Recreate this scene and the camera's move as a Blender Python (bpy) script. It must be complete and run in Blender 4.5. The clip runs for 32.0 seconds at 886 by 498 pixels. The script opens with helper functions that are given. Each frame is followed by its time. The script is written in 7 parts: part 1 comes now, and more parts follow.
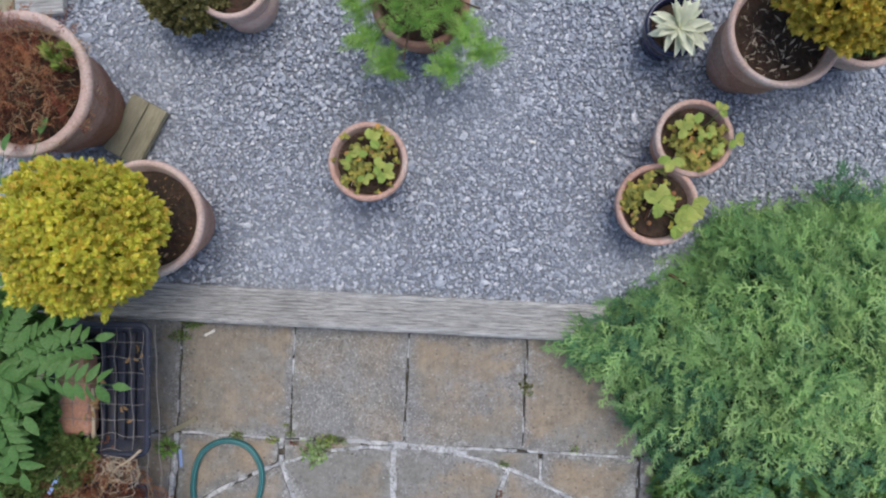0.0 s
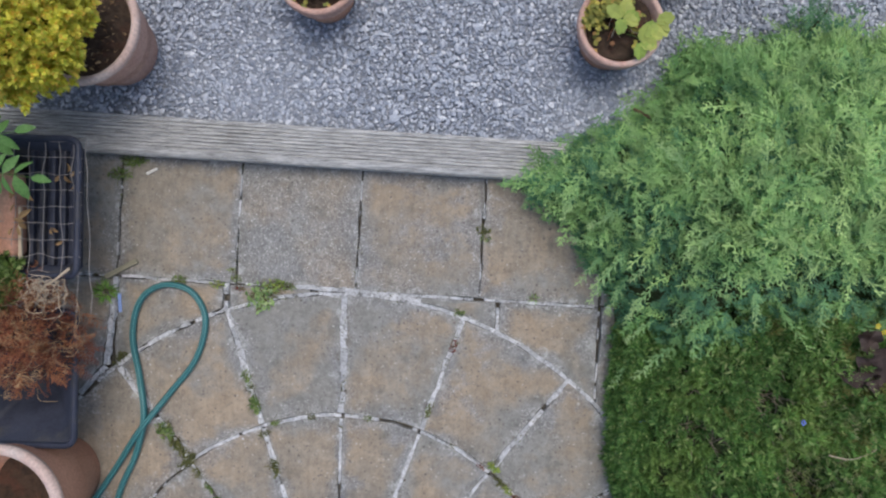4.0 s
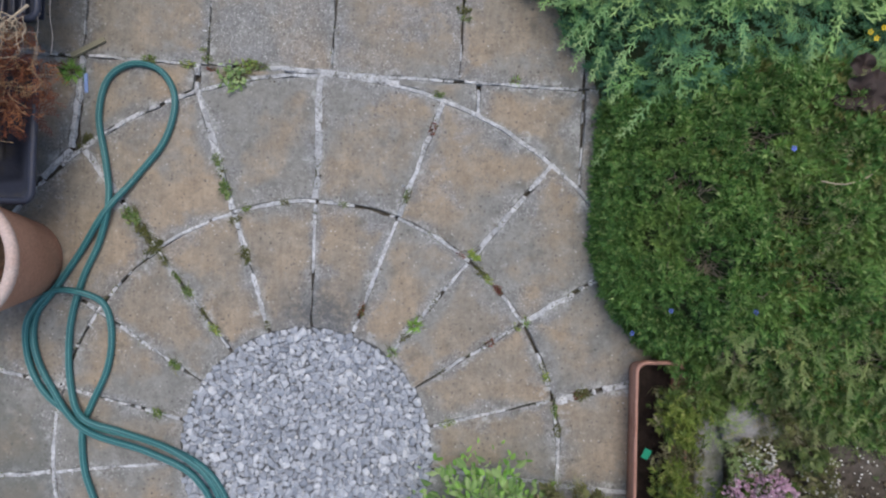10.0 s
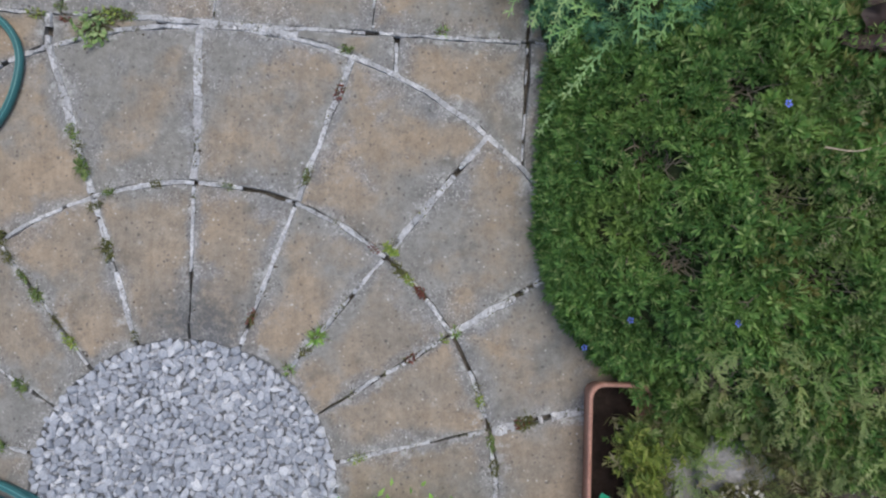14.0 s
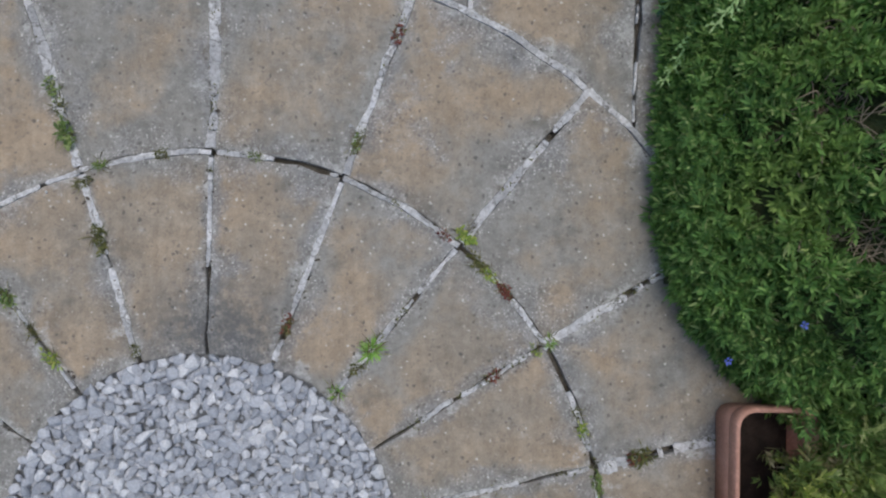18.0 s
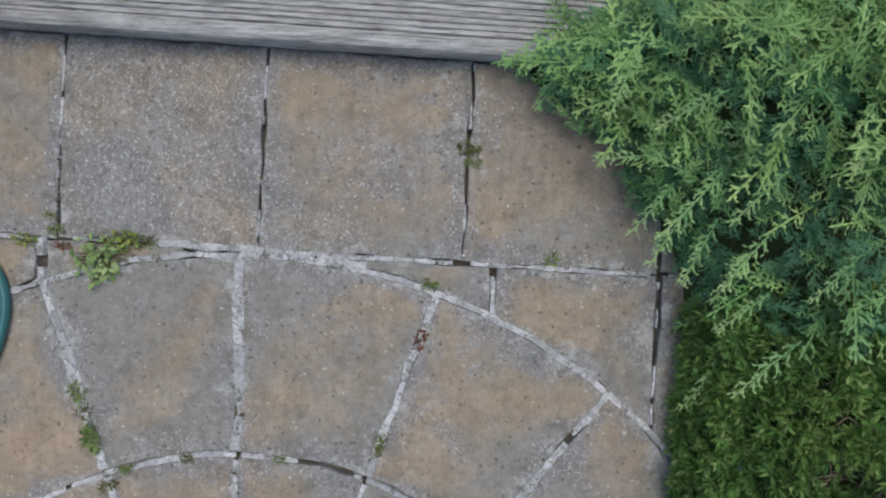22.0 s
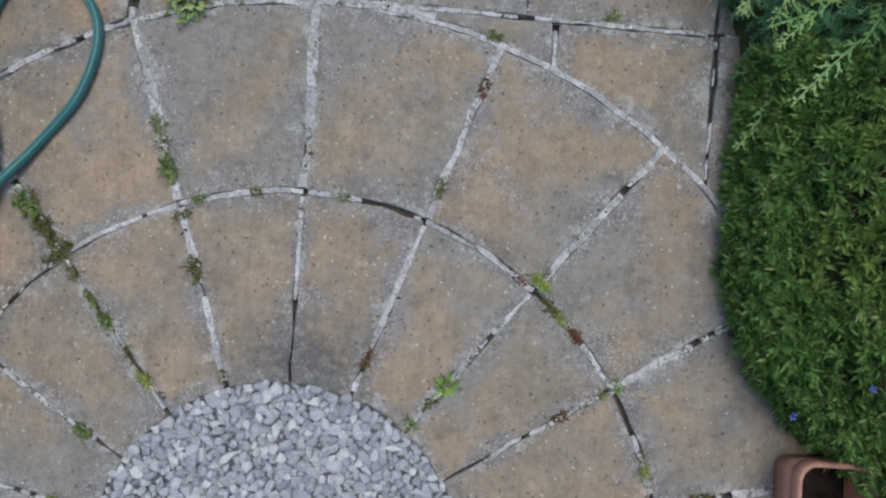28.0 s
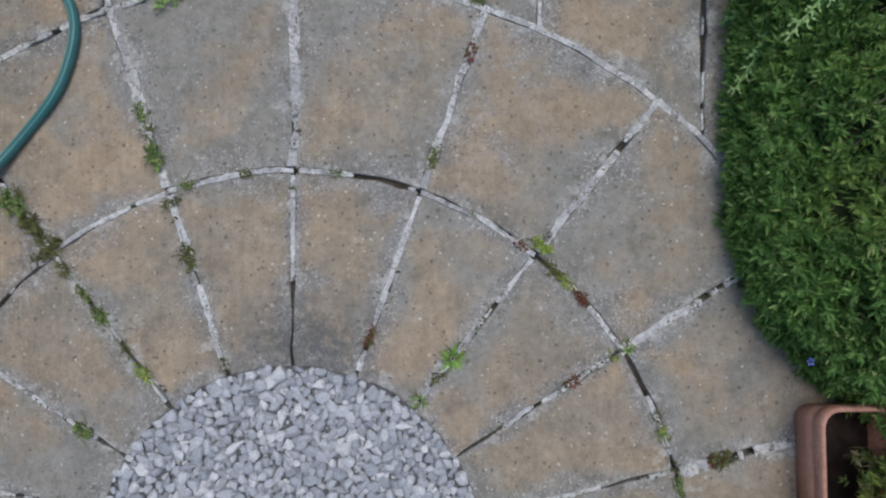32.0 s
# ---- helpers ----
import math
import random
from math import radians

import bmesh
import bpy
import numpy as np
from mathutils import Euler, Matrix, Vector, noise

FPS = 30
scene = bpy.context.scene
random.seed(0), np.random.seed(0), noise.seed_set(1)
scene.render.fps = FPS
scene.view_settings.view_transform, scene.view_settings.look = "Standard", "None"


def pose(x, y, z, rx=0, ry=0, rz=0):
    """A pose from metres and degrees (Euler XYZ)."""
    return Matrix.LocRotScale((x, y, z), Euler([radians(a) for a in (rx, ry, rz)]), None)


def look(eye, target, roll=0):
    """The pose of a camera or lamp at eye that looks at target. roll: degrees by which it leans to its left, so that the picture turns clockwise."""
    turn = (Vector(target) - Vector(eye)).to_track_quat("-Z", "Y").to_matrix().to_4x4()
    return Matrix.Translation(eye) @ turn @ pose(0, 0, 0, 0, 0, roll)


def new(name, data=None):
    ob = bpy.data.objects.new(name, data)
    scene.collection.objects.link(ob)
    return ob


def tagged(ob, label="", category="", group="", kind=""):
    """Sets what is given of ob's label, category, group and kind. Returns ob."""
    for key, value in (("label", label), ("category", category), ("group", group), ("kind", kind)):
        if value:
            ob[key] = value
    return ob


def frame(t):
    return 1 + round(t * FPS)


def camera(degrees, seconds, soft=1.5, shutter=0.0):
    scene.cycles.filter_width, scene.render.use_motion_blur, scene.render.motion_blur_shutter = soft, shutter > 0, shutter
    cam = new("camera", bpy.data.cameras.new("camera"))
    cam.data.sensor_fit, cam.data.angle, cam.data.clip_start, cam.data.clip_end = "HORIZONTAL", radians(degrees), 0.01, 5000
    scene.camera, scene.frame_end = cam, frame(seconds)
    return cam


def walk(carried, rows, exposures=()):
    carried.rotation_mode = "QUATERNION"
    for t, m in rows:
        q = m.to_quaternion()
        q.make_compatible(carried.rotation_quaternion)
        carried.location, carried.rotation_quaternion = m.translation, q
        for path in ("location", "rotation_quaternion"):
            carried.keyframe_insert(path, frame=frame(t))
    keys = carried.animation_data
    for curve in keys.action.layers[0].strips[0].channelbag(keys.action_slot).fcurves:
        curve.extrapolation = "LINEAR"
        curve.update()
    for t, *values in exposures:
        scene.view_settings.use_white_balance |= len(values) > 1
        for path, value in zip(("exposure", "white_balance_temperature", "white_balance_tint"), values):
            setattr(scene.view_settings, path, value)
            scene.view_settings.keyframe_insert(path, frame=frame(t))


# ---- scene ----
cam = camera(73.4, 32.0, soft=2.2)

# seconds, place in metres, turn in degrees; the camera hangs over the patio and looks down
PATH = [
    (0, 0.2306, 2.0767, 2.2645, 0.07, 0.93, 0.42),
    (0.5, 0.2456, 2.0621, 2.2850, -0.15, 0.67, 0.48),
    (1, 0.2557, 1.9855, 2.3062, -0.13, 0.45, 0.65),
    (1.5, 0.2520, 1.8444, 2.2785, 0.44, -0.08, 0.83),
    (2, 0.3117, 1.6878, 2.2488, 0.75, 0.49, 0.93),
    (2.5, 0.3413, 1.5555, 2.1846, 1.27, 0.14, 0.96),
    (4.5, 0.3964, 1.4840, 2.1539, -0.90, 0.17, 1.39),
    (5, 0.4355, 1.3206, 2.1387, -0.68, 0.01, 1.42),
    (5.5, 0.4886, 1.0952, 2.1288, -0.25, -0.18, 1.51),
    (6, 0.5591, 0.8699, 2.1260, 0.25, -0.11, 1.56),
    (6.5, 0.5894, 0.7237, 2.1250, 0.69, -0.18, 1.52),
    (7, 0.6148, 0.6790, 2.1440, 0.71, -0.05, 1.54),
    (7.5, 0.6328, 0.6410, 2.1524, 0.74, 0.02, 1.51),
    (8, 0.6102, 0.6096, 2.1256, 0.80, -0.02, 1.50),
    (8.5, 0.5565, 0.6099, 2.1158, 0.67, -0.03, 1.50),
    (9, 0.4863, 0.6207, 2.1360, 0.75, 0.02, 1.48),
    (9.5, 0.4493, 0.6543, 2.1401, 0.72, -0.05, 1.46),
    (10, 0.4547, 0.6932, 2.0796, 0.83, -0.14, 1.50),
    (10.5, 0.4904, 0.7071, 2.0158, 0.80, -0.29, 1.52),
    (11, 0.5255, 0.7024, 1.9755, 0.78, -0.23, 1.53),
    (11.5, 0.5782, 0.7101, 1.9134, 0.50, -0.03, 1.50),
    (12, 0.6275, 0.7073, 1.8737, 0.57, 0.11, 1.54),
    (12.5, 0.6763, 0.7072, 1.8727, 0.59, 0.24, 1.49),
    (13, 0.7158, 0.6926, 1.8410, 0.70, 0.35, 1.41),
    (13.5, 0.7308, 0.6964, 1.7636, 0.66, 0.46, 1.40),
    (15.5, 0.6932, 0.6023, 1.3466, 0.55, 0.56, 1.16),
    (16, 0.5991, 0.5380, 1.2558, 1.44, -0.33, 0.97),
    (16.5, 0.5075, 0.4775, 1.2276, 2.14, -0.68, 0.97),
    (17, 0.4902, 0.5087, 1.2452, 1.86, -0.44, 1.00),
    (17.5, 0.5080, 0.5777, 1.2771, 1.39, -0.28, 1.00),
    (18, 0.5138, 0.6637, 1.2985, 0.51, -0.21, 0.94),
    (18.5, 0.4581, 0.7707, 1.3011, 0.00, -0.80, 1.02),
    (19, 0.3880, 0.8801, 1.2981, -0.07, -1.06, 1.02),
    (19.5, 0.3412, 0.9903, 1.3033, -0.22, -1.04, 1.09),
    (20, 0.3295, 1.0934, 1.2861, -0.26, -0.98, 1.17),
    (20.5, 0.3507, 1.2066, 1.2916, -0.28, -1.14, 1.09),
    (21, 0.3880, 1.3490, 1.3014, -1.30, -0.89, 1.16),
    (21.5, 0.4132, 1.3991, 1.2970, -1.58, -0.94, 1.17),
    (22, 0.4365, 1.3775, 1.3110, -1.50, -0.91, 1.18),
    (22.5, 0.4238, 1.2779, 1.3443, -0.57, -0.93, 1.02),
    (23, 0.3727, 1.0435, 1.3349, -0.23, -0.75, 0.95),
    (23.5, 0.3100, 0.8536, 1.3358, 0.53, -1.12, 0.98),
    (24, 0.2766, 0.7556, 1.3229, 1.13, -1.33, 0.94),
    (24.5, 0.2468, 0.6907, 1.3087, 0.82, -1.55, 0.93),
    (26.5, 0.2652, 0.6263, 1.3668, 2.23, 0.40, 0.77),
    (27, 0.2908, 0.6234, 1.3674, 2.19, 0.27, 3.74),
    (27.5, 0.3637, 0.6825, 1.3697, 1.65, 0.93, 3.62),
    (28, 0.3636, 0.7386, 1.3683, 1.19, 0.90, 3.53),
    (28.5, 0.3920, 0.7779, 1.3541, 0.95, 1.00, 3.49),
    (29, 0.4101, 0.8232, 1.3490, 0.51, 1.15, 3.37),
    (29.5, 0.3998, 0.7740, 1.3521, 0.86, 1.21, 3.40),
    (30, 0.3985, 0.7720, 1.3654, 0.69, 1.03, 1.82),
    (30.5, 0.4149, 0.7348, 1.3779, 1.15, 1.09, 1.61),
    (31, 0.4200, 0.7016, 1.3670, 1.23, 1.12, -0.44),
    (31.5, 0.3925, 0.6941, 1.3686, 1.40, 1.09, -0.39),
    (32, 0.3680, 0.6545, 1.3351, 1.85, 0.93, -0.42),
]
walk(cam, [(t, pose(*row)) for t, *row in PATH], exposures=[(0.0, -0.06, 6500, 9), (5.0, -0.06, 6500, 9), (13.5, -0.08, 6500, 9), (16.0, -0.12, 6540, 7), (17.2, -0.23, 6540, 7), (32.0, -0.26, 6540, 7)])

# ---------------------------------------------------------------- world and light
world = bpy.data.worlds.new("overcast_sky")
scene.world = world
world.use_nodes = True
wn = world.node_tree.nodes
sky = wn.new("ShaderNodeTexSky")
sky.sky_type = "NISHITA"
sky.sun_disc = False
sky.sun_elevation = radians(73)
sky.sun_rotation = radians(25)
sky.air_density, sky.dust_density, sky.ozone_density = 1.0, 3.0, 1.0
wn["Background"].inputs["Strength"].default_value = 0.165
world.node_tree.links.new(sky.outputs["Color"], wn["Background"].inputs["Color"])
sun = new("sun", bpy.data.lights.new("sun", "SUN"))
sun.data.energy, sun.data.angle, sun.data.color = 1.3, radians(40), (1.0, 0.97, 0.93)
sun.matrix_world = look((0.5, 1.1, 4.0), (0, 0, 0))


# ---------------------------------------------------------------- materials
class Mat:
    """A node material with short calls for its nodes."""

    def __init__(self, name, rough=0.8, metal=0.0, spec=0.4):
        self.m = bpy.data.materials.new(name)
        self.m.use_nodes = True
        self.t = self.m.node_tree
        self.b = self.t.nodes["Principled BSDF"]
        self.b.inputs["Roughness"].default_value = rough
        self.b.inputs["Metallic"].default_value = metal
        self.b.inputs["Specular IOR Level"].default_value = spec

    def put(self, socket, value):
        if hasattr(value, "is_output"):
            self.t.links.new(value, socket)
        else:
            socket.default_value = value

    def node(self, kind, **sets):
        n = self.t.nodes.new(kind)
        for key, value in sets.items():
            setattr(n, key, value)
        return n

    def place(self, shift=True):
        """Object coordinates in metres, moved by the object's own random number."""
        c = self.node("ShaderNodeTexCoord").outputs["Object"]
        if not shift:
            return c
        r = self.rand()
        m = self.node("ShaderNodeVectorMath", operation="SCALE")
        m.inputs[0].default_value = (37.0, 53.0, 71.0)
        self.put(m.inputs["Scale"], r)
        a = self.node("ShaderNodeVectorMath", operation="ADD")
        self.put(a.inputs[0], c), self.put(a.inputs[1], m.outputs[0])
        return a.outputs[0]

    def rand(self):
        return self.node("ShaderNodeObjectInfo").outputs["Random"]

    def island(self):
        return self.node("ShaderNodeNewGeometry").outputs["Random Per Island"]

    def noise(self, vec, scale, detail=4.0, rough=0.6):
        n = self.node("ShaderNodeTexNoise")
        n.inputs["Scale"].default_value, n.inputs["Detail"].default_value, n.inputs["Roughness"].default_value = scale, detail, rough
        self.put(n.inputs["Vector"], vec)
        return n.outputs["Fac"]

    def cells(self, vec, scale, out="Distance", feature="F1"):
        n = self.node("ShaderNodeTexVoronoi", feature=feature)
        n.inputs["Scale"].default_value = scale
        self.put(n.inputs["Vector"], vec)
        return n.outputs[out]

    def stretch(self, vec, s):
        n = self.node("ShaderNodeVectorMath", operation="MULTIPLY")
        self.put(n.inputs[0], vec)
        n.inputs[1].default_value = s
        return n.outputs[0]

    def ramp(self, fac, *stops):
        n = self.node("ShaderNodeValToRGB")
        e = n.color_ramp.elements
        while len(e) < len(stops):
            e.new(0.5)
        for el, (p, c) in zip(e, stops):
            el.position, el.color = p, (c, c, c, 1) if isinstance(c, (int, float)) else (*c, 1)
        self.put(n.inputs[0], fac)
        return n.outputs[0]

    def mix(self, fac, a, b, blend="MIX"):
        n = self.node("ShaderNodeMix", data_type="RGBA", blend_type=blend)
        for i, v in ((0, fac), (6, a), (7, b)):
            self.put(n.inputs[i], (*v, 1) if isinstance(v, tuple) else v)
        return n.outputs[2]

    def math(self, op, a, b=0.5):
        n = self.node("ShaderNodeMath", operation=op)
        self.put(n.inputs[0], a), self.put(n.inputs[1], b)
        return n.outputs[0]

    def bump(self, height, strength=0.4, distance=0.004):
        n = self.node("ShaderNodeBump")
        n.inputs["Strength"].default_value, n.inputs["Distance"].default_value = strength, distance
        self.put(n.inputs["Height"], height)
        self.put(self.b.inputs["Normal"], n.outputs[0])
        return self

    def color(self, c):
        self.put(self.b.inputs["Base Color"], (*c, 1) if isinstance(c, tuple) else c)
        return self

    def rough(self, c):
        self.put(self.b.inputs["Roughness"], c)
        return self


def slab_material(name, worn):
    """Cast stone with a buff face, grey worn rims and pebble grain; worn: how far the grain has come through."""
    k = Mat(name, 0.85, spec=0.25)
    p = k.place()
    n = k.node("ShaderNodeAttribute")
    n.attribute_name = "rim"
    rim = n.outputs["Fac"]
    buff = k.mix(k.ramp(k.noise(p, 4.2, 6, 0.58), (0.38, 0.0), (0.62, 1.0)), (0.275, 0.243, 0.199), (0.355, 0.283, 0.206))
    brushed = k.noise(k.stretch(p, (70.0, 6.0, 1.0)), 1.0, 4, 0.6)
    buff = k.mix(0.45, buff, k.ramp(brushed, (0.34, 0.86), (0.66, 1.14)), "MULTIPLY")
    grey = k.mix(k.noise(p, 24, 6, 0.65), (0.206, 0.207, 0.194), (0.298, 0.294, 0.274))
    n = k.node("ShaderNodeAttribute")
    n.attribute_name = "greyness"
    patches = k.math("ADD", k.noise(p, 3.0, 7, 0.62), n.outputs["Fac"])
    patches = k.math("ADD", patches, k.math("MULTIPLY", rim, 0.13))
    c = k.mix(k.ramp(patches, (0.485, 0.0), (0.61, 0.92)), buff, grey)
    wear = k.math("ADD", k.math("ADD", k.noise(p, 6.5, 7, 0.7), worn), k.math("MULTIPLY", rim, 0.22))
    bare = k.ramp(wear, (0.56, 0.0), (0.69, 1.0))
    c = k.mix(k.math("MULTIPLY", k.math("MULTIPLY", bare, k.ramp(k.noise(p, 5, 5, 0.6), (0.40, 0.25), (0.60, 1.0))), 0.8), c, (0.242, 0.245, 0.250))
    speck = k.ramp(k.noise(p, 330, 2, 0.5), (0.30, 0.58), (0.52, 1.0), (0.72, 1.5))
    c = k.mix(0.2, c, speck, "MULTIPLY")
    c = k.mix(0.55, c, k.ramp(k.noise(p, 55, 5, 0.65), (0.32, 0.76), (0.52, 1.02), (0.70, 1.24)), "MULTIPLY")
    c = k.mix(0.8, c, k.ramp(k.noise(p, 17, 6, 0.6), (0.34, 0.84), (0.52, 1.0), (0.68, 1.16)), "MULTIPLY")
    grit = k.ramp(k.cells(p, 240, "Color"), (0.1, 0.74), (0.5, 1.0), (0.9, 1.24))
    c = k.mix(k.math("ADD", k.math("MULTIPLY", bare, 0.6), 0.15), c, grit, "MULTIPLY")
    wob = k.node("ShaderNodeVectorMath", operation="ADD")
    k.put(wob.inputs[0], p)
    far = k.node("ShaderNodeVectorMath", operation="SCALE")
    tex = k.node("ShaderNodeTexNoise")
    tex.inputs["Scale"].default_value = 90
    k.put(tex.inputs["Vector"], p)
    k.put(far.inputs[0], tex.outputs["Color"])
    far.inputs["Scale"].default_value = 0.012
    k.put(wob.inputs[1], far.outputs[0])
    q = wob.outputs[0]
    grain = k.math("MULTIPLY", k.ramp(k.cells(q, 175, "Distance"), (0.20, 1.0), (0.48, 0.0)), k.ramp(k.cells(q, 175, "Color"), (0.48, 0.0), (0.80, 1.0)))
    c = k.mix(k.math("MULTIPLY", k.math("MULTIPLY", grain, bare), 0.85), c, (0.64, 0.625, 0.59))
    hole = k.math("MULTIPLY", k.ramp(k.cells(p, 120, "Distance"), (0.18, 1.0), (0.36, 0.0)), k.ramp(k.cells(p, 120, "Color"), (0.66, 0.0), (0.72, 1.0)))
    c = k.mix(k.math("MULTIPLY", k.math("MULTIPLY", hole, bare), 0.55), c, (0.12, 0.12, 0.12))
    pock = k.noise(p, 78, 3, 0.55)
    c = k.mix(k.math("MULTIPLY", k.ramp(pock, (0.60, 0.0), (0.67, 1.0)), 0.42), c, (0.150, 0.135, 0.118))
    c = k.mix(k.math("MULTIPLY", k.ramp(pock, (0.30, 1.0), (0.37, 0.0)), 0.34), c, (0.46, 0.43, 0.39))
    stain = k.noise(p, 15, 7, 0.72)
    c = k.mix(k.math("MULTIPLY", k.ramp(stain, (0.54, 0.0), (0.70, 1.0)), 0.55), c, (0.13, 0.13, 0.118))
    lime = k.math("ADD", k.noise(p, 19, 7, 0.75), k.math("MULTIPLY", rim, 0.14))
    c = k.mix(k.math("MULTIPLY", k.ramp(lime, (0.64, 0.0), (0.76, 1.0)), 0.6), c, (0.55, 0.55, 0.54))
    dots = k.ramp(k.cells(p, 46, "Distance"), (0.08, 1.0), (0.20, 0.0))
    dots = k.math("MULTIPLY", dots, k.ramp(k.cells(p, 46, "Color"), (0.72, 0.0), (0.78, 1.0)))
    c = k.mix(k.math("MULTIPLY", dots, 0.75), c, (0.11, 0.102, 0.09))
    pale = k.ramp(k.cells(p, 15, "Distance"), (0.04, 1.0), (0.12, 0.0))
    pale = k.math("MULTIPLY", pale, k.ramp(k.cells(p, 15, "Color"), (0.80, 0.0), (0.83, 1.0)))
    c = k.mix(k.math("MULTIPLY", pale, 0.6), c, (0.58, 0.57, 0.54))
    fleck = k.math("MULTIPLY", k.ramp(k.cells(q, 75, "Distance"), (0.12, 1.0), (0.28, 0.0)), k.ramp(k.cells(q, 75, "Color"), (0.74, 0.0), (0.80, 1.0)))
    c = k.mix(k.math("MULTIPLY", fleck, 0.7), c, (0.62, 0.60, 0.56))
    pit = k.math("MULTIPLY", k.ramp(k.cells(q, 58, "Distance"), (0.13, 1.0), (0.30, 0.0)), k.ramp(k.cells(q, 58, "Color"), (0.66, 0.0), (0.72, 1.0)))
    c = k.mix(k.math("MULTIPLY", pit, 0.8), c, (0.11, 0.105, 0.10))
    # darker grey-green in patches towards the hose, soil washed out of the joints
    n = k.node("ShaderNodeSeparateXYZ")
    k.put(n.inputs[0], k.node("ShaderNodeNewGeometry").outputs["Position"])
    leftward = k.math("ADD", k.math("MULTIPLY", n.outputs["X"], -0.75), k.math("MULTIPLY", n.outputs["Y"], -0.28))
    leftward = k.math("ADD", leftward, k.math("MULTIPLY", k.noise(p, 9, 6, 0.7), 0.5))
    c = k.mix(k.math("MULTIPLY", k.ramp(leftward, (0.92, 0.0), (1.14, 1.0)), 0.62), c, (0.135, 0.142, 0.125))
    dirt = k.math("MULTIPLY", rim, k.ramp(k.noise(p, 13, 7, 0.75), (0.50, 0.0), (0.66, 1.0)))
    c = k.mix(k.math("MULTIPLY", dirt, 0.6), c, (0.145, 0.125, 0.10))
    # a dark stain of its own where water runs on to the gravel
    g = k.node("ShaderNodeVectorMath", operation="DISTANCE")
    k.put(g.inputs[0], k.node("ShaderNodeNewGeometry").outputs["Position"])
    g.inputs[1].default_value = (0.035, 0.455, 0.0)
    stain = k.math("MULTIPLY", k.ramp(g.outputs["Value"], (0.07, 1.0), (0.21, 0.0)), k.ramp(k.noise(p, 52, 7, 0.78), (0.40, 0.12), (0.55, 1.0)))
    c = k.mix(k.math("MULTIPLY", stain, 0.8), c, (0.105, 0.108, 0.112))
    k.color(c)
    h = k.math("ADD", k.math("MULTIPLY", k.noise(p, 26, 6, 0.7), 0.7), k.math("MULTIPLY", k.noise(p, 330, 2), 0.25))
    return k.bump(h, 0.6, 0.004).m


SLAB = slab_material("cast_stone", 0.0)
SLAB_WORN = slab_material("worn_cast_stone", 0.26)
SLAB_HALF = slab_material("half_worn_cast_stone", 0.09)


def mottled(name, a, b, scale, rough=0.85, bump=0.4, dist=0.003, spec=0.3, fine=None, dark=None):
    k = Mat(name, rough, spec=spec)
    p = k.place()
    c = k.mix(k.ramp(k.noise(p, scale, 6, 0.65), (0.35, 0.0), (0.65, 1.0)), a, b)
    if dark:
        c = k.mix(k.ramp(k.noise(p, scale * 0.37, 5, 0.7), (0.52, 0.0), (0.68, 0.9)), c, dark)
    f = k.noise(p, fine or scale * 14, 3)
    c = k.mix(0.5, c, k.ramp(f, (0.3, 0.6), (0.7, 1.3)), "MULTIPLY")
    k.color(c)
    return k.bump(k.math("ADD", k.noise(p, scale * 3, 5), k.math("MULTIPLY", f, 0.4)), bump, dist).m


k = Mat("pale_mortar", 0.95, spec=0.2)
p = k.place()
w = k.node("ShaderNodeVectorMath", operation="ADD")
far = k.node("ShaderNodeVectorMath", operation="SCALE")
tex = k.node("ShaderNodeTexNoise")
tex.inputs["Scale"].default_value = 60
k.put(tex.inputs["Vector"], p), k.put(far.inputs[0], tex.outputs["Color"])
far.inputs["Scale"].default_value = 0.03
k.put(w.inputs[0], p), k.put(w.inputs[1], far.outputs[0])
c = k.mix(k.ramp(k.cells(w.outputs[0], 21, "Color"), (0.15, 0.0), (0.75, 1.0)), (0.45, 0.455, 0.465), (0.70, 0.705, 0.715))
c = k.mix(0.8, c, k.ramp(k.noise(p, 110, 6, 0.7), (0.3, 0.5), (0.6, 1.15)), "MULTIPLY")
crack = k.math("MULTIPLY", k.ramp(k.cells(w.outputs[0], 21, "Distance", "DISTANCE_TO_EDGE"), (0.015, 0.8), (0.05, 0.0)), k.ramp(k.noise(p, 14, 4), (0.40, 0.0), (0.60, 1.0)))
c = k.mix(crack, c, (0.16, 0.155, 0.14))
c = k.mix(k.ramp(k.noise(p, 24, 7, 0.75), (0.55, 0.0), (0.66, 0.85)), c, (0.13, 0.125, 0.11))
k.color(c)
MORTAR = k.bump(k.noise(p, 95, 6, 0.75), 1.0, 0.006).m
BEDDING = mottled("dark_joint_soil", (0.075, 0.064, 0.05), (0.16, 0.145, 0.12), 34, 0.95, 0.8, 0.006)
SOIL = mottled("potting_soil", (0.048, 0.033, 0.024), (0.105, 0.070, 0.048), 30, 0.95, 1.0, 0.014, dark=(0.13, 0.062, 0.042))
EARTH = mottled("garden_earth", (0.085, 0.070, 0.058), (0.155, 0.132, 0.112), 9, 0.95, 1.0, 0.012, dark=(0.06, 0.075, 0.035))
TERRACOTTA = mottled("terracotta", (0.50, 0.275, 0.195), (0.44, 0.23, 0.16), 9, 0.8, 0.25, 0.002, dark=(0.52, 0.34, 0.26))
TERRACOTTA_PALE = mottled("limed_terracotta", (0.57, 0.37, 0.305), (0.51, 0.305, 0.245), 7, 0.82, 0.25, 0.002, dark=(0.60, 0.50, 0.45))
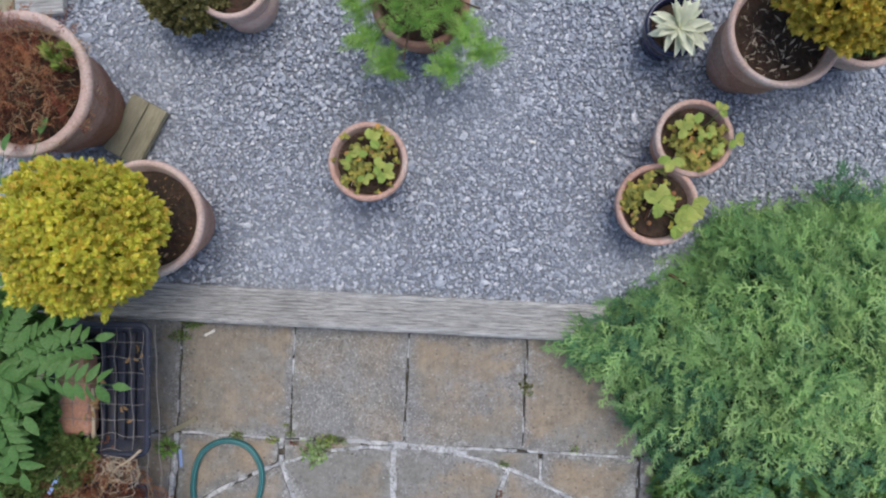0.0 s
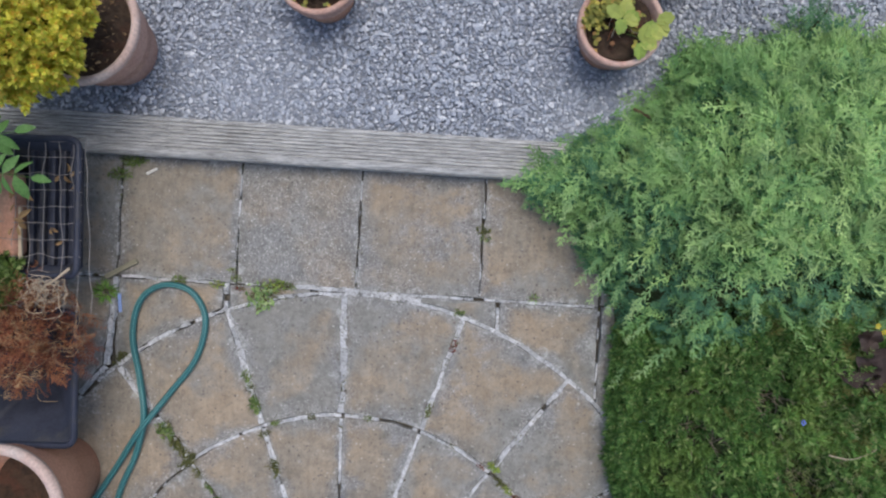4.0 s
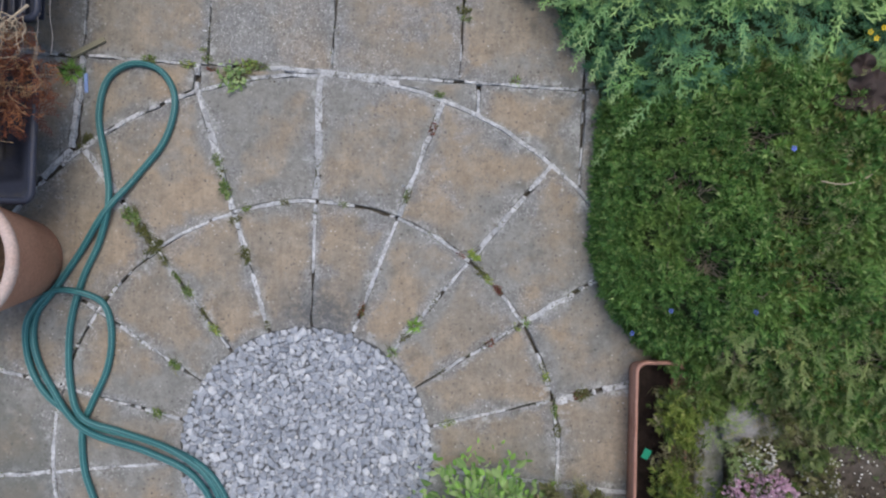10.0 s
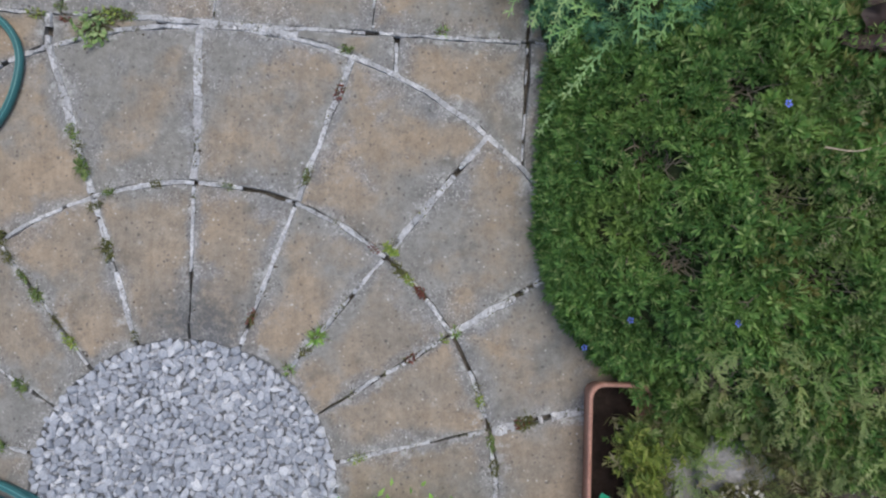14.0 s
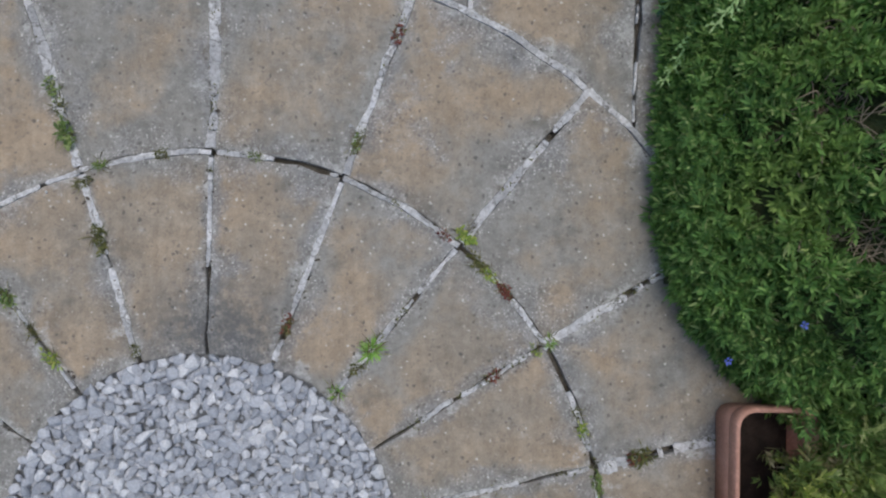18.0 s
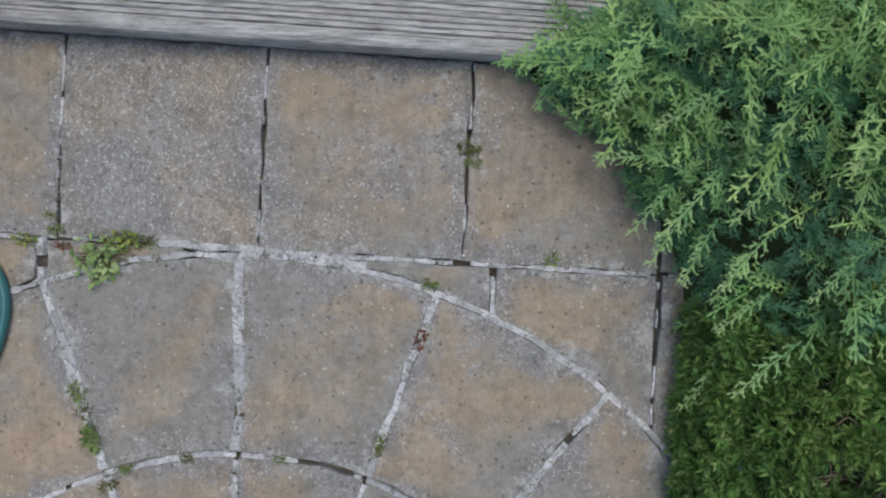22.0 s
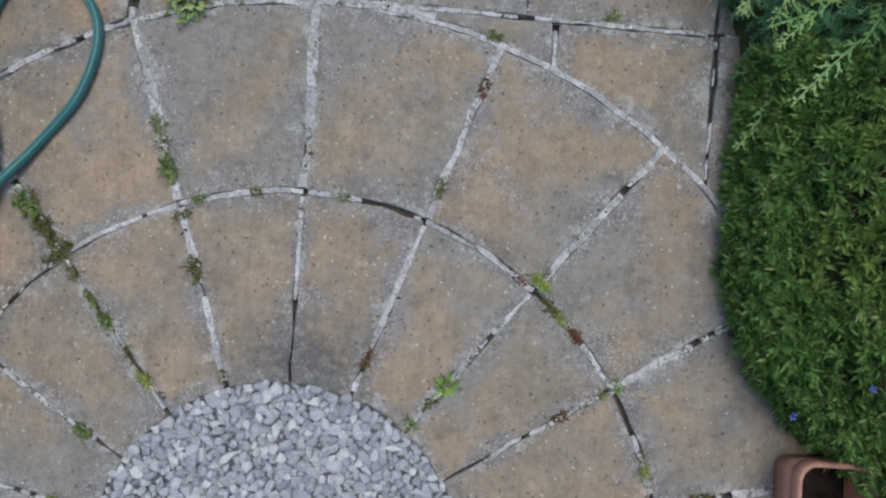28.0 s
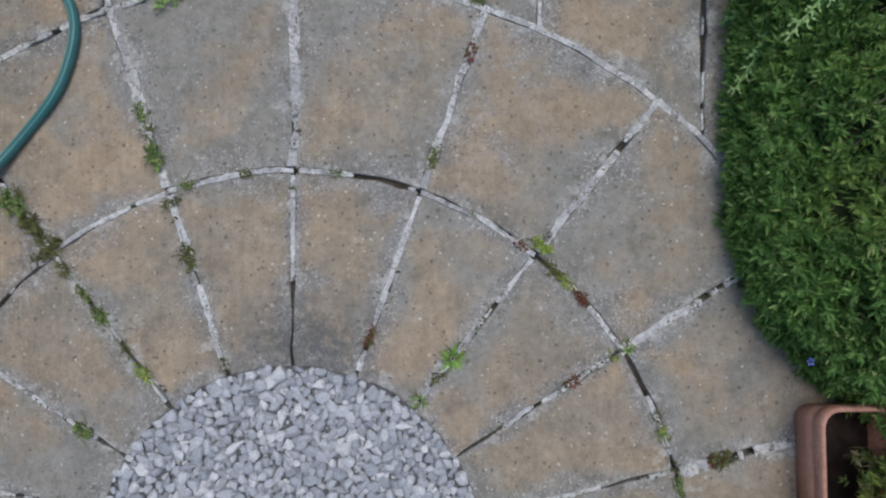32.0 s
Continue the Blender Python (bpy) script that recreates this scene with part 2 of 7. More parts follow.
RIM_PALE = mottled("bleached_rim", (0.62, 0.48, 0.43), (0.54, 0.38, 0.325), 9, 0.85, 0.25, 0.002, dark=(0.62, 0.54, 0.50))
TERRACOTTA_DARK = mottled("weathered_terracotta", (0.41, 0.225, 0.165), (0.33, 0.17, 0.12), 6, 0.8, 0.3, 0.002, dark=(0.50, 0.38, 0.32))
PLASTIC_CLAY = mottled("clay_coloured_plastic", (0.49, 0.275, 0.212), (0.43, 0.225, 0.172), 12, 0.65, 0.1, 0.001, dark=(0.30, 0.13, 0.09))
NAVY_GLAZE = mottled("navy_glaze", (0.014, 0.018, 0.05), (0.02, 0.026, 0.075), 8, 0.18, 0.05, 0.001, spec=0.6)
BLACK_PLASTIC = mottled("black_plastic", (0.024, 0.029, 0.048), (0.042, 0.048, 0.074), 10, 0.45, 0.15, 0.001, dark=(0.07, 0.065, 0.06))
BARK = mottled("brown_stem", (0.16, 0.10, 0.06), (0.10, 0.065, 0.04), 40, 0.9, 0.6, 0.003)
ROCK = mottled("garden_rock", (0.40, 0.39, 0.39), (0.29, 0.28, 0.27), 9, 0.9, 0.8, 0.01, dark=(0.17, 0.18, 0.11))
WIRE = Mat("rusty_wire", 0.7).color((0.25, 0.23, 0.22)).m
DEAD_TWIG = Mat("bleached_twig", 0.9).color((0.50, 0.41, 0.30)).m
STRAW_STEM = Mat("straw_stem", 0.9).color((0.43, 0.30, 0.175)).m


def stone_material(name, stops):
    k = Mat(name, 0.8, spec=0.3)
    p = k.place()
    c = k.ramp(k.island(), *stops)
    c = k.mix(0.6, c, k.ramp(k.noise(p, 170, 4), (0.3, 0.65), (0.7, 1.25)), "MULTIPLY")
    k.color(c)
    return k.bump(k.noise(p, 240, 4), 0.35, 0.002).m


PALE_STONE = stone_material("pale_limestone_chippings", ((0.0, (0.29, 0.312, 0.352)), (0.4, (0.395, 0.418, 0.462)), (0.75, (0.475, 0.497, 0.54)), (1.0, (0.64, 0.655, 0.68))))
GREY_STONE = stone_material("grey_limestone_chippings", ((0.0, (0.235, 0.263, 0.315)), (0.35, (0.382, 0.417, 0.482)), (0.8, (0.482, 0.517, 0.582)), (1.0, (0.69, 0.71, 0.75))))


def leaf_material(name, stops, rough=0.55, through_light=0.25):
    k = Mat(name, rough, spec=0.35)
    p = k.place(False)
    c = k.ramp(k.island(), *stops)
    c = k.mix(0.7, c, k.ramp(k.noise(p, 9, 3), (0.3, 0.6), (0.7, 1.35)), "MULTIPLY")
    k.color(c)
    t = k.node("ShaderNodeBsdfTranslucent")
    k.put(t.inputs["Color"], c)
    m = k.node("ShaderNodeMixShader")
    m.inputs[0].default_value = through_light
    k.put(m.inputs[1], k.b.outputs[0]), k.put(m.inputs[2], t.outputs[0])
    k.put(k.t.nodes["Material Output"].inputs["Surface"], m.outputs[0])
    return k.m


def mat_material(name, stops, rough):
    """Small leaves that turn from deep green to yellowish in patches of their own."""
    m = leaf_material(name, stops, rough)
    t = m.node_tree
    ramp = next(n for n in t.nodes if n.type == "VALTORGB" and n.inputs[0].links and n.inputs[0].links[0].from_node.type == "NEW_GEOMETRY")
    target = ramp.outputs[0].links[0].to_socket
    where, field, gate = t.nodes.new("ShaderNodeTexCoord"), t.nodes.new("ShaderNodeTexNoise"), t.nodes.new("ShaderNodeValToRGB")
    field.inputs["Scale"].default_value, field.inputs["Detail"].default_value = 4.5, 4.0
    gate.color_ramp.elements[0].position, gate.color_ramp.elements[1].position = 0.50, 0.72
    mix = t.nodes.new("ShaderNodeMix")
    mix.data_type = "RGBA"
    t.links.new(where.outputs["Object"], field.inputs["Vector"]), t.links.new(field.outputs["Fac"], gate.inputs[0])
    t.links.new(gate.outputs[0], mix.inputs[0]), t.links.new(ramp.outputs[0], mix.inputs[6])
    mix.inputs[7].default_value = (0.24, 0.34, 0.085, 1)
    t.links.new(mix.outputs[2], target)
    return m


MAT_LEAF = mat_material("periwinkle_leaf", ((0.0, (0.075, 0.175, 0.05)), (0.5, (0.145, 0.30, 0.075)), (0.85, (0.22, 0.385, 0.11)), (1.0, (0.38, 0.47, 0.19))), 0.72)
GOLD_LEAF = leaf_material("golden_shrub_leaf", ((0.0, (0.50, 0.55, 0.07)), (0.4, (0.71, 0.70, 0.11)), (0.75, (0.80, 0.71, 0.12)), (1.0, (0.82, 0.55, 0.11))))
AMBER_LEAF = leaf_material("amber_shrub_leaf", ((0.0, (0.46, 0.42, 0.07)), (0.5, (0.70, 0.60, 0.10)), (0.85, (0.82, 0.62, 0.13)), (1.0, (0.80, 0.48, 0.13))))
LIME_LEAF = leaf_material("lime_leaf", ((0.0, (0.17, 0.27, 0.05)), (0.6, (0.31, 0.43, 0.09)), (1.0, (0.48, 0.49, 0.13))))
FERN_LEAF = leaf_material("ferny_leaf", ((0.0, (0.13, 0.30, 0.05)), (0.6, (0.25, 0.46, 0.09)), (1.0, (0.36, 0.55, 0.15))))
WEED_LEAF = leaf_material("weed_leaf", ((0.0, (0.09, 0.15, 0.04)), (0.6, (0.17, 0.26, 0.07)), (1.0, (0.28, 0.34, 0.13))))
HOSTA_LEAF = leaf_material("variegated_leaf", ((0.0, (0.36, 0.50, 0.20)), (0.22, (0.80, 0.83, 0.62)), (1.0, (0.92, 0.92, 0.84))))
RUST_LEAF = leaf_material("withered_rusty_leaf", ((0.0, (0.12, 0.042, 0.030)), (0.5, (0.31, 0.11, 0.062)), (0.85, (0.47, 0.225, 0.105)), (1.0, (0.50, 0.36, 0.20))), 0.8)
BROWN_LEAF = leaf_material("brown_green_leaf", ((0.0, (0.12, 0.11, 0.045)), (0.6, (0.22, 0.21, 0.08)), (1.0, (0.32, 0.29, 0.12))))
DEEP_LEAF = leaf_material("green_compound_leaf", ((0.0, (0.055, 0.14, 0.04)), (0.6, (0.11, 0.235, 0.065)), (1.0, (0.20, 0.34, 0.10))))
PINK_PETAL = leaf_material("pink_petal", ((0.0, (0.56, 0.34, 0.46)), (0.6, (0.76, 0.54, 0.66)), (1.0, (0.88, 0.76, 0.81))))
BLUE_PETAL = Mat("blue_petal", 0.6).color((0.16, 0.22, 0.75)).m
WHITE_PETAL = Mat("white_petal", 0.7).color((0.75, 0.73, 0.68)).m
YELLOW_PETAL = Mat("yellow_petal", 0.6).color((0.75, 0.55, 0.02)).m
PURPLE_LEAF = leaf_material("dusky_purple_leaf", ((0.0, (0.050, 0.036, 0.032)), (1.0, (0.105, 0.072, 0.062))))


def wood_material(name, a, b, along=0):
    k = Mat(name, 0.85, spec=0.25)
    p = k.place()
    s = [80.0, 80.0, 80.0]
    s[along] = 8.0
    g = k.noise(k.stretch(p, tuple(s)), 1.6, 7, 0.8)
    c = k.mix(k.ramp(g, (0.38, 0.0), (0.62, 1.0)), a, b)
    c = k.mix(k.ramp(k.noise(p, 3.2, 4), (0.50, 0.0), (0.75, 0.4)), c, (0.16, 0.16, 0.145))
    k.color(c)
    return k.bump(g, 0.7, 0.004).m


GREY_WOOD = wood_material("silvered_timber", (0.22, 0.218, 0.212), (0.60, 0.597, 0.585))
GREEN_WOOD = wood_material("treated_timber", (0.25, 0.23, 0.155), (0.39, 0.355, 0.245), 1)


# ---------------------------------------------------------------- geometry helpers
def thing(name, place, label, category, group="", kind="", turn=0.0):
    ob = new(name)
    ob.empty_display_size = 0.05
    ob.matrix_world = pose(*place, 0, 0, turn)
    return tagged(ob, label, category, group, kind)


def part(name, mesh, material, parent, label="", at=None, kind=""):
    """One mesh object under a thing or a part; takes a bmesh or a mesh."""
    if isinstance(mesh, bmesh.types.BMesh):
        me = bpy.data.meshes.new(name)
        mesh.to_mesh(me), mesh.free()
    else:
        me = mesh
    if material and not me.materials:
        me.materials.append(material)
    ob = new(name, me)
    ob.parent = parent
    if at is not None:
        ob.matrix_basis = at
    return tagged(ob, label, "", "", kind)


def mesh_np(name, v, f, smooth=False):
    me = bpy.data.meshes.new(name)
    v, f = np.asarray(v, np.float32), np.asarray(f, np.int32)
    n, k = f.shape
    me.vertices.add(len(v)), me.loops.add(n * k), me.polygons.add(n)
    me.vertices.foreach_set("co", v.ravel())
    me.loops.foreach_set("vertex_index", f.ravel())
    me.polygons.foreach_set("loop_start", np.arange(0, n * k, k, dtype=np.int32))
    me.polygons.foreach_set("use_smooth", np.full(n, smooth))
    me.update(calc_edges=True)
    return me


def strew(shapes, places, turns, sizes, rng):
    """Copies of small triangle shapes (verts, faces), joined: one at each place, with its turn matrix and size."""
    vs, fs, off = [], [], 0
    pick = rng.integers(0, len(shapes), len(places))
    for s, (tv, tf) in enumerate(shapes):
        sel = np.nonzero(pick == s)[0]
        if not len(sel):
            continue
        size = np.asarray(sizes)[sel]
        size = size[:, None, None] if size.ndim == 1 else size[:, None, :]
        v = np.einsum("nij,nkj->nki", turns[sel], tv[None] * size) + places[sel][:, None]
        vs.append(v.reshape(-1, 3))
        fs.append((tf[None] + (off + np.arange(len(sel)) * len(tv))[:, None, None]).reshape(-1, tf.shape[1]))
        off += len(sel) * len(tv)
    return np.concatenate(vs), np.concatenate(fs)


def unit(v):
    return v / np.maximum(np.linalg.norm(v, axis=-1, keepdims=True), 1e-9)


def frames_along(ahead, above):
    """Turn matrices whose x axis goes ahead and whose z axis leans to above."""
    x = unit(ahead)
    y = unit(np.cross(above, x))
    return np.stack([x, y, np.cross(x, y)], -1)


def random_turns(n, rng):
    q = unit(rng.normal(size=(n, 4)))
    w, x, y, z = q.T
    return np.stack([np.stack([1 - 2 * (y * y + z * z), 2 * (x * y - w * z), 2 * (x * z + w * y)], -1),
                     np.stack([2 * (x * y + w * z), 1 - 2 * (x * x + z * z), 2 * (y * z - w * x)], -1),
                     np.stack([2 * (x * z - w * y), 2 * (y * z + w * x), 1 - 2 * (x * x + y * y)], -1)], 1)


def leaf_shape(length=1.0, width=0.4, fold=0.08, droop=0.1, belly=0.45):
    v = np.array([(0, 0, 0), (belly * length, width / 2, fold), (belly * length, 0, 0), (belly * length, -width / 2, fold), (length, 0, -droop)], float)
    return v, np.array([(0, 2, 1), (0, 3, 2), (1, 2, 4), (2, 3, 4)])


def broad_shape(length=1.0, width=0.4, fold=0.06, droop=0.12):
    """A rounder pointed leaf."""
    rows = [(0.28, 0.85, 0.01), (0.58, 1.0, 0.0), (0.82, 0.6, -0.03)]
    v = [(0, 0, 0)]
    for t, w, dz in rows:
        z = dz - droop * t * t
        v += [(t * length, w * width / 2, z + fold), (t * length, 0, z), (t * length, -w * width / 2, z + fold)]
    v.append((length, 0, -droop))
    f = [(0, 2, 1), (0, 3, 2)]
    for k in (1, 4):
        f += [(k, k + 1, k + 4), (k, k + 4, k + 3), (k + 1, k + 2, k + 5), (k + 1, k + 5, k + 4)]
    f += [(7, 8, 10), (8, 9, 10)]
    return np.array(v, float), np.array(f)


def join_shapes(*shapes):
    vs, fs, off = [], [], 0
    for v, f in shapes:
        vs.append(v), fs.append(f + off)
        off += len(v)
    return np.concatenate(vs), np.concatenate(fs)


def lathe(profile, segments=40, wobble=0.0, seed=0, cap=True):
    """A turned shape: profile of (radius, height) from the outer foot over the rim to the inside."""
    bm = bmesh.new()
    rows = []
    for r, z in profile:
        rows.append([bm.verts.new((r * (1 + wobble * noise.noise((math.cos(a) * 1.5 + seed, math.sin(a) * 1.5, z * 4))) * math.cos(a), r * math.sin(a), z))
                     for a in (2 * math.pi * i / segments for i in range(segments))])
    for low, high in zip(rows, rows[1:]):
        for i in range(segments):
            j = (i + 1) % segments
            bm.faces.new((low[i], low[j], high[j], high[i])).smooth = True
    if cap:
        bm.faces.new(list(reversed(rows[0])))
    return bm


def block(x0, x1, y0, y1, z0, z1, bevel=0.004, segments=2):
    bm = bmesh.new()
    bmesh.ops.create_cube(bm, size=1.0, matrix=Matrix.Translation(((x0 + x1) / 2, (y0 + y1) / 2, (z0 + z1) / 2)) @ Matrix.Diagonal((x1 - x0, y1 - y0, z1 - z0, 1)))
    if bevel:
        bmesh.ops.bevel(bm, geom=bm.edges[:], offset=bevel, segments=segments, affect="EDGES", profile=0.6)
    return bm


def tube_mesh(name, points, radius, sides=8, closed=False, taper=1.0):
    """A round rod along a smooth line of points."""
    p = np.asarray(points, float)
    d = unit(np.gradient(p, axis=0))
    ref = np.where(np.abs(d[:, 2:]) > 0.9, (1.0, 0, 0), (0, 0, 1.0))
    a = unit(np.cross(ref, d))
    b = np.cross(d, a)
    r = radius * np.linspace(1, taper, len(p))[:, None]
    ang = np.arange(sides) * 2 * np.pi / sides
    v = np.stack([p + r * (np.cos(t) * a + np.sin(t) * b) for t in ang], 1).reshape(-1, 3)
    f = [(i * sides + j, i * sides + (j + 1) % sides, (i + 1) * sides + (j + 1) % sides, (i + 1) * sides + j) for i in range(len(p) - 1) for j in range(sides)]
    return mesh_np(name, v, f, True)


def rounded_ring(w, l, r, z, n=5):
    pts = []
    for cx, cy, a0 in ((w / 2 - r, l / 2 - r, 0), (-w / 2 + r, l / 2 - r, 90), (-w / 2 + r, -l / 2 + r, 180), (w / 2 - r, -l / 2 + r, 270)):
        pts += [(cx + r * math.cos(radians(a0 + 90 * i / n)), cy + r * math.sin(radians(a0 + 90 * i / n)), z) for i in range(n + 1)]
    return pts


def loft(rings, cap=True):
    bm = bmesh.new()
    rows = [[bm.verts.new(p) for p in ring] for ring in rings]
    for lo, hi in zip(rows, rows[1:]):
        for i in range(len(lo)):
            j = (i + 1) % len(lo)
            bm.faces.new((lo[i], lo[j], hi[j], hi[i])).smooth = True
    if cap:
        bm.faces.new(list(reversed(rows[0])))
    return bm


def smooth_line(points, steps=10):
    """Catmull-Rom through the points."""
    p = np.asarray(points, float)
    p = np.vstack([2 * p[0] - p[1], p, 2 * p[-1] - p[-2]])
    out = []
    for i in range(1, len(p) - 2):
        for s in range(steps):
            t = s / steps
            out.append(0.5 * (2 * p[i] + (p[i + 1] - p[i - 1]) * t + (2 * p[i - 1] - 5 * p[i] + 4 * p[i + 1] - p[i + 2]) * t * t + (3 * p[i] - p[i - 1] - 3 * p[i + 1] + p[i + 2]) * t ** 3))
    return np.array(out + [p[-2]])


# ---------------------------------------------------------------- ground and terrace
ground_bm = bmesh.new()
bmesh.ops.create_grid(ground_bm, x_segments=8, y_segments=8, size=400)
ground = part("ground", ground_bm, EARTH, None, at=pose(0, 0, -0.05))
tagged(ground, "dark garden earth under beds and paving", "ground", kind="structure")

ROW_SLOPE = -0.0420          # the straight row of slabs and the timber lie a little askew


def row_y(x, y0=1.334):
    return y0 + ROW_SLOPE * x


# raised terrace behind the timber
bm = bmesh.new()
corners = [(-4.5, row_y(-4.5, 1.90)), (4.5, row_y(4.5, 1.90)), (4.5, 7.0), (-4.5, 7.0)]
low = [bm.verts.new((x, y, -0.05)) for x, y in corners]
top = [bm.verts.new((x, y, 0.045)) for x, y in corners]
bm.faces.new(top)
for i in range(4):
    bm.faces.new((low[i], low[(i + 1) % 4], top[(i + 1) % 4], top[i]))
gravel_terrace = part("gravel_terrace", bm, mottled("terrace_fines", (0.25, 0.27, 0.31), (0.38, 0.405, 0.45), 60, 0.95, 0.8, 0.008), None)
tagged(gravel_terrace, "raised terrace of packed grey stone fines", "terrace", kind="structure")


def stone_shapes(rng, count=10):
    """Angular crushed stones: jittered, flattened polyhedra about one unit across."""
    out = []
    for _ in range(count):
        bm = bmesh.new()
        bmesh.ops.create_icosphere(bm, subdivisions=1, radius=0.5)
        d = rng.uniform(0.72, 1.15, len(bm.verts))
        sx, sy, sz = rng.uniform(0.8, 1.3), rng.uniform(0.6, 0.95), rng.uniform(0.38, 0.6)
        for k, v in zip(d, bm.verts):
            v.co = Vector((v.co.x * sx, v.co.y * sy, v.co.z * sz)) * k
        for _ in range(3):
            n = Vector(unit(rng.normal(size=3)))
            for v in bm.verts:
                over = v.co.dot(n) - 0.30
                if over > 0:
                    v.co -= n * over
        bm.verts.index_update()
        out.append((np.array([v.co[:] for v in bm.verts]), np.array([[v.index for v in f.verts] for f in bm.faces])))
        bm.free()
    return out


def pebble_shapes(rng, count=24):
    """Broken limestone pebbles about one unit across: rounded lumps with a few broad facets."""
    out = []
    for _ in range(count):
        bm = bmesh.new()
        bmesh.ops.create_icosphere(bm, subdivisions=2, radius=0.5)
        sx, sy, sz = rng.uniform(1.1, 1.7), rng.uniform(0.78, 1.1), rng.uniform(0.55, 0.8)
        for v in bm.verts:
            v.co = Vector((v.co.x * sx, v.co.y * sy, v.co.z * sz))
        for j in range(11):
            n = Vector(unit(rng.normal(size=3) * (1, 1, 0.4 if j < 8 else 1.5)))
            far = max(v.co.dot(n) for v in bm.verts) * rng.uniform(0.52, 0.78)
            for v in bm.verts:
                over = v.co.dot(n) - far
                if over > 0:
                    v.co -= n * over
        bm.verts.index_update()
        out.append((np.array([v.co[:] for v in bm.verts]), np.array([[v.index for v in f.verts] for f in bm.faces])))
        bm.free()
    return out


def packed(radius, sizes, tries, rng, near=0.80):
    """Centres and sizes of stones packed side by side in a disc, the largest first."""
    p, d = np.zeros((0, 2)), np.zeros(0)
    for size, count in zip(sizes, tries):
        a, r = rng.uniform(0, 2 * np.pi, count), radius * np.sqrt(rng.random(count))
        for x, y in np.column_stack([r * np.cos(a), r * np.sin(a)]):
            q = size * rng.uniform(0.88, 1.12)
            if math.hypot(x, y) < radius - q * 0.42 and (not len(p) or np.all(np.hypot(p[:, 0] - x, p[:, 1] - y) > near * (d + q) / 2)):
                p, d = np.vstack([p, (x, y)]), np.append(d, q)
    return p, d


def strewn_stones(name, places, sizes, material, label, seed, shapes=None, lean=0.35):
    rng = np.random.default_rng(seed)
    n = len(places)
    yaw, lean = rng.uniform(0, 2 * np.pi, n), rng.normal(0, lean, (n, 2))
    above = unit(np.column_stack([lean, np.ones(n)]))
    ahead = np.column_stack([np.cos(yaw), np.sin(yaw), np.zeros(n)])
    v, f = strew(shapes or stone_shapes(rng, 22), places, frames_along(ahead, above), sizes, rng)
    ob = part(name, mesh_np(name, v, f), material, None, kind="stuff")
    return tagged(ob, label, "gravel")


rng = np.random.default_rng(5)


def jittered(x0, x1, y0, y1, step, rng):
    gx, gy = np.meshgrid(np.arange(x0, x1, step), np.arange(y0, y1, step * 0.87))
    gx = gx + (np.arange(gx.shape[0]) % 2)[:, None] * step / 2
    p = np.column_stack([gx.ravel(), gy.ravel()])
    return p + rng.normal(0, step * 0.22, p.shape)


p = jittered(-1.48, 1.92, 1.84, 3.14, 0.0138, rng)
p = p[(p[:, 1] > row_y(p[:, 0], 1.905)) & ~((p[:, 0] > 1.12) & (p[:, 1] < 2.08))]
n = len(p)
z = 0.049 + rng.uniform(0, 0.007, n) + 0.006 * np.sin(p[:, 0] * 5) * np.sin(p[:, 1] * 4)
strewn_stones("terrace_gravel", np.column_stack([p, z]), rng.lognormal(math.log(0.0162), 0.28, n), GREY_STONE, "loose grey and white crushed stone gravel on the terrace", 6)

p = jittered(-0.45, 0.45, -0.45, 0.45, 0.0175, rng)
p = p[np.hypot(p[:, 0], p[:, 1]) < 0.434]
n = len(p)
under = np.column_stack([p, np.full(n, -0.016) + rng.uniform(0, 0.005, n)])
q, d = packed(0.444, (0.034, 0.029, 0.025, 0.021, 0.017), (260, 1200, 3000, 6000, 8000), rng, 0.70)
over = np.column_stack([q, -0.006 + rng.uniform(-0.002, 0.003, len(q)) - 0.12 * (0.03 - d)])
strewn_stones("bedding_gravel", under, rng.lognormal(math.log(0.0225), 0.2, n), PALE_STONE, "lower stones showing between the pale disc gravel", 8)
strewn_stones("disc_gravel", over, d * 1.17, PALE_STONE, "pale grey crushed stone filling the round centre of the patio", 7, shapes=pebble_shapes(rng, 40), lean=0.30)

# ---------------------------------------------------------------- patio
R_DISC, R_INNER, R_OUTER = 0.434, 0.878, 1.323
JOINTS = [-5.6, 13.5, 32.3, 51.0, 70.2, 89.4, 108.4, 127.8, 147.2, 166.2, 185.6, 203.8, 223, 242, 261, 280, 298.5, 317, 336]

patio = thing("pavement", (0, 0, 0), "circular patio of buff and grey cast stone slabs", "pavement", kind="structure")
bm = bmesh.new()
bmesh.ops.create_circle(bm, cap_ends=True, segments=64, radius=2.6)
bm2 = bmesh.new()
bmesh.ops.create_circle(bm2, cap_ends=True, segments=64, radius=0.438)
part("disc_base", bm2, mottled("pale_fines", (0.24, 0.25, 0.27), (0.16, 0.168, 0.18), 80, 0.95, 0.9, 0.006), patio, "pale stone dust under the gravel", at=pose(0, 0, -0.013))
part("bedding", bm, BEDDING, patio, "dark soil in the open joints", at=pose(0, -0.75, -0.022))


